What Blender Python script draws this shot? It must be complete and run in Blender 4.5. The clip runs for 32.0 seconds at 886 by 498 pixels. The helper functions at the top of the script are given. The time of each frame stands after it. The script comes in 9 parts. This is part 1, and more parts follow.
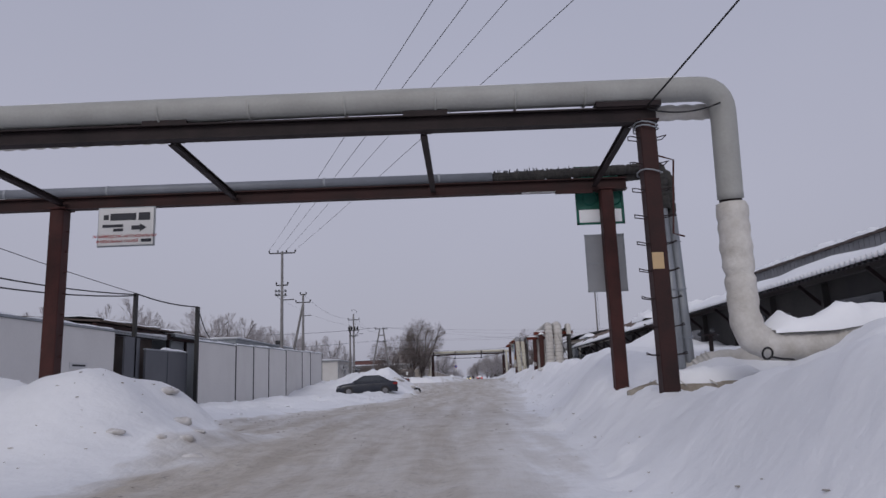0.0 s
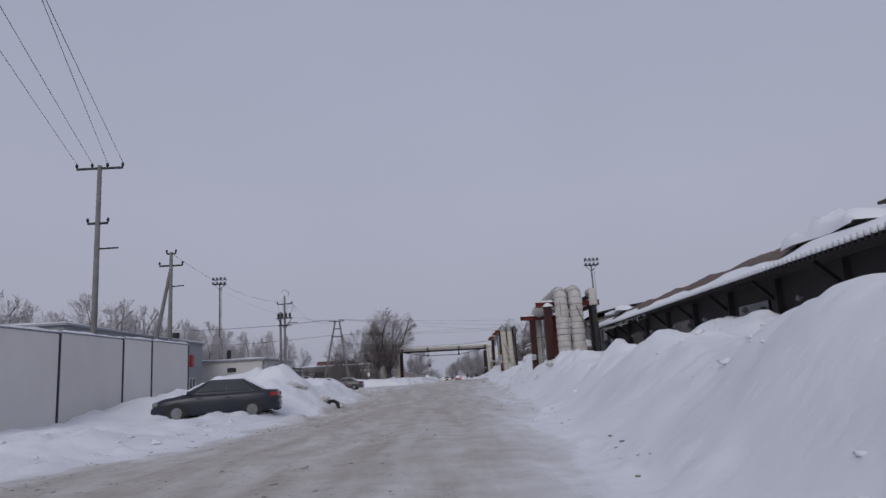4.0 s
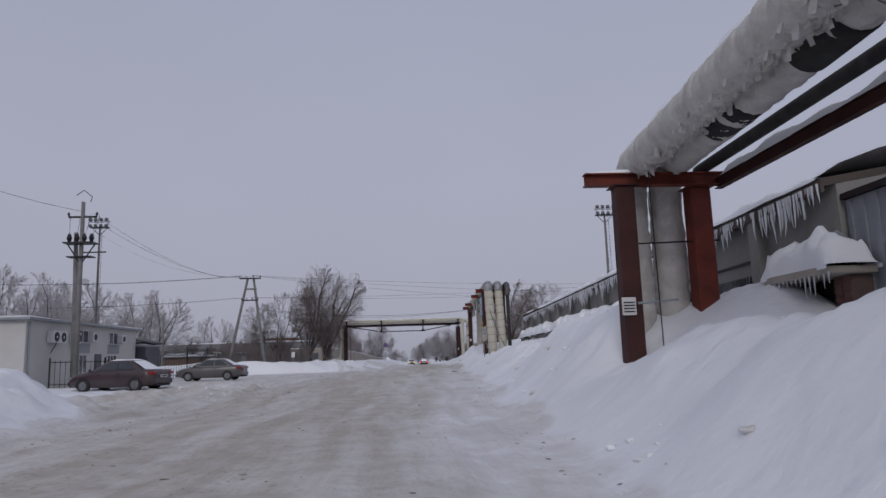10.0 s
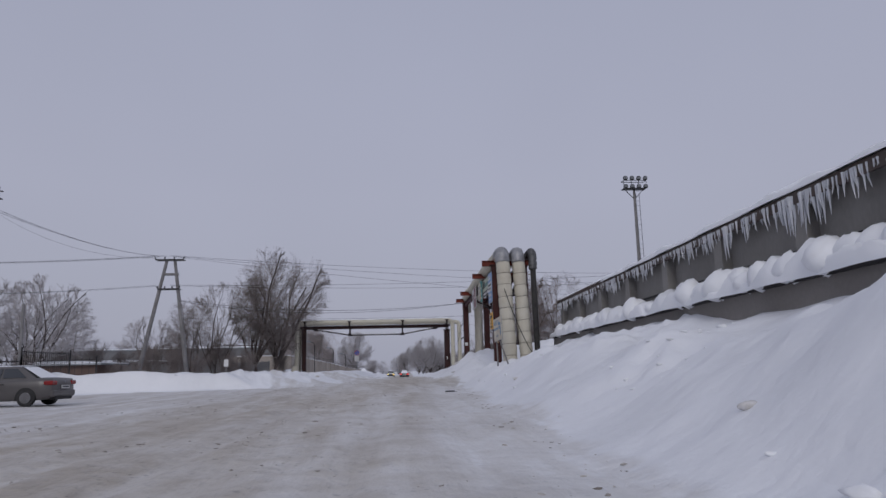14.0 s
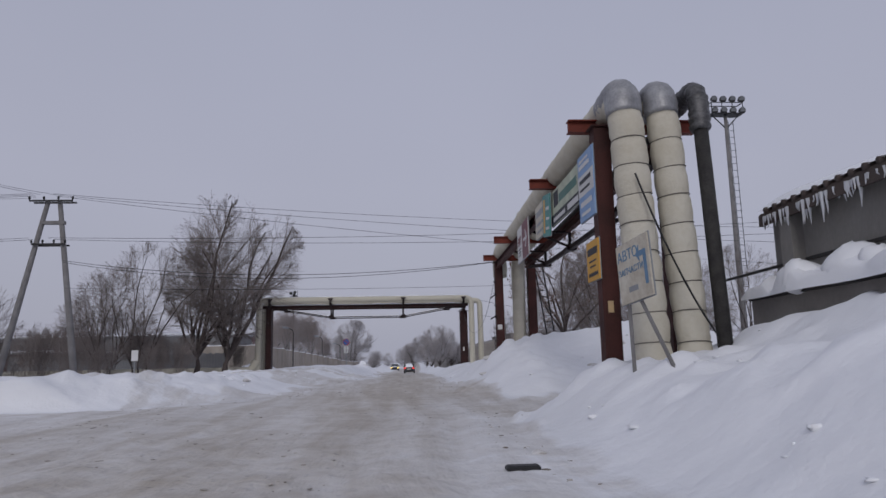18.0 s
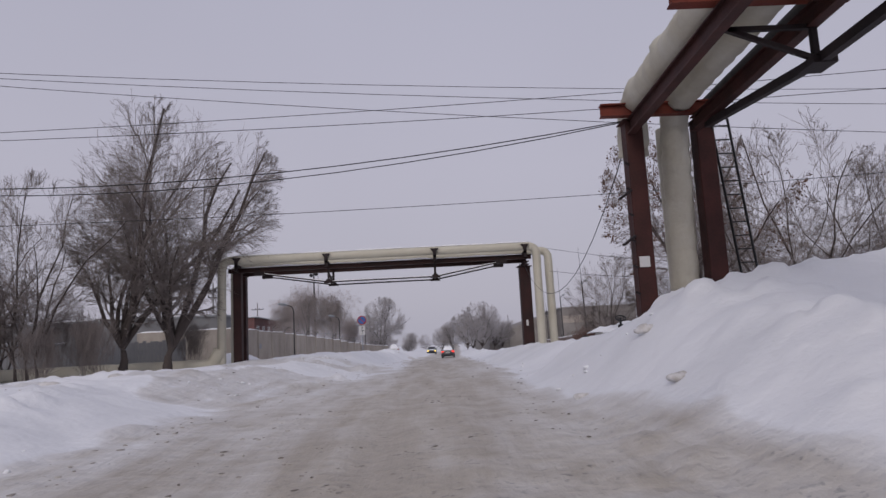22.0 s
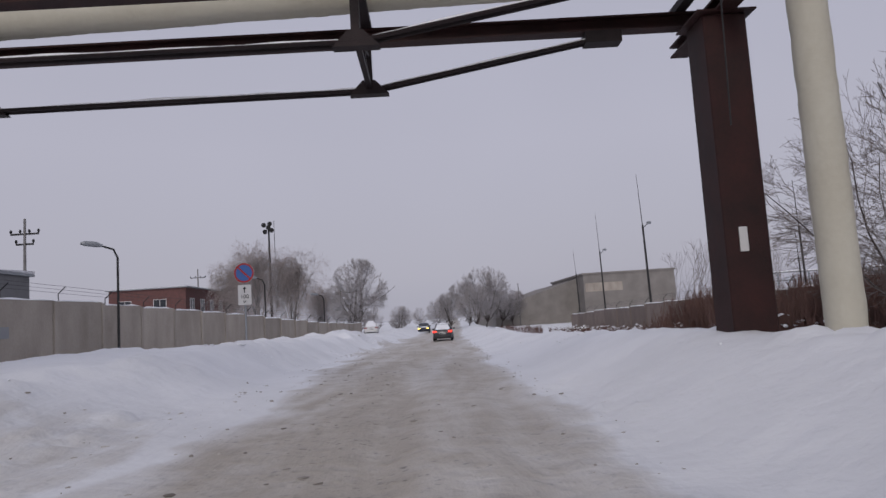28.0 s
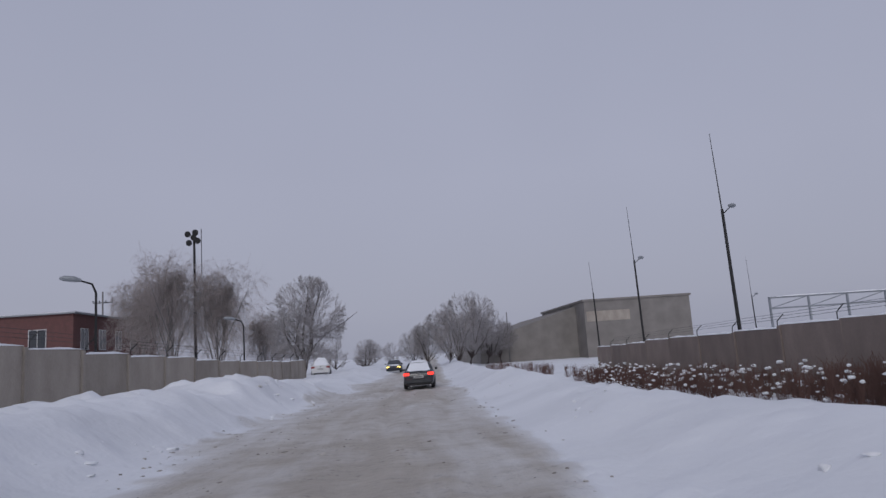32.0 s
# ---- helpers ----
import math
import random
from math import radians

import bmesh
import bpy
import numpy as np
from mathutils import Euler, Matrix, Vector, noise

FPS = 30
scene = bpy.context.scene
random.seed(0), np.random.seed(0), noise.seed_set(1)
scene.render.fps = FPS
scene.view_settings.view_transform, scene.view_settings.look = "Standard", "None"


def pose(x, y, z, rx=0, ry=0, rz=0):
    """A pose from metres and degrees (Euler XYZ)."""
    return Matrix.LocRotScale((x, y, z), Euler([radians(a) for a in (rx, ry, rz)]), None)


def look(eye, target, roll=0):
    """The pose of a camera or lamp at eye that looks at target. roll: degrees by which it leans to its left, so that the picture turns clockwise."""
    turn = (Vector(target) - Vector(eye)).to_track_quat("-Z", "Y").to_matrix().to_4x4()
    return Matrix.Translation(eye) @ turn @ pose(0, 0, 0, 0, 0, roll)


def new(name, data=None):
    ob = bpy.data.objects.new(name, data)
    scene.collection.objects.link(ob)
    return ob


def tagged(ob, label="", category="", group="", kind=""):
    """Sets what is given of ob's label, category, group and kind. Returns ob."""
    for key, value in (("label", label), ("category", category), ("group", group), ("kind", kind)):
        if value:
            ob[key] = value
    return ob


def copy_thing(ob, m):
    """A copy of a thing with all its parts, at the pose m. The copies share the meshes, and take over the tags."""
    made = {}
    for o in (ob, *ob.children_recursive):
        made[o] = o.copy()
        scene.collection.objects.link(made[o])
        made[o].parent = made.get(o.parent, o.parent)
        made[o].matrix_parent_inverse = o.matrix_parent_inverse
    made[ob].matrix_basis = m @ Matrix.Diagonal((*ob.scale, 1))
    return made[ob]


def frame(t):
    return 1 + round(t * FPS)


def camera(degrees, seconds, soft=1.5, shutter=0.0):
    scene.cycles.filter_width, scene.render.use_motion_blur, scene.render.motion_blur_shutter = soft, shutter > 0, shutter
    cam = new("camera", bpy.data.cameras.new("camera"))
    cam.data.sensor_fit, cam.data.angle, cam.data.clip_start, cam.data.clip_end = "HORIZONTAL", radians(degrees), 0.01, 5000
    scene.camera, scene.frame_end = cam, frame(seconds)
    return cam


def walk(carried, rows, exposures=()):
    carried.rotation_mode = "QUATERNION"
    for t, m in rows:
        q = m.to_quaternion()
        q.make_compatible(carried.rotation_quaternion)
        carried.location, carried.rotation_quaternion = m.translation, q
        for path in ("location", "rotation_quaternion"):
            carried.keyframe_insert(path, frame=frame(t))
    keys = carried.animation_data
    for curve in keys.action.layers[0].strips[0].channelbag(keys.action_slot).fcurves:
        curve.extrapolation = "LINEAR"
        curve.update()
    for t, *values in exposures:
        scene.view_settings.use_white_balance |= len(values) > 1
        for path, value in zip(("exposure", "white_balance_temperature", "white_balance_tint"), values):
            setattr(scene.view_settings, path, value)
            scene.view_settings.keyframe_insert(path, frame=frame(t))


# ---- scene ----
cam = camera(65.3, 32.0)
PATH = [
    (0, (0.269, 0.218, 1.523), (0.265, 2.185, 1.886), -2.1),
    (0.5, (0.399, 3.619, 1.515), (0.412, 5.577, 1.925), -2.2),
    (1, (0.551, 6.934, 1.488), (0.578, 8.891, 1.899), -2.6),
    (1.5, (0.796, 10.2, 1.475), (0.831, 12.174, 1.794), -3.4),
    (2, (1.035, 13.472, 1.472), (1.095, 15.438, 1.834), -3.6),
    (2.5, (1.263, 16.726, 1.474), (1.324, 18.693, 1.83), -3.6),
    (3, (1.531, 19.933, 1.48), (1.584, 21.901, 1.834), -3.0),
    (3.5, (1.821, 23.081, 1.486), (1.877, 25.048, 1.849), -3.2),
    (5.5, (3.035, 35.678, 1.48), (3.08, 37.649, 1.821), -2.6),
    (6, (3.304, 38.81, 1.486), (3.358, 40.781, 1.818), -2.1),
    (6.5, (3.562, 41.908, 1.492), (3.706, 43.872, 1.843), -1.7),
    (7, (3.826, 44.967, 1.497), (4.006, 46.927, 1.855), -1.2),
    (7.5, (4.068, 47.991, 1.502), (4.241, 49.952, 1.856), -1.7),
    (8, (4.258, 50.975, 1.507), (4.416, 52.938, 1.851), -1.7),
    (8.5, (4.461, 53.868, 1.517), (4.613, 55.831, 1.866), -1.8),
    (9, (4.63, 56.69, 1.526), (4.783, 58.655, 1.869), -1.4),
    (9.5, (4.722, 59.478, 1.527), (4.864, 61.448, 1.846), -1.5),
    (10, (4.81, 62.236, 1.521), (4.936, 64.208, 1.832), -1.8),
    (10.5, (4.887, 64.99, 1.511), (5.006, 66.963, 1.82), -1.9),
    (11, (4.957, 67.764, 1.501), (5.07, 69.741, 1.78), -2.1),
    (11.5, (5.092, 70.536, 1.481), (5.2, 72.514, 1.758), -2.3),
    (12, (5.246, 73.29, 1.46), (5.353, 75.266, 1.746), -2.1),
    (12.5, (5.399, 76.011, 1.443), (5.508, 77.987, 1.731), -1.9),
    (13, (5.56, 78.721, 1.433), (5.698, 80.693, 1.735), -1.2),
    (13.5, (5.719, 81.399, 1.43), (5.894, 83.361, 1.773), -1.0),
    (14, (5.879, 84.08, 1.433), (6.052, 86.043, 1.776), -1.4),
    (14.5, (6.047, 86.815, 1.457), (6.221, 88.785, 1.754), -1.6),
    (16.5, (6.747, 97.953, 1.765), (6.951, 99.907, 2.136), -1.7),
    (17, (6.907, 100.721, 1.789), (7.097, 102.681, 2.143), -1.5),
    (17.5, (7.058, 103.443, 1.801), (7.225, 105.407, 2.141), -1.3),
    (18, (7.177, 106.105, 1.793), (7.324, 108.074, 2.112), -1.2),
    (18.5, (7.283, 108.685, 1.771), (7.415, 110.658, 2.069), -1.9),
    (19, (7.39, 111.214, 1.752), (7.514, 113.189, 2.044), -2.0),
    (19.5, (7.507, 113.71, 1.758), (7.633, 115.686, 2.038), -2.0),
    (20, (7.631, 116.177, 1.776), (7.767, 118.152, 2.059), -1.8),
    (20.5, (7.723, 118.65, 1.787), (7.862, 120.625, 2.073), -1.4),
    (21, (7.754, 121.15, 1.792), (7.875, 123.126, 2.076), -1.8),
    (21.5, (7.737, 123.663, 1.802), (7.801, 125.647, 2.043), -2.5),
    (22, (7.708, 126.169, 1.825), (7.753, 128.15, 2.095), -3.0),
    (22.5, (7.648, 128.695, 1.855), (7.676, 130.679, 2.105), -3.0),
    (23, (7.595, 131.255, 1.887), (7.57, 133.243, 2.108), -2.5),
    (23.5, (7.587, 133.841, 1.919), (7.567, 135.82, 2.212), -0.6),
    (24, (7.653, 136.438, 1.949), (7.645, 138.419, 2.224), 0.0),
    (24.5, (7.793, 139.032, 1.981), (7.816, 141.011, 2.27), -0.3),
    (25, (8.019, 141.609, 2.006), (8.102, 143.585, 2.3), 0.4),
    (25.5, (8.31, 144.168, 2.016), (8.416, 146.154, 2.228), -1.4),
    (25.6, (8.371, 144.682, 2.016), (8.49, 146.668, 2.219), -1.2),
    (26, (8.612, 146.751, 2.007), (8.735, 148.74, 2.175), -3.2),
    (26.5, (8.85, 149.372, 1.977), (8.981, 151.362, 2.13), -4.1),
    (28.5, (8.929, 159.877, 1.935), (8.958, 161.861, 2.188), -3.5),
    (29, (8.968, 162.52, 1.935), (9.061, 164.48, 2.321), -3.5),
    (29.4, (8.933, 164.595, 1.936), (9.067, 166.546, 2.355), -2.5),
    (29.5, (8.929, 165.121, 1.934), (9.066, 167.072, 2.356), -2.4),
    (30, (8.943, 167.812, 1.9), (9.061, 169.774, 2.273), -2.1),
    (30.4, (9.001, 170.037, 1.873), (9.115, 172.003, 2.221), -2.4),
    (30.5, (9.01, 170.596, 1.872), (9.125, 172.561, 2.226), -2.1),
    (31, (9.023, 173.404, 1.86), (9.14, 175.375, 2.175), -2.7),
    (31.5, (9.058, 176.211, 1.853), (9.181, 178.185, 2.15), -3.3),
    (32, (9.115, 179.008, 1.844), (9.238, 180.983, 2.138), -3.9),
]
EXPOSURE = ((0, 0.03, 6400, 11), (1, 0.15, 6480, 11), (2, 0.02, 6400, 11), (3, -0.06, 6300, 10), (6, -0.06, 6200, 10), (9, -0.06, 6220, 10), (11, -0.08, 6350, 10), (13, -0.06, 6280, 10), (17, -0.06, 6220, 10), (18, -0.03, 6330, 10), (19, 0.14, 6500, 11), (21, 0.12, 6560, 12), (22, 0.14, 6680, 13), (24, 0.24, 6720, 13), (26, 0.26, 6800, 13), (28, 0.12, 6620, 11), (29, 0.02, 6520, 11), (30, -0.08, 6250, 10), (31, -0.08, 6200, 10), (32, -0.1, 6180, 10))
walk(cam, [(t, look(eye, target, roll)) for t, eye, target, roll in PATH], EXPOSURE)

# ---- sky and sun: a snowfall sky, brighter overhead than at the horizon ----
world = bpy.data.worlds.new("snow_sky")
scene.world = world
world.use_nodes = True
wn, wl = world.node_tree.nodes, world.node_tree.links
wn.clear()
w_out = wn.new("ShaderNodeOutputWorld")
w_bg = wn.new("ShaderNodeBackground")
w_sky = wn.new("ShaderNodeTexSky")
w_sky.sky_type, w_sky.sun_disc = "NISHITA", False
w_sky.sun_elevation, w_sky.sun_rotation = radians(29), radians(192)
w_sky.dust_density = 6.0
w_tc = wn.new("ShaderNodeTexCoord")
w_sep = wn.new("ShaderNodeSeparateXYZ")
w_ramp = wn.new("ShaderNodeValToRGB")
w_noise = wn.new("ShaderNodeTexNoise")
w_noise.inputs["Scale"].default_value, w_noise.inputs["Detail"].default_value = 1.6, 3.0
w_cloud = wn.new("ShaderNodeMixRGB")
w_cloud.blend_type, w_cloud.inputs[0].default_value = "MULTIPLY", 0.16
w_mix = wn.new("ShaderNodeMixRGB")
w_mix.inputs[0].default_value = 0.93
w_dim = wn.new("ShaderNodeMixRGB")
w_dim.blend_type, w_dim.inputs[0].default_value, w_dim.inputs[2].default_value = "MULTIPLY", 1.0, (0.1, 0.1, 0.1, 1)
SKY = [(0.0, (0.39, 0.395, 0.475)), (0.49, (0.39, 0.395, 0.475)), (0.53, (0.435, 0.437, 0.52)), (0.62, (0.455, 0.457, 0.55)),
       (0.75, (0.42, 0.43, 0.53)), (1.0, (0.43, 0.44, 0.53))]
for i, (at, c) in enumerate(SKY):
    e = w_ramp.color_ramp.elements[i] if i < 2 else w_ramp.color_ramp.elements.new(at)
    e.position, e.color = at, (*c, 1)
w_map = wn.new("ShaderNodeMath")
w_map.operation, w_map.inputs[1].default_value, w_map.inputs[2].default_value = "MULTIPLY_ADD", 0.5, 0.5
wl.new(w_tc.outputs["Generated"], w_sep.inputs[0])
wl.new(w_tc.outputs["Generated"], w_noise.inputs["Vector"])
wl.new(w_sep.outputs["Z"], w_map.inputs[0])
wl.new(w_map.outputs[0], w_ramp.inputs[0])
wl.new(w_ramp.outputs[0], w_cloud.inputs[1])
wl.new(w_noise.outputs["Fac"], w_cloud.inputs[2])
wl.new(w_sky.outputs[0], w_dim.inputs[1])
wl.new(w_dim.outputs[0], w_mix.inputs[1])
wl.new(w_cloud.outputs[0], w_mix.inputs[2])
wl.new(w_mix.outputs[0], w_bg.inputs[0])
w_bg.inputs[1].default_value = 1.0
wl.new(w_bg.outputs[0], w_out.inputs[0])

sun_data = bpy.data.lights.new("veiled_sun", "SUN")
sun_data.energy, sun_data.angle, sun_data.color = 0.8, radians(24), (1.0, 0.96, 0.93)
sun = new("veiled_sun", sun_data)
sun.matrix_world = look((0, 0, 60), (8, 38, 38))

# ---- building tools ----
rnd = random.Random(7)


def nodes_of(name):
    m = bpy.data.materials.new(name)
    m.use_nodes = True
    return m, m.node_tree.nodes, m.node_tree.links, m.node_tree.nodes["Principled BSDF"]


def surface(name, color, rough=0.7, metal=0.0, second=None, scale=2.0, amount=0.5, fine=25.0, bump=0.3, bump_scale=30.0, stretch=(1, 1, 1), spec=0.4, per_piece=0.0):
    """A weathered surface: two colours mixed by patches and grain, with fine relief."""
    m, n, l, p = nodes_of(name)
    tc, mp = n.new("ShaderNodeTexCoord"), n.new("ShaderNodeMapping")
    mp.inputs["Scale"].default_value = stretch
    l.new(tc.outputs["Object"], mp.inputs[0])
    big, small, mixf, mixc = n.new("ShaderNodeTexNoise"), n.new("ShaderNodeTexNoise"), n.new("ShaderNodeMath"), n.new("ShaderNodeMixRGB")
    big.inputs["Scale"].default_value, big.inputs["Detail"].default_value = scale, 5.0
    small.inputs["Scale"].default_value, small.inputs["Detail"].default_value = fine, 3.0
    for t in (big, small):
        l.new(mp.outputs[0], t.inputs["Vector"])
    mixf.operation = "MULTIPLY_ADD"
    mixf.inputs[1].default_value = 0.35
    l.new(small.outputs["Fac"], mixf.inputs[0])
    l.new(big.outputs["Fac"], mixf.inputs[2])
    ramp = n.new("ShaderNodeMapRange")
    ramp.inputs["From Min"].default_value, ramp.inputs["From Max"].default_value = 0.45, 0.95
    ramp.inputs["To Max"].default_value = amount * 2
    ramp.clamp = True
    l.new(mixf.outputs[0], ramp.inputs["Value"])
    l.new(ramp.outputs[0], mixc.inputs[0])
    second = second or tuple(c * 0.6 for c in color)
    mixc.inputs[1].default_value, mixc.inputs[2].default_value = (*color, 1), (*second, 1)
    out = mixc.outputs[0]
    if per_piece:
        info, hs, mr = n.new("ShaderNodeObjectInfo"), n.new("ShaderNodeHueSaturation"), n.new("ShaderNodeMapRange")
        mr.inputs["To Min"].default_value, mr.inputs["To Max"].default_value = 1 - per_piece, 1 + per_piece
        l.new(info.outputs["Random"], mr.inputs["Value"])
        l.new(mr.outputs[0], hs.inputs["Value"])
        l.new(out, hs.inputs["Color"])
        out = hs.outputs[0]
    l.new(out, p.inputs["Base Color"])
    p.inputs["Roughness"].default_value, p.inputs["Metallic"].default_value = rough, metal
    p.inputs["Specular IOR Level"].default_value = spec
    if bump:
        bn, bt = n.new("ShaderNodeBump"), n.new("ShaderNodeTexNoise")
        bt.inputs["Scale"].default_value, bt.inputs["Detail"].default_value = bump_scale, 4.0
        l.new(mp.outputs[0], bt.inputs["Vector"])
        bn.inputs["Strength"].default_value, bn.inputs["Distance"].default_value = bump, 0.02
        l.new(bt.outputs["Fac"], bn.inputs["Height"])
        l.new(bn.outputs[0], p.inputs["Normal"])
    return m


def glow(name, color, strength):
    m, n, l, p = nodes_of(name)
    p.inputs["Base Color"].default_value = (*color, 1)
    p.inputs["Emission Color"].default_value = (*color, 1)
    p.inputs["Emission Strength"].default_value = strength
    p.inputs["Roughness"].default_value = 0.25
    return m


class Geo:
    """Gathers vertices and faces of one mesh, in world metres."""

    def __init__(self):
        self.v, self.f = [], []

    def add(self, verts, faces):
        k = len(self.v)
        self.v.extend(tuple(map(float, p)) for p in verts)
        self.f.extend(tuple(i + k for i in f) for f in faces)
        return self

    def box(self, x0, x1, y0, y1, z0, z1, m=None, bevel=0.0):
        x0, x1, y0, y1, z0, z1 = min(x0, x1), max(x0, x1), min(y0, y1), max(y0, y1), min(z0, z1), max(z0, z1)
        if bevel <= 0:
            vs = [(x, y, z) for z in (z0, z1) for x, y in ((x0, y0), (x1, y0), (x1, y1), (x0, y1))]
            fs = [(3, 2, 1, 0), (4, 5, 6, 7), (0, 1, 5, 4), (1, 2, 6, 5), (2, 3, 7, 6), (3, 0, 4, 7)]
        else:
            b = min(bevel, (x1 - x0) * 0.45, (y1 - y0) * 0.45, (z1 - z0) * 0.45)
            vs, fs = [], []
            levels = [(z0, b), (z0 + b, 0), (z1 - b, 0), (z1, b)]
            for z, i in levels:
                c = b if i == 0 else b
                xa, xb, ya, yb = x0 + i, x1 - i, y0 + i, y1 - i
                vs += [(xa + c, ya, z), (xb - c, ya, z), (xb, ya + c, z), (xb, yb - c, z), (xb - c, yb, z), (xa + c, yb, z), (xa, yb - c, z), (xa, ya + c, z)]
            for k in range(3):
                for j in range(8):
                    fs.append((k * 8 + j, k * 8 + (j + 1) % 8, k * 8 + 8 + (j + 1) % 8, k * 8 + 8 + j))
            fs += [tuple(range(7, -1, -1)), tuple(range(24, 32))]
        if m is not None:
            vs = [m @ Vector(p) for p in vs]
        return self.add(vs, fs)

    def profile(self, p0, p1, shape, up=(0, 0, 1)):
        """A closed outline (side, up) pushed along a straight line."""
        p0, p1 = Vector(p0), Vector(p1)
        d = (p1 - p0).normalized()
        side = d.cross(Vector(up))
        side = side.normalized() if side.length > 1e-4 else Vector((1, 0, 0))
        top = side.cross(d)
        n = len(shape)
        vs = [q + side * a + top * b for q in (p0, p1) for a, b in shape]
        fs = [(i, (i + 1) % n, n + (i + 1) % n, n + i) for i in range(n)] + [tuple(range(n - 1, -1, -1)), tuple(range(n, 2 * n))]
        return self.add(vs, fs)

    def bar(self, p0, p1, w, h=None, up=(0, 0, 1)):
        h = h or w
        return self.profile(p0, p1, [(-w / 2, -h / 2), (w / 2, -h / 2), (w / 2, h / 2), (-w / 2, h / 2)], up)

    def ibeam(self, p0, p1, w, h, t=0.02, up=(0, 0, 1)):
        a, b, s = w / 2, h / 2, t / 2
        return self.profile(p0, p1, [(-a, -b), (a, -b), (a, -b + t), (s, -b + t), (s, b - t), (a, b - t), (a, b), (-a, b), (-a, b - t), (-s, b - t), (-s, -b + t), (-a, -b + t)], up)

    def tube(self, pts, radii, n=8, caps=True):
        pts = [Vector(p) for p in pts]
        if not hasattr(radii, "__len__"):
            radii = [radii] * len(pts)
        ref, vs = None, []
        for i, p in enumerate(pts):
            d = (pts[min(i + 1, len(pts) - 1)] - pts[max(i - 1, 0)]).normalized()
            if ref is None:
                ref = d.cross(Vector((0, 0, 1)))
                if ref.length < 1e-3:
                    ref = d.cross(Vector((0, 1, 0)))
            ref = (ref - d * ref.dot(d)).normalized()
            o = d.cross(ref)
            r = radii[i]
            vs += [p + (ref * math.cos(2 * math.pi * j / n) + o * math.sin(2 * math.pi * j / n)) * r for j in range(n)]
        fs = [(i * n + j, i * n + (j + 1) % n, (i + 1) * n + (j + 1) % n, (i + 1) * n + j) for i in range(len(pts) - 1) for j in range(n)]
        if caps:
            fs += [tuple(range(n - 1, -1, -1)), tuple(range((len(pts) - 1) * n, len(pts) * n))]
        return self.add(vs, fs)

    def lump(self, c, r, seed=0, n=7, squash=(1, 1, 1), rough=0.25):
        """An uneven rounded lump."""
        g = random.Random(seed)
        ph = [g.uniform(0, 6.3) for _ in range(6)]
        vs, fs = [], []
        m = n * 2
        for i in range(n + 1):
            a = math.pi * i / n
            for j in range(m):
                b = 2 * math.pi * j / m
                k = r * (1 + g.uniform(-0.3, 0.3) * rough) * (1 + rough * (math.sin(2 * b + ph[0]) * math.sin(a) + 0.6 * math.sin(3 * a + ph[1]) * math.cos(b + ph[2]) + 0.4 * math.sin(5 * b + ph[3]) * math.sin(2 * a + ph[4])))
                vs.append((c[0] + k * math.sin(a) * math.cos(b) * squash[0], c[1] + k * math.sin(a) * math.sin(b) * squash[1], c[2] + k * math.cos(a) * squash[2]))
        for i in range(n):
            for j in range(m):
                fs.append((i * m + j, (i + 1) * m + j, (i + 1) * m + (j + 1) % m, i * m + (j + 1) % m))
        return self.add(vs, fs)

    def prism(self, outline, m, depth):
        """A flat outline in the local xz plane, given depth along local y, set by m."""
        n = len(outline)
        vs = [m @ Vector((a, y, b)) for y in (0, depth) for a, b in outline]
        fs = [tuple(range(n)), tuple(range(2 * n - 1, n - 1, -1))] + [((i + 1) % n, i, n + i, n + (i + 1) % n) for i in range(n)]
        return self.add(vs, fs)


def thing(name, at, label, category, group="", kind=""):
    ob = new(name)
    ob.empty_display_size = 0.2
    ob.location = at
    return tagged(ob, label, category, group, kind)


def base_of(ob):
    p = Vector((0, 0, 0))
    while ob is not None:
        p = p + ob.location
        ob = ob.parent
    return p


def mesh_of(name, geo, material, smooth=False, off=(0, 0, 0)):
    me = bpy.data.meshes.new(name)
    me.from_pydata([(x - off[0], y - off[1], z - off[2]) for x, y, z in geo.v], [], geo.f)
    me.materials.append(material)
    if smooth:
        me.shade_smooth()
    me.update()
    return me


def part(name, geo, material, parent, label="", smooth=False):
    ob = new(name, mesh_of(name, geo, material, smooth, base_of(parent)))
    ob.parent = parent
    return tagged(ob, label) if label else ob


def whole(name, geo, material, label="", category="", group="", kind="", smooth=False):
    """A thing of one mesh, with its origin at its base."""
    a = np.array(geo.v)
    o = ((a[:, 0].min() + a[:, 0].max()) / 2, (a[:, 1].min() + a[:, 1].max()) / 2, a[:, 2].min())
    ob = new(name, mesh_of(name, geo, material, smooth, o))
    ob.location = o
    return tagged(ob, label, category, group, kind)


def rounded(corners, r, steps=7):
    """A polyline whose corners are turned into arcs of radius r."""
    pts = [Vector(p) for p in corners]
    out = [pts[0]]
    for a, b, c in zip(pts, pts[1:], pts[2:]):
        d0, d1 = (b - a).normalized(), (c - b).normalized()
        ang = d0.angle(d1)
        cut = min(r * math.tan(ang / 2), (b - a).length * 0.49, (c - b).length * 0.49)
        s, e = b - d0 * cut, b + d1 * cut
        for i in range(steps + 1):
            t = i / steps
            out.append(s * (1 - t) ** 2 + b * 2 * t * (1 - t) + e * t * t)
    out.append(pts[-1])
    return out


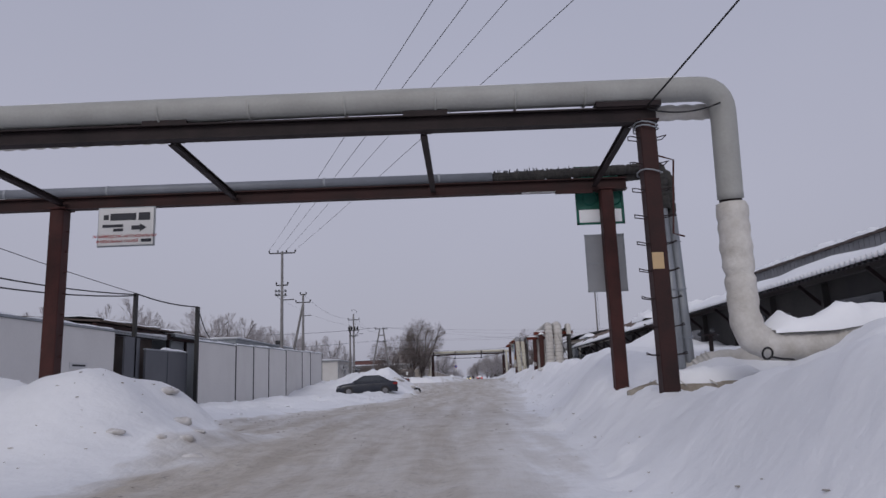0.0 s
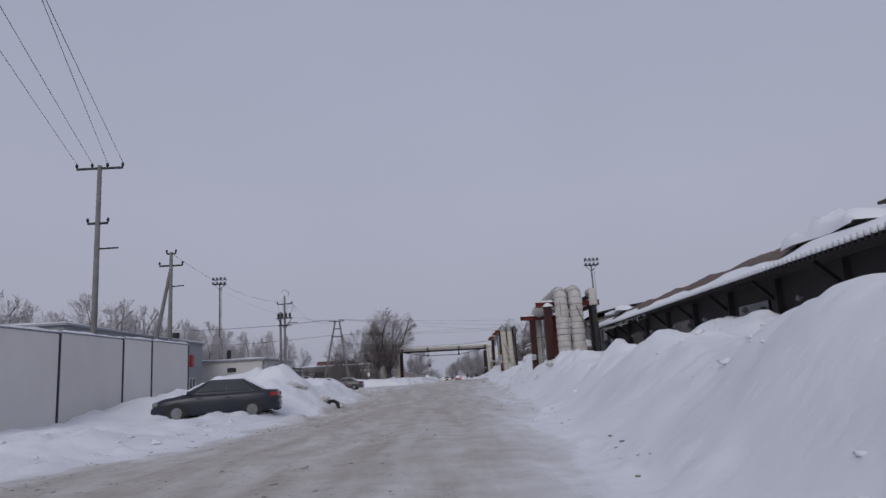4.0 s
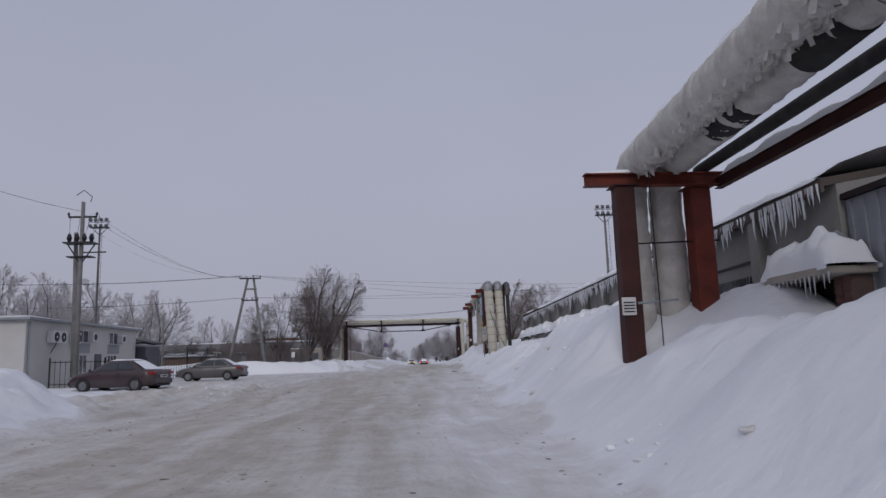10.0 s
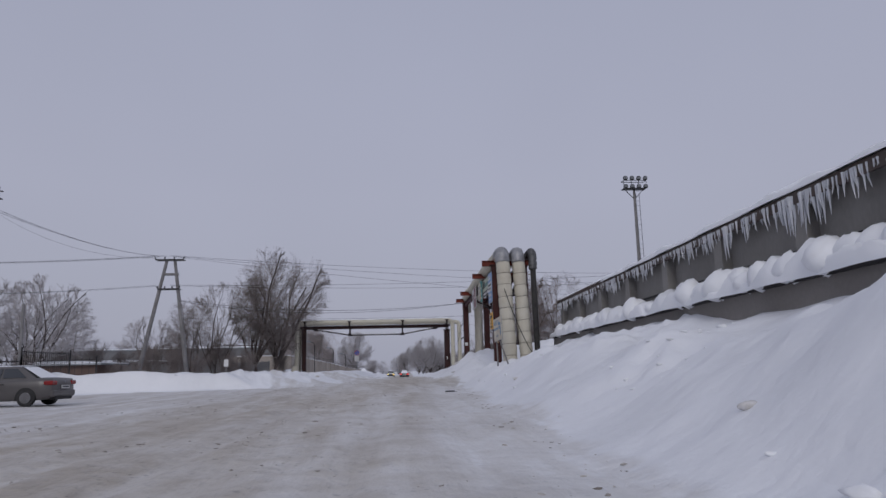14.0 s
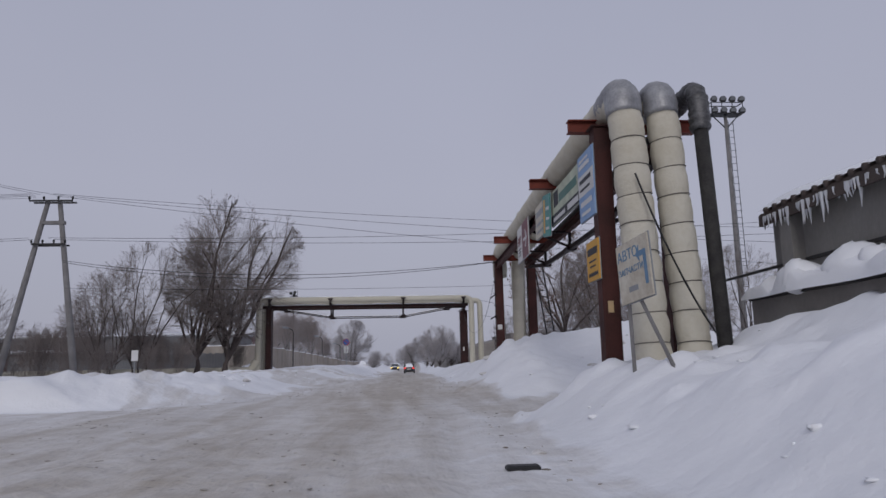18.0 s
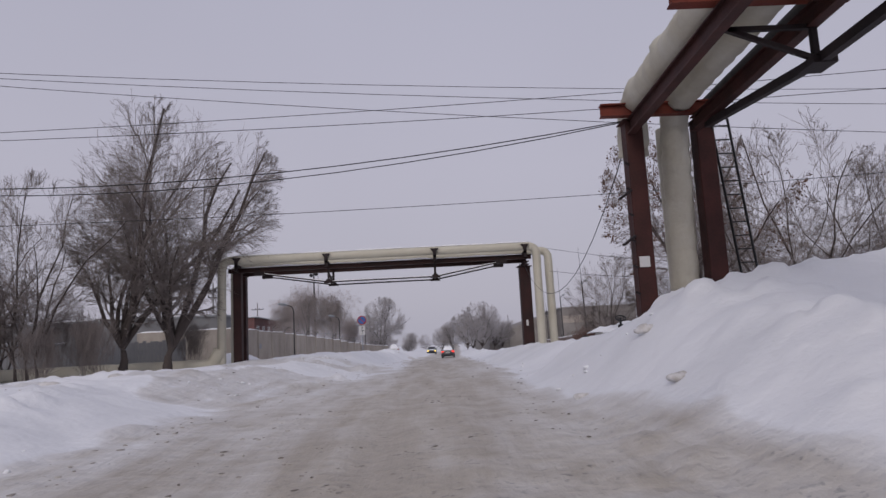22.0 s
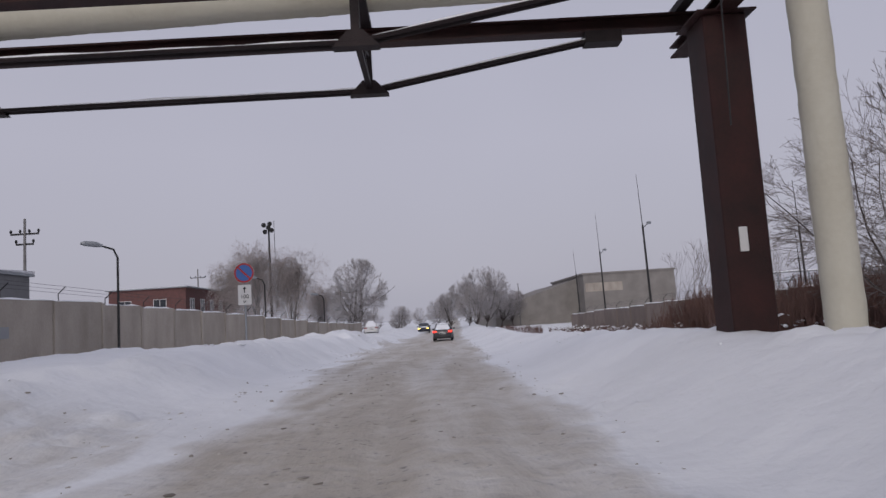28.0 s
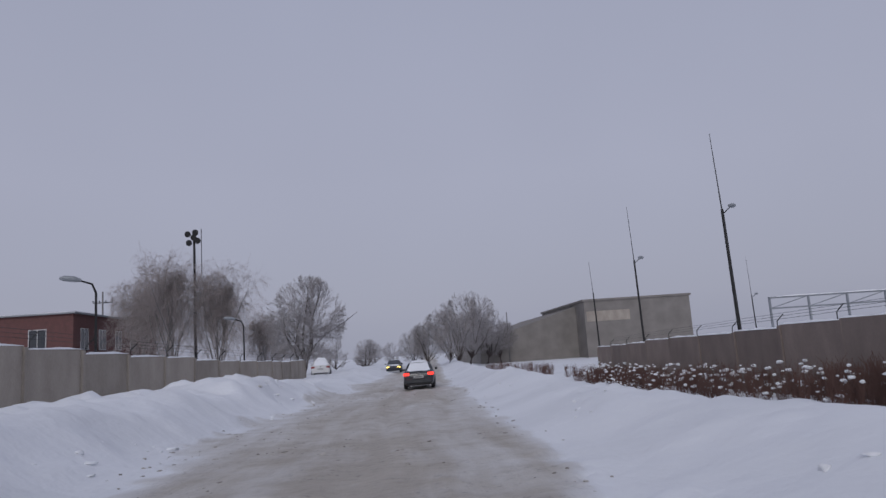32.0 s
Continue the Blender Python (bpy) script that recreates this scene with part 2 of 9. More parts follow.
def resample(pts, step):
    pts = [Vector(p) for p in pts]
    out, left = [pts[0]], step
    for a, b in zip(pts, pts[1:]):
        L = (b - a).length
        pos = left
        while pos < L:
            out.append(a + (b - a) * (pos / L))
            pos += step
        left = pos - L
    if (out[-1] - pts[-1]).length > step * 0.3:
        out.append(pts[-1])
    return out


def crease(q, seed):
    """Depth of the folds in wrapped cloth at a place."""
    return 0.8 * noise.noise(q * 3.6 + Vector((seed, 0, 0))) + 0.9 - 2.2 * abs(noise.noise(q * 6.5 + Vector((0, seed, 0)))) + 0.4 * noise.noise(q * 15.0)


def lagged(geo, corners, r, bend=0.7, band=0.55, puff=0.07, step=0.11, n=22, seed=1, ragged=0.0):
    """A pipe wrapped in bulging cloth, tied every band metres."""
    g = random.Random(seed)
    pts = resample(rounded(corners, bend), step)
    radii, s = [], 0.0
    ph = g.uniform(0, 6)
    for i, p in enumerate(pts):
        if i:
            s += (p - pts[i - 1]).length
        k = abs(math.sin(math.pi * s / band)) ** 0.45
        radii.append(r * (1 - puff + puff * 1.4 * k + ragged * math.sin(s * 7.1 + ph) * 0.5 + g.uniform(-1, 1) * ragged * 0.6 + 0.012 * math.sin(s * 2.3 + ph)))
    k = len(geo.v)
    geo.tube(pts, radii, n)
    # wrinkles in the cloth
    amp = r * (0.03 + ragged * 1.0)
    for i in range(len(pts)):
        c = pts[i]
        for j in range(n):
            q = Vector(geo.v[k + i * n + j])
            geo.v[k + i * n + j] = tuple(q + (q - c).normalized() * (amp * crease(q, seed)))
    return geo


def lag_bands(parent, corners, r, bend, band, mat, lo=0.0, hi=1e9, puff=0.06, skew=0.12, seed=5, cloth=91, ragged=0.02):
    """Thin seams round a lagged pipe, one at every tie, as parts of it."""
    g = random.Random(seed)
    pts = resample(rounded(corners, bend), 0.02)
    n = int(band / 0.02)
    for i in range(n, len(pts) - 2, n):
        p, d = pts[i], (pts[i + 1] - pts[i - 1]).normalized()
        if not lo <= i * 0.02 <= hi:
            continue
        a = d.orthogonal().normalized()
        d2 = (d + a * g.uniform(-skew, skew)).normalized()
        a = d2.orthogonal().normalized()
        b = d2.cross(a)
        k = r * (1.0 - puff * 0.2)
        ring = []
        for t in np.linspace(0, 6.283, 31):
            o = a * math.cos(t) + b * math.sin(t)
            ring.append(p + o * (k + r * (0.03 + ragged) * crease(p + o * k, cloth) + g.uniform(0.0, 0.008)))
        part("seam", Geo().tube(ring, 0.012, 4, caps=False), mat, parent)


def snow_ridge(geo, pts, width, height, step=0.18, seed=3, sag=0.35, n=7):
    """A lumpy strip of snow lying along a line on top of something."""
    g = random.Random(seed)
    pts = resample(pts, step)
    ph = [g.uniform(0, 6.3) for _ in range(4)]
    vs, fs, s = [], [], 0.0
    for i, p in enumerate(pts):
        d = (pts[min(i + 1, len(pts) - 1)] - pts[max(i - 1, 0)]).normalized()
        side = d.cross(Vector((0, 0, 1))).normalized()
        s += step
        e = min(1, i / 2, (len(pts) - 1 - i) / 2)
        k = e * (0.75 + 0.3 * math.sin(s * 1.3 + ph[0]) * math.sin(s * 0.37 + ph[1]) + 0.18 * math.sin(s * 3.9 + ph[2]) + g.uniform(-0.08, 0.08))
        k = max(k, 0.05)
        w = width * (0.85 + 0.12 * math.sin(s * 2.1 + ph[3]))
        for j in range(n):
            a = math.pi * j / (n - 1)
            q = p + side * (-math.cos(a) * w / 2) + Vector((0, 0, math.sin(a) ** 0.7 * height * k - (height * sag * 0.3 if j in (0, n - 1) else 0)))
            if height > 0.25 and 0 < j < n - 1:
                q = q + Vector((0, 0, 1)) * (height * 0.55 * noise.noise(q * 1.9 + Vector((seed, 0, 0))) + height * 0.22 * noise.noise(q * 4.7)) * e
            vs.append(q)
    for i in range(len(pts) - 1):
        for j in range(n - 1):
            fs.append((i * n + j, (i + 1) * n + j, (i + 1) * n + j + 1, i * n + j + 1))
    return geo.add(vs, fs)


def sagging(p0, p1, sag, n=14):
    p0, p1 = Vector(p0), Vector(p1)
    return [p0.lerp(p1, i / n) - Vector((0, 0, sag * 4 * (i / n) * (1 - i / n))) for i in range(n + 1)]


def cable(name, p0, p1, sag, r=0.012, label="thin black overhead wire", group="overhead wires", mat=None):
    return whole(name, Geo().tube(sagging(p0, p1, sag), r, 4), mat or M["cable"], label, "wire", group, smooth=True)


def letters(name, text, size, m, material, parent, depth=0.004):
    """Readable lettering as a mesh; m places its baseline (local x right, local y up)."""
    cu = bpy.data.curves.new(name, "FONT")
    cu.body, cu.size, cu.extrude, cu.align_x = text, size, depth, "CENTER"
    tmp = new(name, cu)
    me = bpy.data.meshes.new_from_object(tmp.evaluated_get(bpy.context.evaluated_depsgraph_get()))
    bpy.data.objects.remove(tmp)
    me.materials.clear()
    me.materials.append(material)
    me.transform(Matrix.Translation(-base_of(parent)) @ m)
    ob = new(name, me)
    ob.parent = parent
    return ob

# ---- materials ----
M = {}
M["snow"] = surface("fresh_snow", (0.84, 0.855, 0.885), 0.62, second=(0.77, 0.785, 0.82), scale=0.6, amount=0.25, fine=9, bump=0.3, bump_scale=7, spec=0.25)
M["rust"] = surface("maroon_painted_steel", (0.072, 0.026, 0.023), 0.62, second=(0.034, 0.017, 0.016), scale=1.6, amount=0.5, fine=22, bump=0.25, bump_scale=40, spec=0.18)
M["redbeam"] = surface("red_lead_paint", (0.185, 0.042, 0.028), 0.6, second=(0.090, 0.026, 0.020), scale=1.8, amount=0.5, fine=24, bump=0.25, bump_scale=40, spec=0.18)
M["oldred"] = surface("blackened_maroon_steel", (0.046, 0.019, 0.018), 0.6, second=(0.022, 0.014, 0.014), scale=1.6, amount=0.5, fine=22, bump=0.25, bump_scale=40, spec=0.18)
M["darksteel"] = surface("black_brown_steel", (0.030, 0.021, 0.022), 0.6, second=(0.014, 0.011, 0.012), scale=2, amount=0.5, fine=24, bump=0.25, bump_scale=40, spec=0.18)
M["lag"] = surface("grey_white_lagging_cloth", (0.60, 0.585, 0.56), 0.8, second=(0.36, 0.335, 0.30), scale=2.6, amount=0.4, fine=14, bump=0.7, bump_scale=18)
M["lagstain"] = surface("stained_pipe_lagging", (0.40, 0.37, 0.32), 0.9, second=(0.24, 0.21, 0.17), scale=2.2, amount=0.8, fine=18, bump=0.5, bump_scale=20)
M["lagsmooth"] = surface("grey_sheet_lagging", (0.36, 0.365, 0.35), 0.6, second=(0.27, 0.27, 0.255), scale=1.2, amount=0.45, fine=18, bump=0.25, bump_scale=16)
M["beige"] = surface("yellowed_lagging_cloth", (0.55, 0.53, 0.46), 0.85, second=(0.44, 0.40, 0.31), scale=1.1, amount=0.4, fine=12, bump=0.7, bump_scale=15)
M["cream"] = surface("cream_lagging_coat", (0.53, 0.51, 0.43), 0.75, second=(0.44, 0.41, 0.33), scale=0.9, amount=0.4, fine=12, bump=0.4, bump_scale=12)
M["darkfoil"] = surface("blackened_metal_sleeve", (0.13, 0.13, 0.135), 0.5, 0.3, second=(0.05, 0.05, 0.052), scale=5, amount=0.6, fine=20, bump=0.6, bump_scale=18)
M["foil"] = surface("dull_metal_lagging_sleeve", (0.38, 0.385, 0.40), 0.45, 0.35, second=(0.15, 0.15, 0.16), scale=2, amount=0.5, fine=20, bump=0.4, bump_scale=20)
M["tarlag"] = surface("torn_black_lagging", (0.022, 0.021, 0.022), 0.9, second=(0.05, 0.048, 0.045), scale=4, amount=0.5, fine=30, bump=1.0, bump_scale=25)
M["galv"] = surface("galvanised_sheet", (0.30, 0.32, 0.345), 0.5, 0.35, second=(0.22, 0.235, 0.255), scale=2, amount=0.4, fine=18, bump=0.15)
M["bluepipe"] = surface("blue_grey_sheet", (0.20, 0.215, 0.245), 0.55, 0.2, second=(0.14, 0.15, 0.17), scale=1.5, amount=0.4, bump=0.2)
M["panel"] = surface("white_fence_sheet", (0.66, 0.645, 0.63), 0.6, second=(0.58, 0.565, 0.55), scale=0.7, amount=0.35, fine=8, bump=0.12, bump_scale=6, per_piece=0.06)
M["gate"] = surface("blue_grey_gate_sheet", (0.095, 0.10, 0.115), 0.55, second=(0.07, 0.073, 0.085), scale=1.0, amount=0.4, bump=0.1)
M["concrete"] = surface("weathered_concrete_panel", (0.40, 0.36, 0.315), 0.9, second=(0.27, 0.238, 0.205), scale=1.1, amount=0.5, fine=20, bump=0.5, bump_scale=25, stretch=(1, 1, 0.45), per_piece=0.10)
M["wallbrown"] = surface("brown_stained_concrete", (0.25, 0.205, 0.18), 0.9, second=(0.17, 0.135, 0.12), scale=1.1, amount=0.5, fine=20, bump=0.5, bump_scale=25, stretch=(1, 1, 0.45), per_piece=0.10)
M["pole"] = surface("grey_concrete_pole", (0.22, 0.215, 0.215), 0.9, second=(0.14, 0.135, 0.135), scale=2, amount=0.5, fine=22, bump=0.4)
M["white"] = surface("off_white_render", (0.58, 0.57, 0.555), 0.85, second=(0.47, 0.455, 0.44), scale=0.8, amount=0.35, fine=14, bump=0.3, bump_scale=30)
M["greywall"] = surface("grey_sheet_wall", (0.20, 0.205, 0.215), 0.7, second=(0.15, 0.152, 0.16), scale=0.7, amount=0.5, fine=9, bump=0.2, bump_scale=8)
M["darkwall"] = surface("near_black_wall", (0.030, 0.029, 0.031), 0.85, second=(0.052, 0.048, 0.045), scale=0.9, amount=0.5, fine=12, bump=0.4)
M["bluewall"] = surface("blue_grey_cladding", (0.25, 0.272, 0.29), 0.6, second=(0.20, 0.215, 0.23), scale=0.6, amount=0.4, fine=8, bump=0.1)
M["roofsheet"] = surface("brown_corrugated_roofing", (0.10, 0.075, 0.065), 0.8, second=(0.06, 0.05, 0.047), scale=1, amount=0.5, bump=0.3)
M["brownroof"] = surface("weathered_brown_roofing", (0.17, 0.125, 0.105), 0.85, second=(0.10, 0.078, 0.07), scale=1.2, amount=0.5, fine=14, bump=0.4, bump_scale=20)
M["shedwall"] = surface("grey_beige_concrete_panels", (0.27, 0.262, 0.25), 0.9, second=(0.19, 0.182, 0.172), scale=0.8, amount=0.5, fine=14, bump=0.4, bump_scale=20, stretch=(1, 1, 0.5))
M["brick"] = surface("red_brick", (0.155, 0.075, 0.07), 0.9, second=(0.11, 0.058, 0.054), scale=2.2, amount=0.5, fine=30, bump=0.4, per_piece=0.15)
M["tan"] = surface("tan_paper", (0.50, 0.36, 0.20), 0.7, second=(0.40, 0.29, 0.17), scale=6, amount=0.4, bump=0.0)
M["brickdark"] = surface("brown_brick_wall", (0.135, 0.092, 0.078), 0.9, second=(0.10, 0.07, 0.062), scale=1.0, amount=0.5, fine=14, bump=0.5, bump_scale=16)
M["greybrick"] = surface("grey_silicate_block", (0.25, 0.235, 0.22), 0.9, second=(0.18, 0.165, 0.155), scale=0.5, amount=0.5, fine=10, bump=0.4, bump_scale=12)
M["glass"] = surface("dark_window_glass", (0.035, 0.04, 0.048), 0.12, second=(0.06, 0.065, 0.075), scale=0.7, amount=0.4, bump=0.0, spec=0.6)
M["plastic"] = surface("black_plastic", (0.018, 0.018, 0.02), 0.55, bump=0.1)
M["rubber"] = surface("black_tyre_rubber", (0.016, 0.016, 0.017), 0.85, second=(0.05, 0.05, 0.052), scale=6, amount=0.4, bump=0.4)
M["rim"] = surface("grey_alloy_rim", (0.24, 0.24, 0.255), 0.4, 0.6, bump=0.0)
M["frame_white"] = surface("white_plastic_frame", (0.66, 0.66, 0.66), 0.4, second=(0.55, 0.55, 0.55), scale=3, amount=0.3, bump=0.0)
M["cable"] = surface("black_cable_sheath", (0.022, 0.022, 0.024), 0.6, bump=0.0)
M["bark"] = surface("grey_brown_bark", (0.095, 0.078, 0.072), 0.95, second=(0.055, 0.045, 0.042), scale=3, amount=0.5, fine=18, bump=0.9, bump_scale=16, stretch=(1, 1, 0.3))
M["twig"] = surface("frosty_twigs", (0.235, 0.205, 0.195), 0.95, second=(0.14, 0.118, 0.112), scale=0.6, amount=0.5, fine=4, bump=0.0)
# twigs of the far trees and birches: haze is mixed into these pale colours
M["twigfar"] = surface("hazy_far_twigs", (0.42, 0.40, 0.405), 0.95, second=(0.31, 0.29, 0.295), scale=0.4, amount=0.5, fine=3, bump=0.0)
M["birchtwig"] = surface("hazy_birch_twigs", (0.40, 0.36, 0.35), 0.95, second=(0.29, 0.25, 0.24), scale=0.5, amount=0.5, fine=3, bump=0.0)
M["weed"] = surface("dry_brown_weed_stems", (0.16, 0.092, 0.076), 0.95, second=(0.105, 0.062, 0.054), scale=0.6, amount=0.5, fine=4, bump=0.0)
M["deadleaf"] = surface("withered_brown_leaves", (0.15, 0.085, 0.065), 0.9, second=(0.10, 0.06, 0.05), scale=1, amount=0.5, bump=0.0)
M["boardgrey"] = surface("grey_board_back", (0.30, 0.31, 0.33), 0.55, 0.1, second=(0.24, 0.25, 0.265), scale=1.5, amount=0.4, bump=0.1)
M["signwhite"] = surface("white_sign_face", (0.60, 0.60, 0.60), 0.5, second=(0.50, 0.50, 0.49), scale=2, amount=0.3, bump=0.0)
M["signgrime"] = surface("grimy_white_board", (0.60, 0.575, 0.50), 0.7, second=(0.40, 0.35, 0.28), scale=3, amount=0.45, fine=12, bump=0.2)
M["ink"] = surface("dark_sign_ink", (0.028, 0.03, 0.04), 0.6, bump=0.0)
M["blueink"] = surface("faded_blue_paint", (0.15, 0.24, 0.36), 0.6, second=(0.10, 0.20, 0.32), scale=4, amount=0.5, bump=0.0)
M["signblue"] = surface("blue_sign_face", (0.035, 0.11, 0.34), 0.45, second=(0.05, 0.13, 0.36), scale=2, amount=0.3, bump=0.0)
M["signred"] = surface("red_sign_paint", (0.42, 0.03, 0.03), 0.45, bump=0.0)
M["maroon"] = surface("wine_red_sign_face", (0.17, 0.035, 0.05), 0.5, bump=0.0)
M["signyellow"] = surface("yellow_sign_face", (0.62, 0.33, 0.035), 0.5, second=(0.52, 0.27, 0.03), scale=2, amount=0.3, bump=0.0)
M["teal"] = surface("teal_sign_face", (0.06, 0.28, 0.26), 0.5, bump=0.0)
M["palegreen"] = surface("pale_green_sign_face", (0.50, 0.55, 0.42), 0.5, bump=0.0)
M["green"] = surface("green_enamel", (0.015, 0.13, 0.095), 0.4, second=(0.01, 0.09, 0.07), scale=3, amount=0.4, bump=0.0)
M["seam"] = surface("grimy_seam", (0.20, 0.185, 0.165), 0.9, second=(0.10, 0.09, 0.08), scale=8, amount=0.6, bump=0.0)
M["paleblue"] = surface("faded_blue_board", (0.16, 0.29, 0.52), 0.5, second=(0.26, 0.38, 0.58), scale=2.5, amount=0.5, bump=0.0)
M["ice"] = surface("grey_icicle", (0.60, 0.62, 0.66), 0.15, second=(0.45, 0.465, 0.50), scale=3, amount=0.4, bump=0.2, spec=0.6)
M["dirtsnow"] = surface("dirty_snow_lump", (0.72, 0.72, 0.735), 0.8, second=(0.30, 0.27, 0.24), scale=4.2, amount=0.5, fine=12, bump=1.0, bump_scale=9)
M["paint_black"] = surface("black_car_paint", (0.020, 0.023, 0.030), 0.25, second=(0.05, 0.052, 0.056), scale=1.2, amount=0.4, bump=0.0, spec=0.6)
M["paint_grey"] = surface("brown_grey_car_paint", (0.075, 0.070, 0.072), 0.3, second=(0.11, 0.105, 0.105), scale=1.2, amount=0.4, bump=0.0, spec=0.6)
M["paint_wine"] = surface("dark_cherry_car_paint", (0.040, 0.022, 0.028), 0.28, second=(0.07, 0.055, 0.058), scale=1.2, amount=0.4, bump=0.0, spec=0.6)
M["paint_blue"] = surface("dark_blue_grey_car_paint", (0.016, 0.020, 0.034), 0.32, second=(0.036, 0.039, 0.046), scale=1.2, amount=0.4, bump=0.0, spec=0.4)
M["lamp_red"] = glow("lit_red_lamp", (0.95, 0.045, 0.03), 1.6)
M["lamp_redoff"] = surface("unlit_red_lamp", (0.26, 0.02, 0.02), 0.2, bump=0.0, spec=0.6)
M["lamp_yellow"] = glow("lit_yellow_headlamp", (1.0, 0.72, 0.15), 3.0)
M["lamp_lens"] = surface("lamp_lens", (0.20, 0.21, 0.22), 0.15, bump=0.0, spec=0.6)


def ground_material():
    """Snow that turns to trodden, sandy slush where the lanes run."""
    m, n, l, p = nodes_of("snow_and_sandy_slush")
    at = n.new("ShaderNodeAttribute")
    at.attribute_name = "slush"
    tc, mp = n.new("ShaderNodeTexCoord"), n.new("ShaderNodeMapping")
    mp.inputs["Scale"].default_value = (1.3, 0.13, 1.0)
    mp.inputs["Rotation"].default_value = (0, 0, 0.05)
    l.new(tc.outputs["Object"], mp.inputs[0])

    def tex(scale, detail, along):
        t = n.new("ShaderNodeTexNoise")
        t.inputs["Scale"].default_value, t.inputs["Detail"].default_value = scale, detail
        l.new(mp.outputs[0] if along else tc.outputs["Object"], t.inputs["Vector"])
        return t.outputs["Fac"]

    def remap(v, a, b, lo=0.0, hi=1.0):
        r = n.new("ShaderNodeMapRange")
        r.inputs["From Min"].default_value, r.inputs["From Max"].default_value = a, b
        r.inputs["To Min"].default_value, r.inputs["To Max"].default_value = lo, hi
        l.new(v, r.inputs["Value"])
        return r.outputs[0]

    def math2(op, a, b):
        k = n.new("ShaderNodeMath")
        k.operation = op
        for i, v in enumerate((a, b)):
            if isinstance(v, float):
                k.inputs[i].default_value = v
            else:
                l.new(v, k.inputs[i])
        return k.outputs[0]

    def mix(f, a, b):
        k = n.new("ShaderNodeMixRGB")
        l.new(f, k.inputs[0])
        for i, v in ((1, a), (2, b)):
            if isinstance(v, tuple):
                k.inputs[i].default_value = (*v, 1)
            else:
                l.new(v, k.inputs[i])
        return k.outputs[0]

    # drag the streaks about, so that they wander as wheels do
    bend, off = n.new("ShaderNodeTexNoise"), n.new("ShaderNodeVectorMath")
    bend.inputs["Scale"].default_value, bend.inputs["Detail"].default_value = 0.1, 2.0
    l.new(tc.outputs["Object"], bend.inputs["Vector"])
    off.operation = "MULTIPLY_ADD"
    off.inputs[1].default_value = (1.6, 0.0, 0.0)
    l.new(bend.outputs["Color"], off.inputs[0])
    l.new(tc.outputs["Object"], off.inputs[2])
    l.new(off.outputs[0], mp.inputs[0])
    streak, patch, mottle, crumb = tex(1.5, 5.0, True), tex(0.35, 4.0, False), tex(1.6, 6.0, False), tex(5.5, 5.0, False)
    sand = mix(remap(streak, 0.36, 0.66), (0.475, 0.435, 0.38), (0.40, 0.36, 0.31))
    sand = mix(remap(mottle, 0.45, 0.70, 0.0, 0.6), sand, (0.36, 0.322, 0.275))
    sand = mix(remap(crumb, 0.5, 0.72, 0.0, 0.35), sand, (0.25, 0.22, 0.19))
    # crumbs of dark ice and grit
    fleck = n.new("ShaderNodeMath")
    fleck.operation, fleck.use_clamp = "MULTIPLY", True
    l.new(remap(tex(11.0, 2.0, False), 0.62, 0.70, 0.0, 0.8), fleck.inputs[0])
    l.new(remap(tex(1.1, 3.0, False), 0.42, 0.60), fleck.inputs[1])
    sand = mix(fleck.outputs[0], sand, (0.15, 0.135, 0.12))
    snow = mix(remap(patch, 0.42, 0.72), (0.79, 0.805, 0.84), (0.70, 0.715, 0.75))
    edge = remap(at.outputs["Fac"], 0.02, 0.45)
    wob = math2("ADD", remap(streak, 0.3, 0.7, -0.16, 0.16), remap(mottle, 0.3, 0.7, -0.12, 0.12))
    amount = n.new("ShaderNodeMath")
    amount.operation, amount.use_clamp = "ADD", True
    l.new(at.outputs["Fac"], amount.inputs[0])
    l.new(math2("MULTIPLY", wob, edge), amount.inputs[1])
    cut = math2("MULTIPLY", amount.outputs[0], remap(amount.outputs[0], 0.17, 0.31))
    l.new(mix(cut, snow, sand), p.inputs["Base Color"])
    l.new(remap(amount.outputs[0], 0.0, 1.0, 0.62, 0.5), p.inputs["Roughness"])
    p.inputs["Specular IOR Level"].default_value = 0.25
    b1, b2 = n.new("ShaderNodeBump"), n.new("ShaderNodeBump")
    b1.inputs["Strength"].default_value, b1.inputs["Distance"].default_value = 0.5, 0.13
    b2.inputs["Strength"].default_value, b2.inputs["Distance"].default_value = 0.7, 0.05
    l.new(mottle, b1.inputs["Height"])
    l.new(math2("ADD", math2("MULTIPLY", tex(4.5, 5.0, True), edge), math2("MULTIPLY", crumb, math2("ADD", edge, 0.5))), b2.inputs["Height"])
    l.new(b1.outputs[0], b2.inputs["Normal"])
    l.new(b2.outputs[0], p.inputs["Normal"])
    return m


M["ground"] = ground_material()


def clod_material():
    """Frozen crumbs of slush, each a little darker or lighter than the next."""
    m, n, l, p = nodes_of("frozen_slush_crumbs")
    geo, ramp = n.new("ShaderNodeNewGeometry"), n.new("ShaderNodeValToRGB")
    e = ramp.color_ramp.elements
    e[0].color, e[1].color = (0.17, 0.15, 0.13, 1), (0.50, 0.47, 0.44, 1)
    l.new(geo.outputs["Random Per Island"], ramp.inputs[0])
    l.new(ramp.outputs[0], p.inputs["Base Color"])
    p.inputs["Roughness"].default_value = 0.85
    return m


M["clod"] = clod_material()

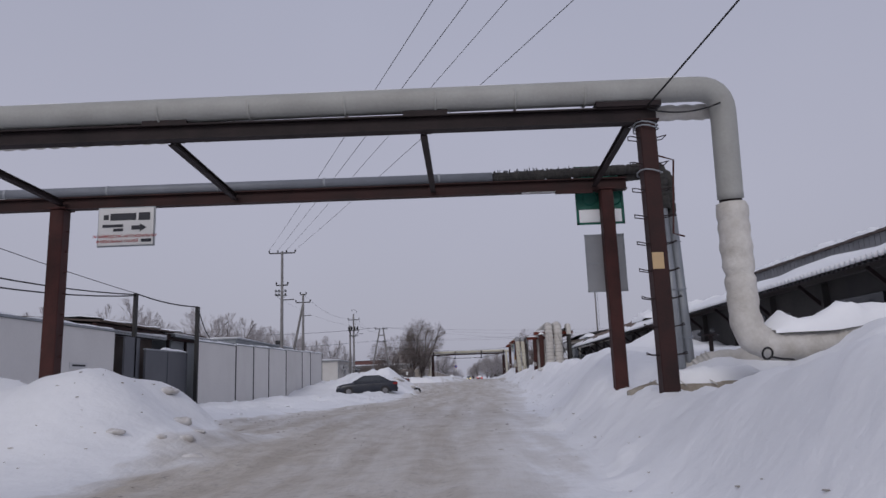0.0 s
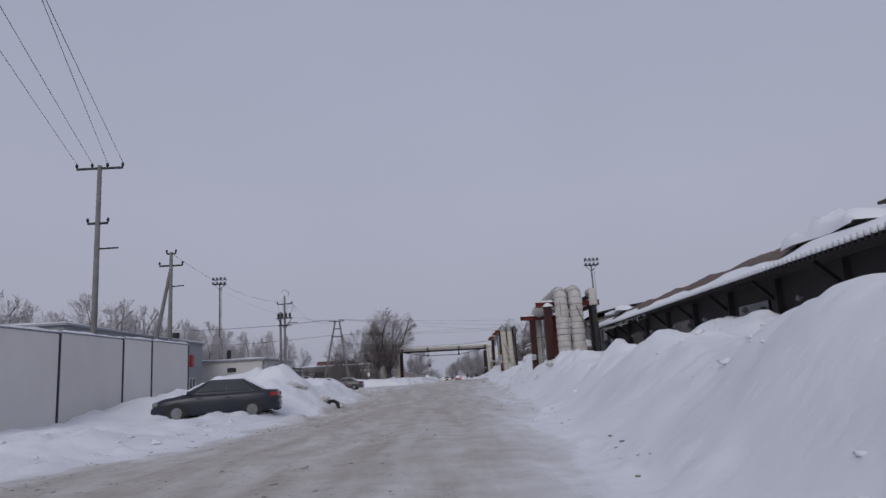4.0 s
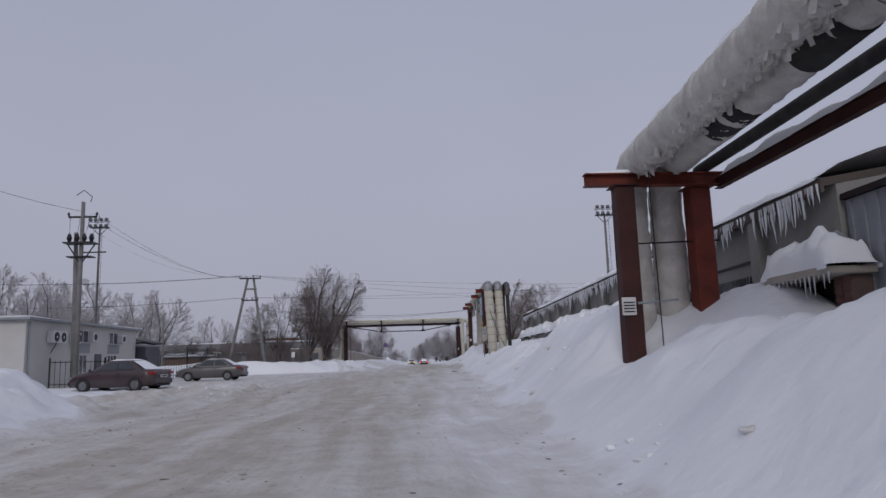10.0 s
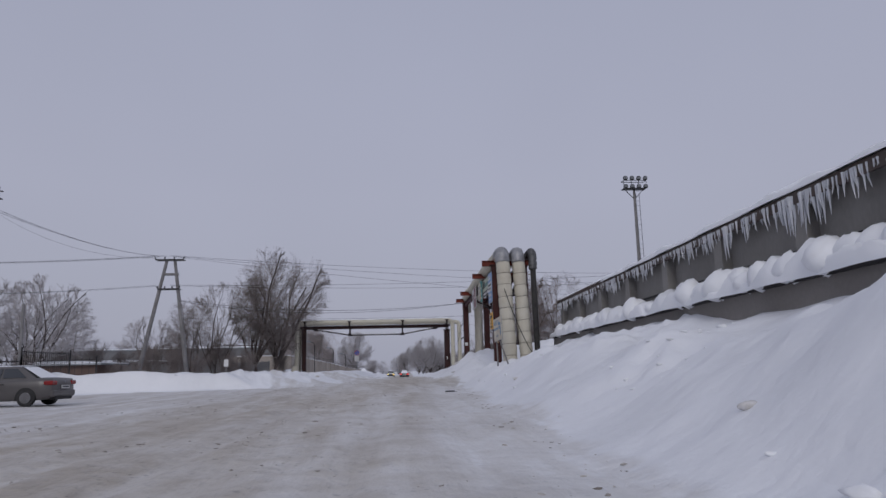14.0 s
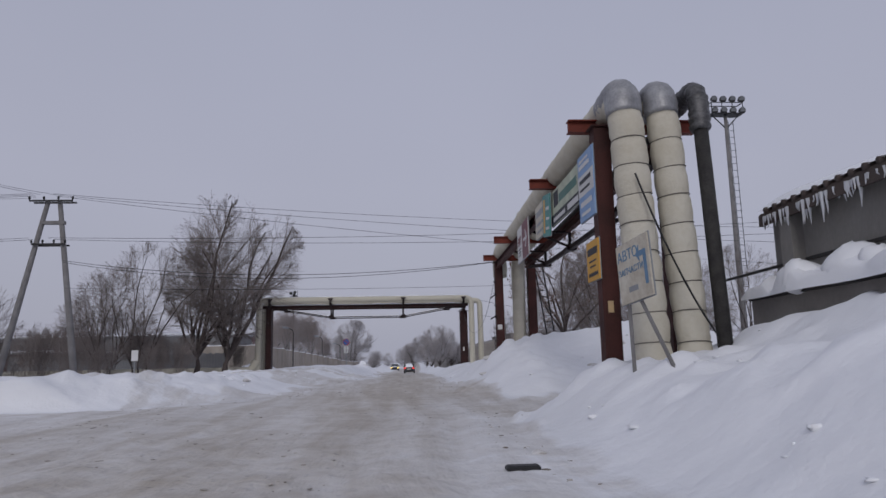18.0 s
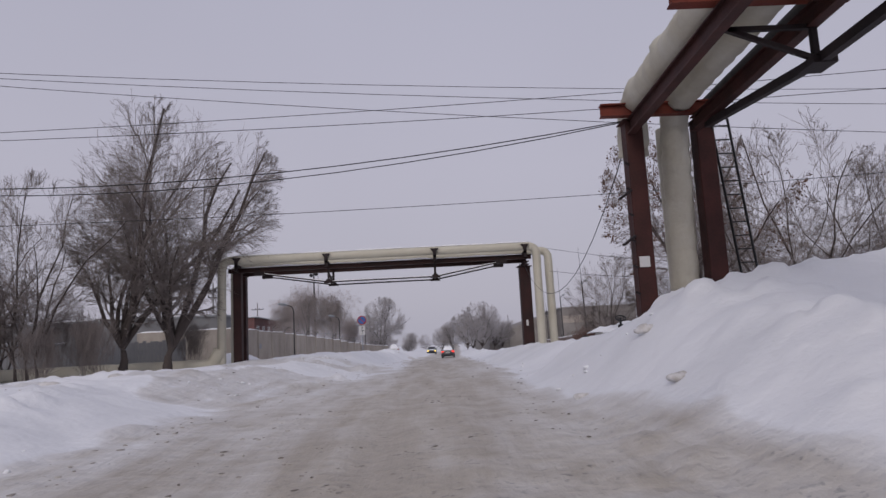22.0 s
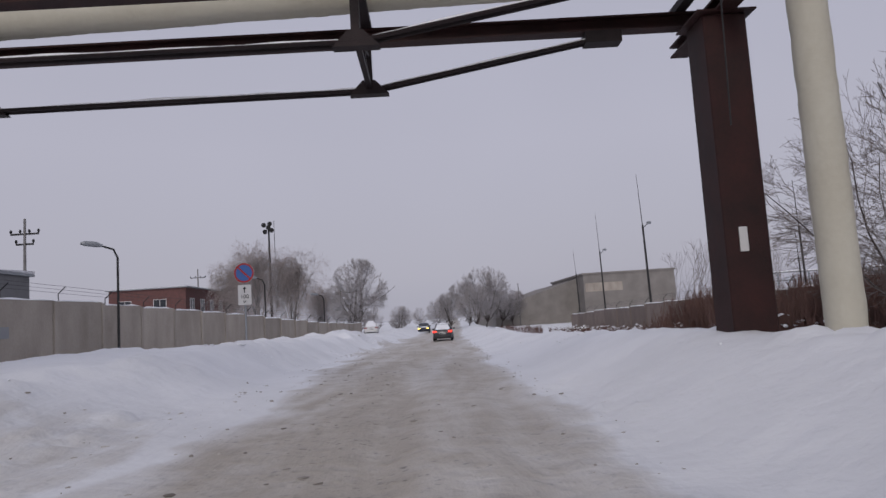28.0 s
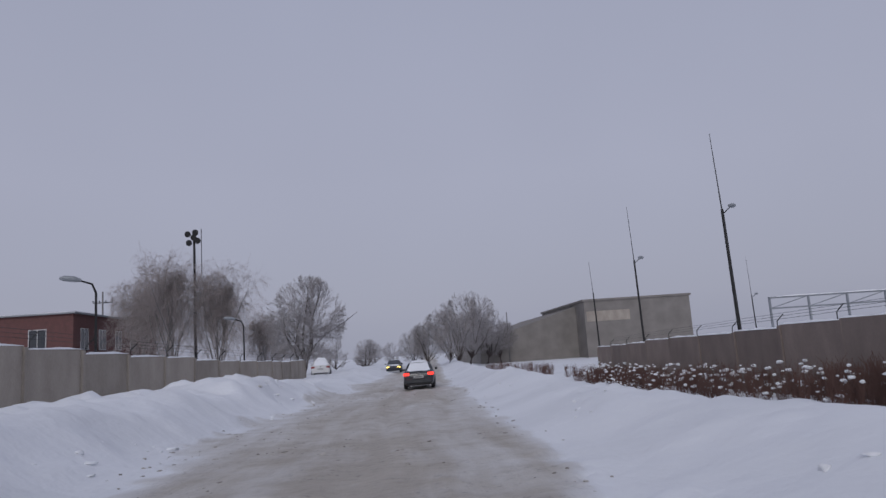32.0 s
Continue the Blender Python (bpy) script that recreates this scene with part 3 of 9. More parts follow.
# ---- ground: one snow sheet to the horizon, with the trodden road set into it ----
LANE = ((-60, -3.0), (0, 0.3), (20, 1.5), (36, 3.0), (57, 4.6), (76, 5.3), (98, 6.75), (121, 7.75), (140, 7.9), (150, 8.8), (165, 9.0), (180, 9.1), (220, 9.9), (260, 11.5), (400, 17.0), (2500, 90.0))
LEVEL = ((-60, 0.2), (0, 0.2), (50, 0.18), (85, 0.14), (98, 0.42), (120, 0.47), (145, 0.68), (165, 0.62), (180, 0.53), (200, 0.2), (218, -0.1), (245, -0.1), (300, -0.3), (400, -0.5), (2500, -3.0))
RIGHT = ((-60, 1.57), (10, 1.61), (17, 1.64), (22, 1.77), (25, 2.03), (27.9, 2.23), (30.8, 2.22), (33.7, 2.10), (36.6, 1.83), (39.5, 1.69), (42.4, 1.67), (45.3, 1.66), (48.2, 1.62), (51.1, 1.19), (54, 1.35), (56.9, 1.56), (59.8, 1.88), (62.7, 1.84), (65.6, 1.84), (68.5, 1.81), (71.4, 1.69), (74.3, 1.62), (77.2, 1.55), (80.1, 2.50), (83, 2.51), (85.9, 2.57), (88.8, 2.40), (91.7, 1.68), (95, 1.40), (100, 1.59), (106, 1.71), (110, 1.70), (114, 1.45), (117.5, 1.18), (120.6, 1.20), (122.3, 1.0), (126.5, 0.45), (129, 0.55), (131.5, 0.90), (135, 1.40), (139, 1.85), (143, 1.50), (147, 1.05), (156, 0.94), (168, 0.86), (182, 0.60), (190, 0.56), (200, 0.50), (212, 0.84), (225, 0.55), (2500, 0.5))
BACK = ((-60, 2.03), (10, 1.98), (17, 1.85), (22, 1.82), (25, 1.93), (27.9, 2.18), (30.8, 2.41), (33.7, 2.37), (36.6, 2.19), (39.5, 2.14), (42.4, 2.22), (45.3, 2.39), (48.2, 2.52), (51.1, 2.27), (54, 2.06), (56.9, 1.71), (59.8, 1.71), (62.7, 1.95), (65.6, 2.23), (68.5, 2.03), (71.4, 1.65), (74.3, 1.26), (77.2, 0.85), (80.1, 0.81), (83, 1.42), (85.9, 2.58), (88.8, 2.55), (91.7, 2.38), (95, 2.21), (100, 2.32), (106, 2.52), (110, 2.62), (114, 2.07), (117.5, 1.45), (120.6, 1.43), (122.3, 1.29), (126.5, 0.45), (129, 0.5), (131.5, 0.70), (135, 1.10), (139, 1.40), (143, 1.02), (147, 0.70), (156, 0.51), (168, 0.15), (182, -0.50), (200, -0.80), (225, -0.85), (300, -0.4), (2500, 0.2))
LEFTEDGE = ((-60, -8.4), (26, -8.4), (33, -9.2), (42, -7.6), (50, -7.0), (56, -6.2), (60, -6.4), (66, -7.8), (96, -8.2), (101, -9.5), (104, -40.0), (124, -40.0), (128, -9.0), (133, -4.9), (160, -4.6), (200, -4.2), (260, -4.2), (2500, -4.2))
LEFT = ((-60, 1.98), (8, 1.80), (11.5, 1.45), (15, 1.11), (18.5, 0.85), (22, 0.55), (25.5, 0.45), (29, 0.38), (32.5, 0.39), (36, 0.32), (39.5, 0.32), (43, 0.32), (46.5, 0.32), (50, 0.32), (53.5, 0.32), (57, 1.11), (60.5, 1.46), (64, 1.48), (70, 1.41), (76, 1.15), (80.5, 0.95), (84, 0.30), (88, 0.12), (94, 0.10), (100, 0.12), (106, 0.2), (112, 0.41), (118, 0.70), (124, 1.15), (130, 1.08), (136, 0.73), (142, 0.69), (148, 0.71), (154, 0.57), (160, 0.70), (166, 0.81), (172, 0.82), (178, 0.99), (184, 0.86), (190, 0.84), (196, 0.84), (202, 1.02), (207, 0.91), (212, 0.56), (217, 0.51), (222, 0.54), (230, 0.57), (245, 0.60), (2500, 0.58))

CREST = ((-60, 3.2), (20, 3.3), (26, 4.6), (60, 4.6), (66, 4.3), (77, 4.4), (83, 5.6), (95, 5.3), (100, 5.6), (112, 5.4), (118, 4.8), (121, 4.2), (126, 4.8), (146, 5.0), (166, 4.2), (2500, 4.2))
SLUSHLEFT = ((-60, -10.5), (3, -9.6), (8, -5.6), (18, -5.3), (22, -9.0), (30, -9.6), (42, -7.4), (54, -6.4), (66, -7.6), (80, -8.0), (86, -13.0), (98, -15.0), (106, -30.0), (122, -30.0), (128, -8.4), (131, -5.4), (148, -5.2), (152, -3.1), (163, -2.9), (172, -3.5), (200, -4.3), (2500, -4.0))
SLUSHRIGHT = ((-60, 1.2), (38, 1.3), (60, 1.6), (80, 2.2), (120, 2.2), (128, 2.8), (140, 2.4), (146, 1.5), (168, 1.45), (190, 1.6), (2500, 1.5))


def table(y, rows):
    return np.interp(y, [r[0] for r in rows], [r[1] for r in rows])


LATTICE = np.random.RandomState(4).rand(256, 256)


def vnoise(x, y):
    xi, yi = np.floor(x).astype(int), np.floor(y).astype(int)
    fx, fy = x - xi, y - yi
    fx, fy = fx * fx * (3 - 2 * fx), fy * fy * (3 - 2 * fy)
    g = lambda a, b: LATTICE[a % 256, b % 256]
    return (g(xi, yi) * (1 - fx) + g(xi + 1, yi) * fx) * (1 - fy) + (g(xi, yi + 1) * (1 - fx) + g(xi + 1, yi + 1) * fx) * fy - 0.5


def clods(x, y, size, seed):
    """Rounded lumps scattered in cells of a size, as heights in metres."""
    px, py = x / size, y / size
    xi, yi = np.floor(px).astype(int), np.floor(py).astype(int)
    h = np.zeros_like(px)
    for i in (-1, 0, 1):
        for j in (-1, 0, 1):
            a, b = (xi + i + seed) % 256, (yi + j + seed * 3) % 256
            cx, cy, r = LATTICE[a, b], LATTICE[(a + 91) % 256, (b + 37) % 256], 0.12 + 0.46 * LATTICE[(a + 17) % 256, (b + 133) % 256] ** 2
            d = ((px - xi - i - cx) ** 2 + (py - yi - j - cy) ** 2) / r ** 2
            h = np.maximum(h, r * np.sqrt(np.clip(1 - d, 0, 1)))
    return h * size


def soft(t):
    t = np.clip(t, 0, 1)
    return t * t * (3 - 2 * t)


def land(x, y):
    """Height of the snow, and how much of it is slush, at places x, y (arrays)."""
    x, y = np.asarray(x, float), np.asarray(y, float)
    u = x - table(y, LANE)
    wob = vnoise(y / 3.1, y * 0 + 9.5) * 0.7
    z = table(y, LEVEL)
    er, el = np.interp(y, [38, 46], [1.4, 1.75]) + wob, table(y, LEFTEDGE) + wob * 1.3
    hr, hl = table(y, RIGHT), table(y, LEFT)
    # right bank: a steep face, a crest and a flatter back
    crest = table(y, CREST) + vnoise(y / 6.0, y * 0 + 3.3) * 0.8
    sr = soft((u - er) / (crest - er))
    back = soft((u - crest) / 3.0)
    calm = np.where(y > 122, 0.4, 1.0)
    lumpy = 1 + calm * (0.15 * vnoise(x / 2.4, y / 2.8) + 0.10 * vnoise(x / 1.2, y / 1.4))
    lumpy = lumpy + 0.2 * vnoise(x / 1.7 + 11, y / 1.9) * np.exp(-((u - crest) / 1.3) ** 2) * np.where((y > 18) & (y < 122), 1.0, 0.25)
    right = (hr + (table(y, BACK) - hr) * back) * sr * lumpy
    # bare ground under the sheds
    right = right * (1 - 0.9 * soft((x - 11.8 - 0.045 * y) / 3) * soft((y - 12) / 4) * soft((118 - y) / 3))
    gate = soft((y - 120.6) / 1.4) * soft((129.0 - y) / 1.8)
    right = right * (1 - 0.92 * gate)
    sl = soft((el - u) / np.interp(y, [126, 134, 166, 180], [3.2, 3.6, 3.6, 1.9]))
    still = np.interp(y, [124, 132, 182, 192], [1.0, 0.3, 0.3, 0.8])
    farl = soft((el - u - 5) / 9)
    left = hl * sl * (1 - 0.55 * farl) * (1 + still * (0.5 * vnoise(x / 2.6 + 40, y / 3.0) + 0.4 * vnoise(x / 0.8, y / 0.9)))
    bank = np.maximum(sr, sl)
    z = z + np.where(u > 0, right, left)
    # heaps
    for hx, hy, rx, ry, h in ((19.8, 139.0, 3.8, 3.4, 1.65), (15.2, 139.2, 1.8, 2.2, 0.6), (-7.1, 14.4, 1.6, 2.1, 1.68), (-6.0, 16.3, 1.1, 1.0, 0.8), (-5.2, 13.6, 1.3, 1.8, 0.3), (-9.5, 16.0, 1.6, 2.0, 0.5), (-5.2, 60.0, 2.0, 3.0, 0.55), (2.6, 213.0, 2.4, 7.0, 0.35), (-6.5, 79.0, 2.6, 4.0, 0.4), (18.6, 155.0, 2.3, 1.5, 2.1), (9.5, 63.1, 0.85, 0.8, 0.5), (11.7, 145.8, 0.9, 1.5, 0.5), (13.7, 149.6, 1.0, 0.8, 0.22), (14.7, 117.0, 1.1, 4.5, 0.55), (12.8, 77.1, 1.4, 2.6, 1.85), (11.2, 78.1, 0.9, 1.4, 0.5), (9.5, 76.7, 1.0, 1.7, -0.45), (11.0, 70.2, 1.6, 1.4, -0.45), (9.5, 30.0, 1.1, 1.3, 0.6), (4.5, 16.8, 1.2, 2.0, -0.75), (5.0, 12.4, 1.5, 1.6, -0.5), (4.9, 9.4, 1.7, 2.6, -0.6), (7.0, 14.2, 2.4, 1.3, -1.0), (8.6, 50.2, 1.0, 1.6, 0.6), (7.9, 43.4, 1.2, 1.7, 0.45)):
        z = z + h * np.exp(-((x - hx) / rx) ** 2 - ((y - hy) / ry) ** 2)
    # lanes: wandering ruts and chewed slush
    road = (1 - sr) * (1 - sl)
    near = np.clip((400 - np.abs(y)) / 300, 0, 1)
    for k, c in enumerate((-0.75, 0.75, -5.2, -3.7, -2.4, -6.6)):
        fade = np.where((c < -2) & (y > 126), 0.2, 1.0) * (0.5 if k > 3 else 1.0)
        way = c + wob * 0.25 + 0.55 * vnoise(y / 13.0, y * 0 + 20 + 5 * (k // 2)) + 0.16 * vnoise(y / 3.7, y * 0 + 50 + k)
        rut = np.exp(-((u - way) / 0.24) ** 2) * np.clip(0.7 + 1.1 * vnoise(x * 0.8, y / 5.0 + k), 0, 1.3)
        lip = np.exp(-((np.abs(u - way) - 0.42) / 0.14) ** 2) * np.clip(vnoise(x / 0.5, y / 0.9 + k) + 0.25, 0, 1)
        z = z + fade * road * (0.045 * lip - 0.055 * rut)
    chew = soft(vnoise(x / 2.3 + 60, y / 4.5) * 3 + 0.5)
    z = z + road * near * (0.05 * vnoise(x / 0.9, y / 2.6) + chew * (0.05 * vnoise(x / 0.42, y / 0.55) + 0.035 * clods(x, y, 0.34, 5) / 0.2))
    z = z + bank * near * (0.06 * vnoise(x / 1.2 + 7, y / 1.4) + 0.02 * vnoise(x / 0.7, y / 0.8))
    z = z + (1 - sr) * sl * 0.09 * vnoise(x / 0.55 + 3, y / 0.7) * soft((24 - np.abs(u)) / 6)
    # trodden and crumbled places on the banks
    rough = soft(vnoise(x / 3.3 + 5, y / 3.7) * 3 + 0.6) * bank * soft((26 - np.abs(u)) / 8)
    z = z + rough * (0.10 * vnoise(x / 0.55 + 31, y / 0.62) + 0.05 * vnoise(x / 0.33, y / 0.36 + 8)) * np.where(u < 0, 0.5 + 2.2 * still, np.interp(y, [0, 122, 128, 144, 150], [2.3, 2.3, 1.7, 1.6, 1.0]))
    # footprints, dents and broken crusts
    close = bank * soft((22 - np.abs(u)) / 6) * np.clip((330 - np.abs(y)) / 60, 0, 1)
    dent = soft((vnoise(x / 0.52 + 17, y / 0.6 + 4) - 0.26) * 9) * soft((vnoise(x / 3.6 + 9, y / 4.1) + 0.12) * 5)
    patch = soft((vnoise(x / 2.7 + 29, y / 3.1) + 0.02) * 5)
    quiet = np.where(y > 150, 0.55, np.where((u > 0) & (y < 40), 0.6, 1.0))
    top = np.where(u > 0, np.exp(-((u - crest) / 0.9) ** 2), np.exp(-((el - 2.2 - u) / 1.3) ** 2))
    z = z + close * quiet * ((0.3 * patch + 0.3 * top) * clods(x, y, 0.62, 11) + 0.45 * patch * clods(x, y, 0.33, 23) + 0.16 * top * clods(x, y, 1.5, 41) - 0.09 * dent)
    # crumbs pushed along the feet of the banks
    foot = np.exp(-((u - er - 0.25) / 0.5) ** 2) + 1.3 * np.exp(-((el - 0.3 - u) / 0.6) ** 2) * np.where((y > 97) & (y < 128), 0.2, 1.0)
    z = z + near * foot * soft(vnoise(x / 3.0 + 80, y / 6.0) * 3 + 0.5) * (0.5 * clods(x, y, 0.36, 61) + 0.4 * clods(x, y, 0.7, 71))
    heap = np.exp(-((x - 15) / 4.6) ** 2 - ((y - 134.5) / 5.5) ** 2) + np.exp(-((x - 9.0) / 2.0) ** 2 - ((y - 50) / 7.0) ** 2)
    z = z + heap * bank * np.where(y > 100, 0.55, 1.0) * (0.16 * vnoise(x / 0.8 + 2, y / 0.85) + 0.13 * vnoise(x / 0.45 + 8, y / 0.48) - 0.11 * soft((vnoise(x / 0.6 + 70, y / 0.66) - 0.2) * 8))
    # the ploughed lip where the road ends
    z = z + 0.10 * np.exp(-((u - el + 0.5) / 0.35) ** 2) * (0.5 + 1.6 * vnoise(x / 0.7, y / 0.9)) * np.where((y > 97) & (y < 130), 0.0, 1.0)
    z = z + 0.5 * vnoise(x / 60, y / 60) * soft((np.abs(u) - 30) / 60)
    jag = 0.5 * vnoise(x / 1.3 + 3, y / 1.7) + 0.35 * vnoise(x / 0.45, y / 0.6) + 0.9 * vnoise(y / 5.5, y * 0 + 77)
    sleft, sright = table(y, SLUSHLEFT), table(y, SLUSHRIGHT)
    strip = soft((sright + 0.5 + jag * 0.7 - u) / 0.9) * soft((u - sleft + 0.7 + jag * 1.5) / 1.5)
    first = 0.74 + 0.16 * np.exp(-((u + 4.2) / 2.6) ** 2) - 0.34 * soft((u + 0.6) / 1.6)
    later = 0.66 + 0.30 * np.exp(-((u + 0.8) / 2.0) ** 2)
    late = soft((y - 112) / 22)
    slush = strip * (first * (1 - late) + later * late) * (0.98 + 0.40 * vnoise(u / 0.7 + vnoise(y / 7.0, y * 0), y / 11.0) + 0.16 * vnoise(x / 0.9, y / 1.9))
    # trodden, greyed snow beside the lanes
    grey = 0.42 * soft((vnoise(x / 2.1 + 90, y / 2.7) + 0.2) * 4) * soft((u + 14) / 3) * soft((sleft + 1.5 - u) / 2) * soft((y - 118) / 8) * soft((172 - y) / 8)
    slush = np.maximum(slush, grey)
    side = soft((y - 121.4) / 1.2) * soft((128.4 - y) / 1.5) * soft((u - 0.8) / 1.0)
    slush = np.maximum(slush, side * (0.62 + 0.3 * vnoise(x / 3.0, y / 0.8)))
    slush = slush * np.where((u < -8) & (y > 95), 0.8, 1.0)
    return z, np.clip(slush, 0, 1)


def ground_z(x, y):
    return float(land(np.array([x]), np.array([y]))[0][0])


def spaced(stops):
    out = []
    for a, b, step in stops:
        out += list(np.arange(a, b, step))
    return out + [stops[-1][1]]


GU = np.array(spaced([(-900, -300, 60), (-300, -100, 20), (-100, -40, 4), (-40, -20, 1.0), (-20, -11, 0.4), (-11, 8, 0.135), (8, 13, 0.2), (13, 24, 0.6), (24, 60, 2.4), (60, 300, 20), (300, 900, 60)]))
GY = np.array(spaced([(-500, -60, 40), (-60, -6, 3), (-6, 60, 0.19), (60, 190, 0.165), (190, 215, 0.2), (215, 260, 0.6), (260, 340, 2.0), (340, 700, 15), (700, 2600, 100)]))
gu, gy = np.meshgrid(GU, GY)
gx = gu + table(gy, LANE)
gz, gs = land(gx, gy)
gr, gc = gx.shape
idx = np.arange(gr * gc).reshape(gr, gc)
quads = np.stack([idx[:-1, :-1], idx[:-1, 1:], idx[1:, 1:], idx[1:, :-1]], -1).reshape(-1, 4)
flat_s = gs.reshape(-1)
is_road = (flat_s[quads].mean(1) > 0.10)


def sheet(name, faces, label, category):
    used, inv = np.unique(faces, return_inverse=True)
    co = np.stack([gx.reshape(-1)[used], gy.reshape(-1)[used], gz.reshape(-1)[used]], -1).astype(np.float32)
    me = bpy.data.meshes.new(name)
    me.vertices.add(len(co))
    me.vertices.foreach_set("co", co.reshape(-1))
    me.loops.add(faces.size)
    me.loops.foreach_set("vertex_index", inv.reshape(-1).astype(np.int32))
    me.polygons.add(len(faces))
    me.polygons.foreach_set("loop_start", np.arange(0, faces.size, 4, dtype=np.int32))
    me.update(calc_edges=True)
    at = me.attributes.new("slush", "FLOAT", "POINT")
    at.data.foreach_set("value", flat_s[used].astype(np.float32))
    me.materials.append(M["ground"])
    me.shade_smooth()
    return tagged(new(name, me), label, category, kind="structure")


sheet("ground", quads[~is_road], "deep white snow in banks and drifts beside the road", "snow")
sheet("road", quads[is_road], "snow-covered road with sandy slush and wheel ruts", "road")

# ---- first pipe gantry over the road ----
def steel_post(parent, x, y, z1, w, mat, name="post", deep=1.2, foot=None):
    z0 = ground_z(x, y) - deep if foot is None else foot
    g = Geo().box(x - w / 2, x + w / 2, y - w / 2, y + w / 2, z0, z1, bevel=0.02)
    p = part(name, g, mat, parent)
    part("cap_plate", Geo().box(x - w * 0.68, x + w * 0.68, y - w * 0.68, y + w * 0.68, z1, z1 + 0.025), mat, parent)
    return p


ga = thing("pipe_gantry", (4.2, 14.5, ground_z(4.2, 14.5)), "rusty steel pipe gantry carrying lagged pipes across the road", "pipe gantry", "pipe gantries")
GA_F, GA_R = 16.55, 12.62
part("front_beam", Geo().ibeam((-15.5, GA_F, 5.99), (4.75, GA_F, 5.99), 0.22, 0.30, 0.03), M["oldred"], ga, "maroon painted steel beam")
part("rear_beam", Geo().ibeam((-15.5, GA_R, 6.22), (4.35, GA_R, 6.22), 0.24, 0.30, 0.03), M["darksteel"], ga)
for x in (-12.0, -4.9, 0.0):
    part("saddle", Geo().box(x - 0.42, x + 0.42, GA_R - 0.12, GA_R + 0.12, 6.37, 6.45), M["darksteel"], ga)
part("end_plate", Geo().box(3.2, 4.42, GA_R - 0.16, GA_R + 0.16, 6.37, 6.47), M["darksteel"], ga)
for x in (-12.9, -8.95, -4.75, 0.05, 3.95):
    part("cross_brace", Geo().ibeam((x - 0.1, GA_R + 0.12, 6.10), (x, GA_F - 0.11, 5.98), 0.12, 0.14, 0.02), M["darksteel"], ga)
    part("gusset", Geo().box(x - 0.16, x + 0.06, GA_R + 0.12, GA_R + 0.4, 6.16, 6.2), M["darksteel"], ga)
steel_post(ga, 4.24, GA_F, 5.84, 0.30, M["rust"])
steel_post(ga, -9.05, GA_F, 5.84, 0.34, M["rust"])
steel_post(ga, 4.13, GA_R, 6.07, 0.30, M["oldred"])
steel_post(ga, -13.3, GA_R, 6.07, 0.34, M["darksteel"])
# notches and rungs
for i in range(9):
    z = 1.75 + i * 0.5
    for side in (-1, 1):
        e = 4.13 + side * 0.15
        pts = [(e, GA_R - 0.1, z), (e + side * 0.17, GA_R - 0.16, z + 0.02), (e + side * 0.2, GA_R - 0.02, z + 0.06), (e + side * 0.17, GA_R + 0.1, z + 0.03), (e, GA_R + 0.08, z)]
        part("step_iron", Geo().tube(pts, 0.011, 5), M["darksteel"], ga, "bent wire step")
for i in range(7):
    z = 2.3 + i * 0.5
    part("weld_stub", Geo().bar((-8.89, GA_F, z), (-8.8, GA_F, z + 0.01), 0.025), M["rust"], ga)
for z in (6.02, 5.95, 5.1):
    part("wire_wrap", Geo().tube([(4.13 + 0.23 * math.cos(a), GA_R + 0.23 * math.sin(a), z + 0.03 * math.sin(a * 2)) for a in np.linspace(0, 6.28, 13)], 0.014, 5), M["galv"], ga, "twisted wire tie")
part("rod_frame", Geo().tube([(4.22, GA_R - 0.1, 5.42), (4.55, GA_R - 0.12, 5.3), (4.42, GA_R - 0.12, 3.92), (4.62, GA_R - 0.12, 3.86)], 0.018, 6), M["rust"], ga, "bent thin steel rod")
part("notice", Geo().box(3.985, 4.19, GA_R - 0.166, GA_R - 0.152, 3.28, 3.58), M["tan"], ga, "small tan paper notice")
# snow on the gantry
part("snow", snow_ridge(Geo(), [(-15, GA_F, 6.14), (-9.5, GA_F, 6.14)], 0.2, 0.06, seed=5), M["snow"], ga, smooth=True)
part("snow", snow_ridge(Geo(), [(2.2, GA_F - 0.06, 5.83), (3.6, GA_F - 0.06, 5.83)], 0.1, 0.03, seed=6), M["snow"], ga, smooth=True)

hp = thing("heating_pipe", (5.6, 12.6, 1.4), "grey sheet-lagged heating pipe bent down beside the gantry", "pipe", "heating pipes")
PZ = 6.71
g = Geo()
pts = resample(rounded([(-15.6, GA_R - 0.02, PZ - 0.12), (-4, GA_R - 0.02, PZ - 0.05), (5.62, GA_R - 0.02, PZ), (5.72, GA_R + 0.35, 4.6)], 0.5, 9), 0.12)
g.tube(pts, 0.235, 24)
part("upper_run", g, M["lagsmooth"], hp, smooth=True)
for x in (-11.2, -8.6, -5.0, -3.3, -1.5, 0.2, 1.7, 3.0):
    part("seam_band", Geo().tube([(x - 0.02, GA_R - 0.02, PZ - 0.055 + x * 0.006), (x + 0.02, GA_R - 0.02, PZ - 0.055 + x * 0.006)], 0.243, 24), M["lagsmooth"], hp, smooth=True)
part("valve_collar", Geo().tube([(5.72, GA_R + 0.36, 4.64), (5.73, GA_R + 0.37, 4.5)], [0.2, 0.21], 20), M["darksteel"], hp)
g = lagged(Geo(), [(5.72, GA_R + 0.36, 4.55), (5.74, 12.96, 1.90), (6.95, 13.1, 1.84), (9.0, 13.6, 2.2), (13.0, 14.6, 2.45)], 0.27, 0.55, 0.34, 0.10, 0.08, 22, 3, 0.03)
part("wrapped_run", g, M["lag"], hp, "bulging cloth-wrapped pipe bend", smooth=True)
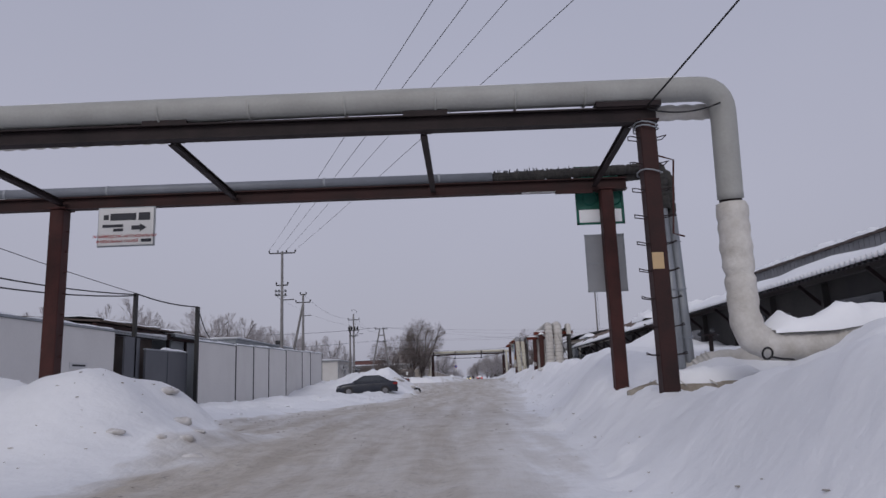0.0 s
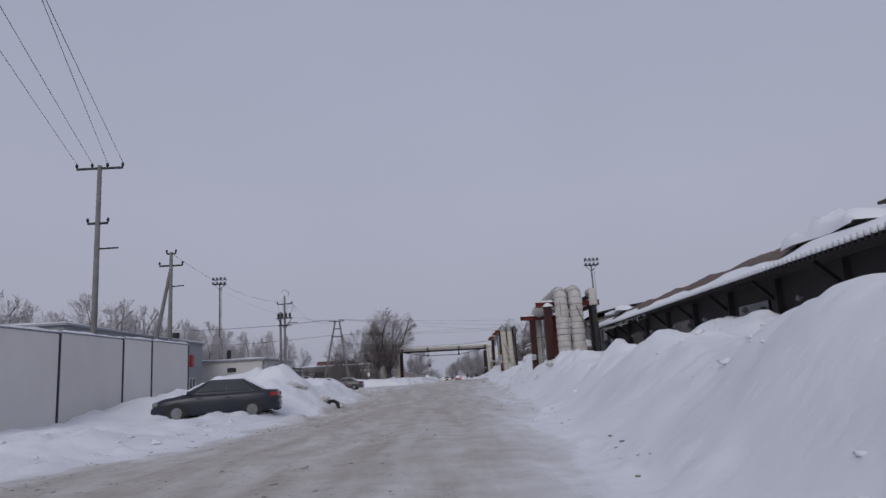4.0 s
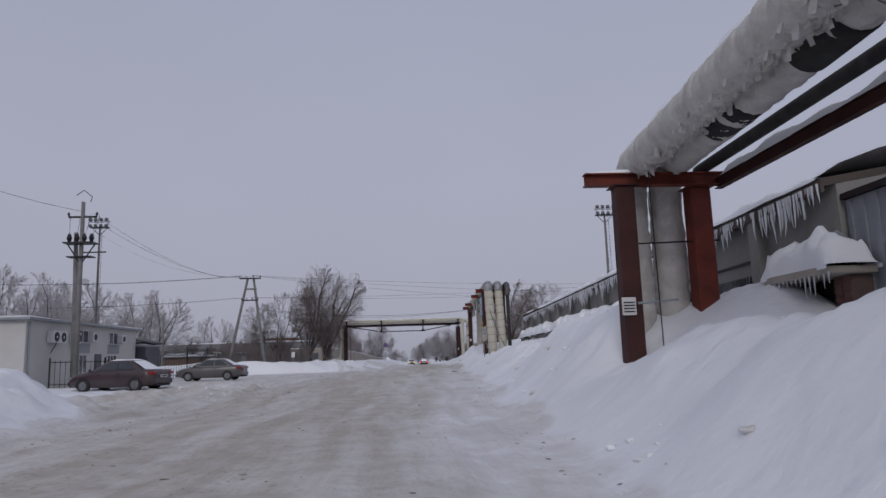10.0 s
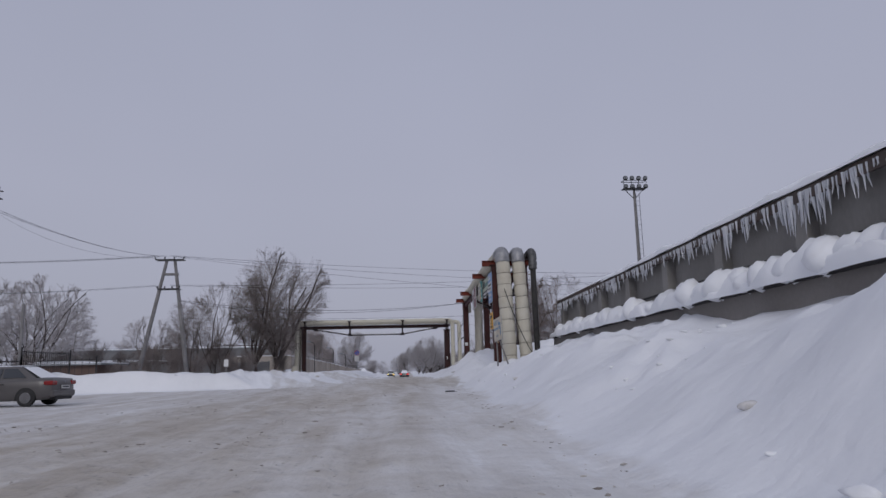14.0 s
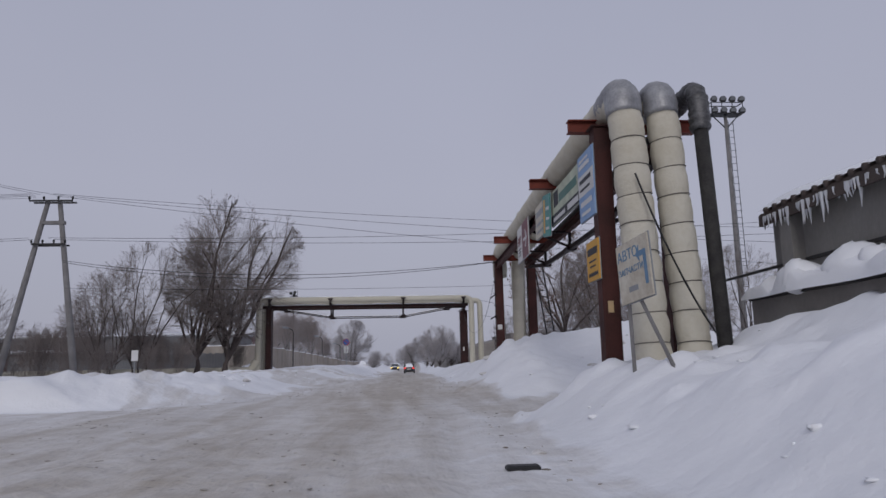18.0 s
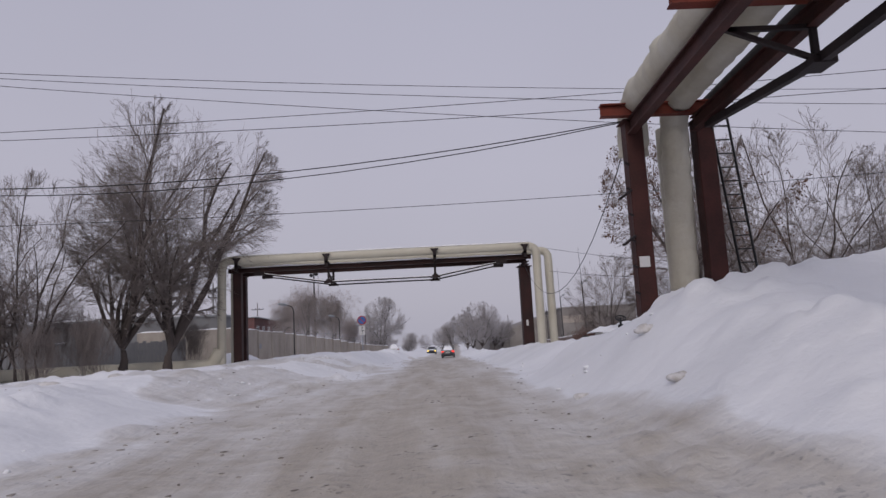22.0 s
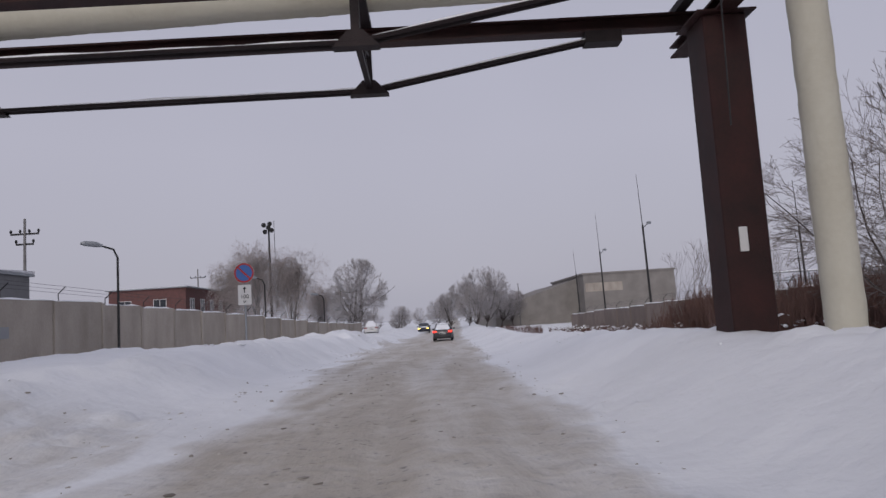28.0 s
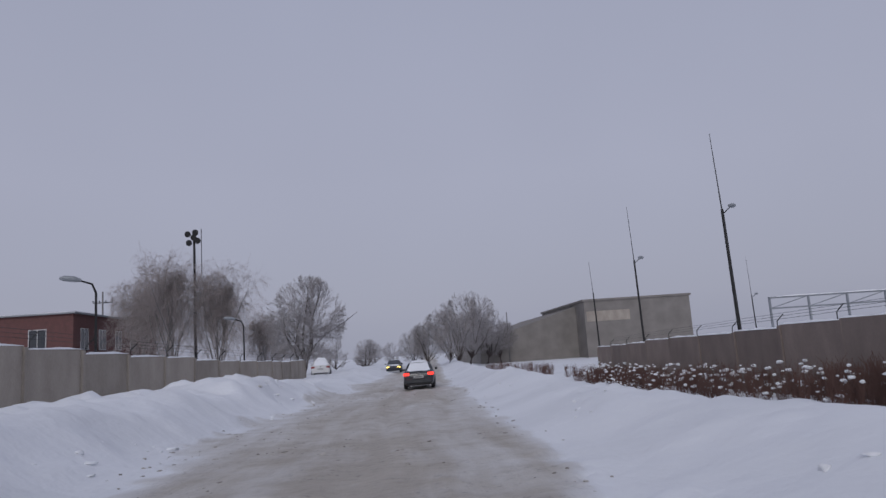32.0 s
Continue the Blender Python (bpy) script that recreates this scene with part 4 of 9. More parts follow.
part("snow", snow_ridge(Geo(), [(6.1, 13.02, 2.12), (7.2, 13.2, 2.14), (9.0, 13.6, 2.36), (13.0, 14.6, 2.62)], 0.8, 0.42, seed=9, n=11), M["snow"], hp, smooth=True)
part("wire_loop", Geo().tube([(5.9 + 0.09 * math.cos(a), 12.6 - 0.03 * math.sin(a), 1.72 + 0.1 * math.sin(a)) for a in np.linspace(0, 6.283, 13)], 0.02, 6), M["plastic"], hp, "loop of thick black wire")
part("wire_end", Geo().tube([(5.95, 12.6, 1.66), (6.15, 12.62, 1.62), (6.4, 12.7, 1.6)], 0.018, 5), M["plastic"], hp)
part("snow", snow_ridge(Geo(), [(-15.5, GA_R - 0.02, PZ + 0.09), (-4, GA_R - 0.02, PZ + 0.16), (5.2, GA_R - 0.02, PZ + 0.21)], 0.18, 0.035, seed=11), M["snow"], hp, smooth=True)

bp = thing("branch_pipe", (5.2, 13.0, 6.1), "pale cloth-lagged pipe slung behind the gantry beam", "pipe", "heating pipes")
part("run", lagged(Geo(), [(-15.5, GA_R + 0.42, 6.26), (5.1, GA_R + 0.42, 6.42), (5.6, GA_R + 0.42, 6.42)], 0.15, 0.2, 0.3, 0.12, 0.1, 14, 5, 0.04), M["lag"], bp, smooth=True)

sp = thing("service_pipe", (5.3, 16.9, 1.2), "thin pipe in blue-grey sheet with torn black lagging", "pipe", "heating pipes")
part("sheet_run", Geo().tube([(-15.5, GA_F, 6.27), (1.5, GA_F, 6.26)], 0.135, 18), M["bluepipe"], sp, smooth=True)
for x in (-13, -10.4, -7.9, -5.2, -2.6, 0.2):
    part("seam_band", Geo().tube([(x - 0.03, GA_F, 6.27), (x + 0.03, GA_F, 6.27)], 0.14, 18), M["galv"], sp, smooth=True)
g = lagged(Geo(), [(1.5, GA_F, 6.25), (4.9, GA_F - 0.1, 6.32), (5.48, GA_F - 0.45, 6.3), (5.5, GA_F - 0.5, 5.2)], 0.12, 0.25, 0.13, 0.2, 0.05, 12, 8, 0.07)
part("torn_run", g, M["tarlag"], sp, "ragged black lagging")
g = Geo()
rg = random.Random(3)
for i in range(170):
    x = rg.uniform(1.5, 4.9)
    a = rg.uniform(0.3, 2.8)
    c = Vector((x, GA_F + 0.12 * math.cos(a), 6.26 + 0.12 * math.sin(a)))
    d = Vector((rg.uniform(-0.4, 0.4), math.cos(a), math.sin(a))) * rg.uniform(0.04, 0.1)
    g.bar(c, c + d, 0.02, 0.012)
part("tatters", g, M["tarlag"], sp)["kind"] = "stuff"
part("casing", Geo().tube([(5.42, GA_F - 0.5, 5.2), (5.55, GA_F - 0.4, 0.9)], 0.11, 18), M["galv"], sp, "dull galvanised casing", smooth=True)
part("casing", Geo().tube([(5.65, GA_F - 0.42, 5.02), (5.78, GA_F - 0.32, 0.9)], 0.115, 18), M["galv"], sp, "dull galvanised casing", smooth=True)
part("torn_branch", lagged(Geo(), [(4.6, GA_F + 0.12, 6.16), (5.5, GA_F - 0.1, 6.18), (5.66, GA_F - 0.42, 6.1), (5.65, GA_F - 0.42, 4.95)], 0.10, 0.25, 0.13, 0.2, 0.05, 12, 9, 0.07), M["tarlag"], sp, "ragged black lagging")
part("bracket", Geo().box(3.0, 3.9, GA_F - 0.13, GA_F - 0.09, 5.76, 5.84), M["oldred"], ga)
for z in (2.2, 3.3, 4.4):
    part("casing_tie", Geo().tube([(5.36 + 0.03 * (5 - z) + 0.36 * t, GA_F - 0.62 + 0.1 * math.sin(t * 3.1), z) for t in (0, 0.5, 1)], 0.012, 4), M["galv"], sp)

# boards hung on the gantry
sg = thing("hanging_sign", (-7.36, GA_F - 0.14, 4.88), "white direction sign with lettering and an arrow, hung below a beam", "sign", "roadside signs")
part("panel", Geo().box(-8.02, -6.70, GA_F - 0.16, GA_F - 0.13, 4.89, 5.80), M["signwhite"], sg)
part("rim", Geo().box(-8.05, -6.67, GA_F - 0.13, GA_F - 0.10, 4.86, 5.83), M["galv"], sg)
yy = GA_F - 0.165
for x0, x1, z0, z1 in ((-7.90, -7.78, 5.52, 5.64), (-7.74, -7.12, 5.50, 5.67), (-7.06, -6.78, 5.49, 5.68), (-7.92, -7.42, 5.33, 5.40), (-7.66, -7.42, 5.23, 5.30)):
    part("printed_bar", Geo().box(x0, x1, yy - 0.003, yy + 0.006, z0, z1), M["ink"], sg)
part("arrow", Geo().prism([(0, 0.05), (0.2, 0.05), (0.2, 0.1), (0.36, 0.0), (0.2, -0.1), (0.2, -0.05), (0, -0.05)], Matrix.Translation((-7.22, yy - 0.003, 5.31)), 0.008), M["ink"], sg)
letters("lettering", "ПРОИЗВОДСТВО АВТОМОБИЛЬНЫХ", 0.085, Matrix.Translation((-7.37, yy, 5.08)) @ pose(0, 0, 0, 90), M["signred"], sg)
letters("lettering", "И МЕБЕЛЬНЫХ ТКАНЕЙ", 0.085, Matrix.Translation((-7.55, yy, 4.96)) @ pose(0, 0, 0, 90), M["signred"], sg)
part("printed_bar", Geo().box(-6.98, -6.74, yy - 0.003, yy + 0.006, 4.955, 5.03), M["ink"], sg)

bd = thing("grey_board", (4.08, GA_F + 0.2, 3.36), "plain grey metal board back fixed behind a post", "board", "roadside signs")
part("panel", Geo().box(3.70, 4.62, GA_F + 0.19, GA_F + 0.215, 3.40, 4.77), M["boardgrey"], bd)
for x0, x1, z0, z1 in ((3.68, 4.64, 4.75, 4.79), (3.68, 4.64, 3.38, 3.42), (3.68, 3.71, 3.38, 4.79), (4.61, 4.64, 3.38, 4.79), (3.68, 4.64, 4.06, 4.09)):
    part("edge_strip", Geo().box(x0, x1, GA_F + 0.175, GA_F + 0.19, z0, z1), M["galv"], bd)
gb = thing("signal_box", (4.15, GA_F + 0.3, 5.1), "snow-dusted green signal board seen from behind", "signal", "roadside signs")
part("panel", Geo().box(3.58, 4.70, GA_F + 0.30, GA_F + 0.36, 5.1, 6.5), M["green"], gb)
for x0, x1, z0, z1 in ((3.55, 4.73, 6.48, 6.54), (3.55, 4.73, 5.06, 5.11), (3.55, 3.60, 5.06, 6.54), (4.68, 4.73, 5.06, 6.54), (3.55, 4.73, 5.46, 5.5)):
    part("frame_bar", Geo().box(x0, x1, GA_F + 0.27, GA_F + 0.30, z0, z1), M["green"], gb)
for x, z in ((3.9, 5.72), (4.5, 5.72), (4.5, 6.15)):
    part("round_back", Geo().tube([(x, GA_F + 0.25, z), (x, GA_F + 0.3, z)], [0.15, 0.19], 18), M["green"], gb)
part("snow", Geo().box(3.62, 4.66, GA_F + 0.285, GA_F + 0.299, 5.12, 5.44), M["snow"], gb)

# short pipes and valves at the foot of the gantry
sv = thing("valve_pipe", (6.2, 16.1, 1.5), "cloth-wrapped ground pipe with a valve, half under snow", "pipe", "heating pipes")
part("run", lagged(Geo(), [(5.6, 16.3, 1.45), (6.3, 16.1, 1.68), (7.4, 15.4, 1.74), (9.8, 15.0, 1.72)], 0.2, 0.5, 0.4, 0.1, 0.1, 18, 12, 0.04), M["lag"], sv, smooth=True)
part("torn_end", lagged(Geo(), [(5.75, 16.2, 1.36), (5.95, 16.15, 1.56), (6.2, 16.1, 1.68)], 0.2, 0.2, 0.1, 0.25, 0.05, 14, 31, 0.09), M["lag"], sv, "torn tatters of lagging")
part("valve_stem", Geo().tube([(6.28, 16.2, 1.8), (6.28, 16.2, 2.24)], 0.05, 10), M["darksteel"], sv)
part("handwheel", Geo().tube([(6.28 + 0.17 * math.cos(a), 16.2 + 0.17 * math.sin(a), 2.24) for a in np.linspace(0, 6.283, 15)], 0.022, 6), M["darksteel"], sv)
part("wheel_spoke", Geo().bar((6.11, 16.2, 2.24), (6.45, 16.2, 2.24), 0.02), M["darksteel"], sv)
part("rod", Geo().tube([(6.75, 15.6, 1.98), (7.15, 15.4, 1.97)], 0.018, 6), M["plastic"], sv)
part("snow", snow_ridge(Geo(), [(6.6, 16.0, 1.84), (7.4, 15.45, 1.9), (9.6, 15.05, 1.88)], 0.4, 0.16, seed=21, n=9), M["snow"], sv, smooth=True)
lg = thing("long_pipe", (7.5, 14.6, 0.9), "stained cloth-lagged pipe along the ground under a cap of snow", "pipe", "heating pipes")
part("run", lagged(Geo(), [(3.9, 14.45, 0.95), (4.6, 14.5, 1.16), (6.6, 14.6, 1.08), (11.0, 14.9, 1.15)], 0.17, 0.5, 0.5, 0.06, 0.12, 16, 14, 0.03), M["lagstain"], lg, smooth=True)
part("snow", snow_ridge(Geo(), [(4.4, 14.55, 1.26), (6.6, 14.68, 1.2), (10.8, 14.98, 1.26)], 0.5, 0.3, seed=22, n=9), M["snow"], lg, smooth=True)
for x, z in ((4.9, 1.28), (5.5, 1.27), (6.3, 1.24), (7.0, 1.22)):
    part("torn_flap", Geo().bar((x, 14.38, z), (x + 0.1, 14.3, z - 0.1), 0.07, 0.012), M["lag"], lg)

# ---- fenced yard on the left: white sheet wall, gate, sheet fence ----
def fence_x(y):
    return -12.45 + (y - 34.5) * 0.0175


wl_ = thing("sheet_wall", (-13.3, 20, 0.5), "white sheet wall with a snow line on its coping", "wall", kind="structure")
part("panel", Geo().box(-13.35, -13.15, 4.0, 28.2, 0.2, 3.78, bevel=0.02), M["panel"], wl_)
part("coping", Geo().box(-13.42, -13.08, 4.0, 28.25, 3.78, 3.86), M["galv"], wl_)
part("snow", snow_ridge(Geo(), [(-13.25, 4, 3.86), (-13.25, 28.2, 3.86)], 0.32, 0.09, seed=31), M["snow"], wl_, smooth=True)
part("name_plate", Geo().box(-13.15, -13.12, 24.9, 26.1, 2.28, 2.5), M["signwhite"], wl_)
part("printed_bar", Geo().box(-13.12, -13.115, 25.05, 25.95, 2.36, 2.43), M["ink"], wl_)

gt = thing("yard_gate", (-12.7, 32, 0.4), "closed blue-grey sheet gate between dark posts", "gate")
part("leaf", Geo().box(-13.0, -12.92, 28.6, 30.0, 0.7, 3.62), M["gate"], gt)
part("leaf", Geo().box(-12.8, -12.73, 30.1, 34.9, 1.2, 3.12, bevel=0.01), M["gate"], gt)
part("kick_panel", Geo().box(-12.79, -12.74, 30.1, 34.9, 0.72, 1.19), M["galv"], gt, "pale zinc strip along the foot")
for y in (30.1, 32.5, 34.82):
    part("stile", Geo().box(-12.73, -12.7, y, y + 0.08, 0.7, 3.12), M["gate"], gt)
part("gate_post", Geo().box(-13.08, -12.92, 29.5, 29.66, 0.0, 5.5, bevel=0.01), M["plastic"], gt)
part("gate_post", Geo().box(-12.42, -12.24, 35.0, 35.18, 0.0, 5.45, bevel=0.01), M["plastic"], gt)
part("top_rail", Geo().box(-12.82, -12.7, 30.1, 34.9, 3.12, 3.18), M["galv"], gt)
part("snow", snow_ridge(Geo(), [(-12.76, 31.8, 3.18), (-12.76, 34.7, 3.18)], 0.24, 0.1, seed=33), M["snow"], gt, smooth=True)
part("lean_strut", Geo().tube([(-12.3, 35.1, 5.3), (-12.2, 35.9, 4.3), (-12.1, 36.3, 3.95)], 0.03, 6), M["plastic"], gt)

cn = thing("yard_canopy", (-16.5, 35, 0.4), "open canopy on brown beams under a dark corrugated roof", "canopy")
part("roof", Geo().profile((-13.9, 28.4, 4.24), (-13.9, 41.0, 4.24), [(-6.0, 0.55), (0, 0), (0, 0.06), (-6.0, 0.61)]), M["roofsheet"], cn)
part("fascia", Geo().box(-14.2, -14.05, 28.4, 41.0, 3.9, 4.2), M["oldred"], cn, "brown painted beam")
for k in range(6):
    y = 28.7 + k * 2.4
    part("rafter", Geo().bar((-14.1, y, 4.08), (-19.8, y, 4.6), 0.1, 0.16), M["oldred"], cn)
    part("canopy_post", Geo().box(-14.2, -14.06, y, y + 0.12, 0.0, 3.9), M["darksteel"], cn)
for k in range(50):
    y = 28.5 + k * 0.25
    part("roof_corrugation", Geo().tube([(-13.84, y, 4.28), (-14.4, y, 4.33)], 0.05, 6), M["roofsheet"], cn, smooth=True)
part("snow", snow_ridge(Geo(), [(-16.4, 28.6, 4.5), (-16.4, 40.8, 4.5)], 4.2, 0.16, seed=37, step=0.4, n=9), M["snow"], cn, smooth=True)

fc = thing("sheet_fence", (-12.2, 50, 0.4), "long fence of white metal sheets between dark posts", "fence")
ys = [35.3, 41.5, 45.05, 48.6, 53.4, 58.8, 62.0, 67.1]
for i, (a, b) in enumerate(zip(ys, ys[1:])):
    xa, xb = fence_x(a), fence_x(b)
    top = 3.72 + (a - 35) * 0.012
    g = Geo().profile((xa, a + 0.07, 2.0), (xb, b - 0.07, 2.0), [(-0.03, -1.8), (0.03, -1.8), (0.03, top - 2.0), (-0.03, top - 2.0)])
    part("fence_sheet", g, M["panel"], fc)
    part("fence_post", Geo().box(xb - 0.05, xb + 0.06, b - 0.06, b + 0.06, 0.0, top + 0.03), M["plastic"], fc)
    part("top_channel", Geo().bar((xa, a, top + 0.03), (xb, b, top + 0.06), 0.12, 0.05), M["galv"], fc)
    part("snow", snow_ridge(Geo(), [(xa, a, top + 0.05), (xb, b, top + 0.08)], 0.2, 0.09, seed=40 + i), M["snow"], fc, smooth=True)
# return of the fence away from the road
xe, ye = fence_x(ys[-1]), ys[-1]
part("fence_sheet", Geo().box(xe - 9, xe - 0.06, ye - 0.03, ye + 0.03, 0.2, 4.1), M["panel"], fc)

# buildings in the yard
def flat_house(name, x0, x1, y0, y1, h, mat, label, roof=M["snow"], over=0.35, z0=None, category="building"):
    z0 = min(ground_z(x0, y0), ground_z(x1, y1), ground_z(x1, y0)) - 0.5 if z0 is None else z0
    ob = thing(name, ((x0 + x1) / 2, (y0 + y1) / 2, z0), label, category)
    part("wall", Geo().box(x0, x1, y0, y1, z0, h, bevel=0.01), mat, ob)
    part("roof", Geo().box(x0 - over, x1 + over, y0 - over, y1 + over, h, h + 0.14), M["galv"], ob)
    g = Geo()
    n = 9
    vs, fs = [], []
    for i in range(n):
        for j in range(n):
            a, b = i / (n - 1), j / (n - 1)
            e = min(1, 6 * min(a, 1 - a, b, 1 - b))
            vs.append((x0 - over + a * (x1 - x0 + 2 * over), y0 - over + b * (y1 - y0 + 2 * over), h + 0.14 + 0.06 + 0.17 * e + 0.05 * math.sin(a * 9 + b * 5)))
    k = len(vs)
    fs = [(i * n + j, (i + 1) * n + j, (i + 1) * n + j + 1, i * n + j + 1) for i in range(n - 1) for j in range(n - 1)]
    rim = [i * n for i in range(n)] + [(n - 1) * n + j for j in range(1, n)] + [i * n + n - 1 for i in range(n - 2, -1, -1)] + [j for j in range(n - 2, 0, -1)]
    vs += [(vs[r][0], vs[r][1], h + 0.141) for r in rim]
    fs += [(rim[i], rim[(i + 1) % len(rim)], k + (i + 1) % len(rim), k + i) for i in range(len(rim))]
    part("snow", g.add(vs, fs), roof, ob, "smooth snow on the roof", smooth=True)
    return ob


def wall_window(parent, axis, at, a0, a1, z0, z1, face, panes=2, mat=None):
    """A framed window on a wall; axis 'x': wall in the plane x = at; face: the way it looks (+1/-1)."""
    d = 0.05 * face
    def bx(a, b, c, e, t0, t1):
        lo, hi = (at + t0 * face, at + t1 * face)
        return Geo().box(lo, hi, a, b, c, e) if axis == "x" else Geo().box(a, b, lo, hi, c, e)
    w = part("window", bx(a0, a1, z0, z1, 0.004, 0.02), mat or M["glass"], parent, "dark glazed window")
    f = 0.06
    for a, b, c, e in ((a0 - f, a1 + f, z1, z1 + f), (a0 - f, a1 + f, z0 - f, z0), (a0 - f, a0, z0, z1), (a1, a1 + f, z0, z1)):
        part("window_frame", bx(a, b, c, e, 0.0, 0.05), M["frame_white"], w)
    for i in range(1, panes):
        m_ = a0 + (a1 - a0) * i / panes
        part("mullion", bx(m_ - 0.025, m_ + 0.025, z0, z1, 0.02, 0.045), M["frame_white"], w)
    part("sill", bx(a0 - 0.1, a1 + 0.1, z0 - f - 0.04, z0 - f, 0.0, 0.14), M["galv"], w)
    return w


hs = flat_house("yard_shed", -19.5, -13.9, 27.5, 33.5, 3.75, M["roofsheet"], "low shed with a brown corrugated roof behind the wall", over=0.5)
for i in range(22):
    part("roof_rib", Geo().tube([(-20 + 0, 27.1 + i * 0.31, 3.93), (-13.4, 27.1 + i * 0.31, 3.8)], 0.07, 6), M["roofsheet"], hs)
flat_house("yard_store", -24, -14.2, 36.5, 62.0, 4.05, M["bluewall"], "long blue-grey store with snow on its roof behind the fence", over=0.4)

# ---- long industrial shed behind the right bank ----
def eave_x(y):
    return 9.69 + 0.045 * y


def shed_section(name, y0, y1, ez, label, wallmat, rise, depth, inset):
    ob = thing(name, ((eave_x(y0) + eave_x(y1)) / 2 + 4, (y0 + y1) / 2, 0.5), label, "shed")
    wa, wb = eave_x(y0) + inset, eave_x(y1) + inset
    part("front_wall", Geo().profile((wa, y0, 0), (wb, y1, 0), [(0, -0.6), (0.25, -0.6), (0.25, ez - 0.12), (0, ez - 0.12)]), wallmat, ob)
    for yy, xx in ((y0, wa), (y1, wb)):
        s = 0.3 if yy == y0 else -0.3
        g = Geo().prism([(xx, -0.6), (xx + depth, -0.6), (xx + depth, ez + rise * 0.9), (xx, ez - 0.1)], Matrix.Translation((0, min(yy, yy + s), 0)), 0.3)
        part("end_wall", g, wallmat, ob)
    xa, xb = eave_x(y0), eave_x(y1)
    g = Geo()
    g.add([(xa, y0, ez), (xb, y1, ez), (xb + depth, y1, ez + rise), (xa + depth, y0, ez + rise), (xa, y0, ez - 0.16), (xb, y1, ez - 0.16), (xb + depth, y1, ez + rise - 0.16), (xa + depth, y0, ez + rise - 0.16)],
          [(0, 3, 2, 1), (4, 5, 6, 7), (0, 1, 5, 4), (1, 2, 6, 5), (2, 3, 7, 6), (3, 0, 4, 7)])
    part("roof", g, M["roofsheet"], ob)
    # snow blanket on the roof
    ny, nx = int((y1 - y0) / 0.5), 8
    vs, fs = [], []
    rs = random.Random(int(y0))
    for i in range(ny + 1):
        y = y0 + (y1 - y0) * i / ny
        x = eave_x(y)
        edge = 0.10 + 0.09 * math.sin(y * 1.7) * math.sin(y * 0.53) + rs.uniform(-0.02, 0.03)
        for j in range(nx + 1):
            a = (j / nx) ** 1.6
            lift = 0.05 if j == 0 else 0.17 + edge * min(1, j / 2) + 0.06 * math.sin(y * 0.9 + j)
            vs.append((x - 0.04 + a * depth, y, ez + a * rise + lift))
    fs = [(i * (nx + 1) + j, (i + 1) * (nx + 1) + j, (i + 1) * (nx + 1) + j + 1, i * (nx + 1) + j + 1) for i in range(ny) for j in range(nx)]
    part("snow", Geo().add(vs, fs), M["snow"], ob, "thick snow on the roof", smooth=True)
    return ob


sa = shed_section("dark_shed", 14.0, 71.5, 4.0, "long near-black shed with a corrugated roof edge under snow", M["darkwall"], 2.6, 13.0, 0.9)
# corrugated roof edge: caps of snow, with black blocks as the shade between
yy = 14.2
while yy < 71.3:
    x = eave_x(yy)
    part("roof_corrugation", Geo().tube([(x - 0.15, yy, 3.96), (x + 0.4, yy + 0.02, 4.06)], [0.068, 0.075], 7), M["snow"], sa, smooth=True)
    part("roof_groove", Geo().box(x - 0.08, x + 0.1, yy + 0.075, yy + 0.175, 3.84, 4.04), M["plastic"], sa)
    yy += 0.25
# bare brown roof sheet that stands above the eave
vs, fs, m_ = [], [], 9
n_ = int((70.6 - 41.0) / 0.06)
for i in range(n_ + 1):
    y = 41.0 + 29.6 * i / n_
    lift = min(1, (y - 41.0) / 4, (70.9 - y) / 2.5) * (0.95 + 0.05 * math.sin(y * 1.3)) + 0.05 * noise.noise(Vector((y * 1.1, 0, 3)))
    for j in range(m_):
        t = j / (m_ - 1)
        d = 0.36 + t * 2.3
        h = 4.12 + 0.88 * lift * math.sin(min(t * 1.35, 1) * 1.5708) - 0.5 * max(0, t - 0.75) + 0.025 * math.sin(y * 2 * math.pi / 0.26)
        vs.append((eave_x(y) + d, y, h + (0.07 * noise.noise(Vector((y * 2.4, j * 1.7, 0))) if j >= m_ - 4 else 0)))
fs = [(i * m_ + j, (i + 1) * m_ + j, (i + 1) * m_ + j + 1, i * m_ + j + 1) for i in range(n_) for j in range(m_ - 1)]
part("bare_roof", Geo().add(vs, fs), M["brownroof"], sa, "brown corrugated roofing blown clear of snow", smooth=True)
for y0, y1, d, z, w, h in ((41.5, 45.5, 1.2, 4.5, 1.7, 0.5), (67.0, 71.0, 1.4, 4.75, 1.6, 0.35), (34.5, 37.5, 1.6, 4.5, 1.5, 0.4)):
    part("drift", snow_ridge(Geo(), [(eave_x(y0) + d, y0, z), (eave_x(y1) + d, y1, z)], w, h, seed=int(y0) + 3, step=0.3, n=11), M["snow"], sa, smooth=True)
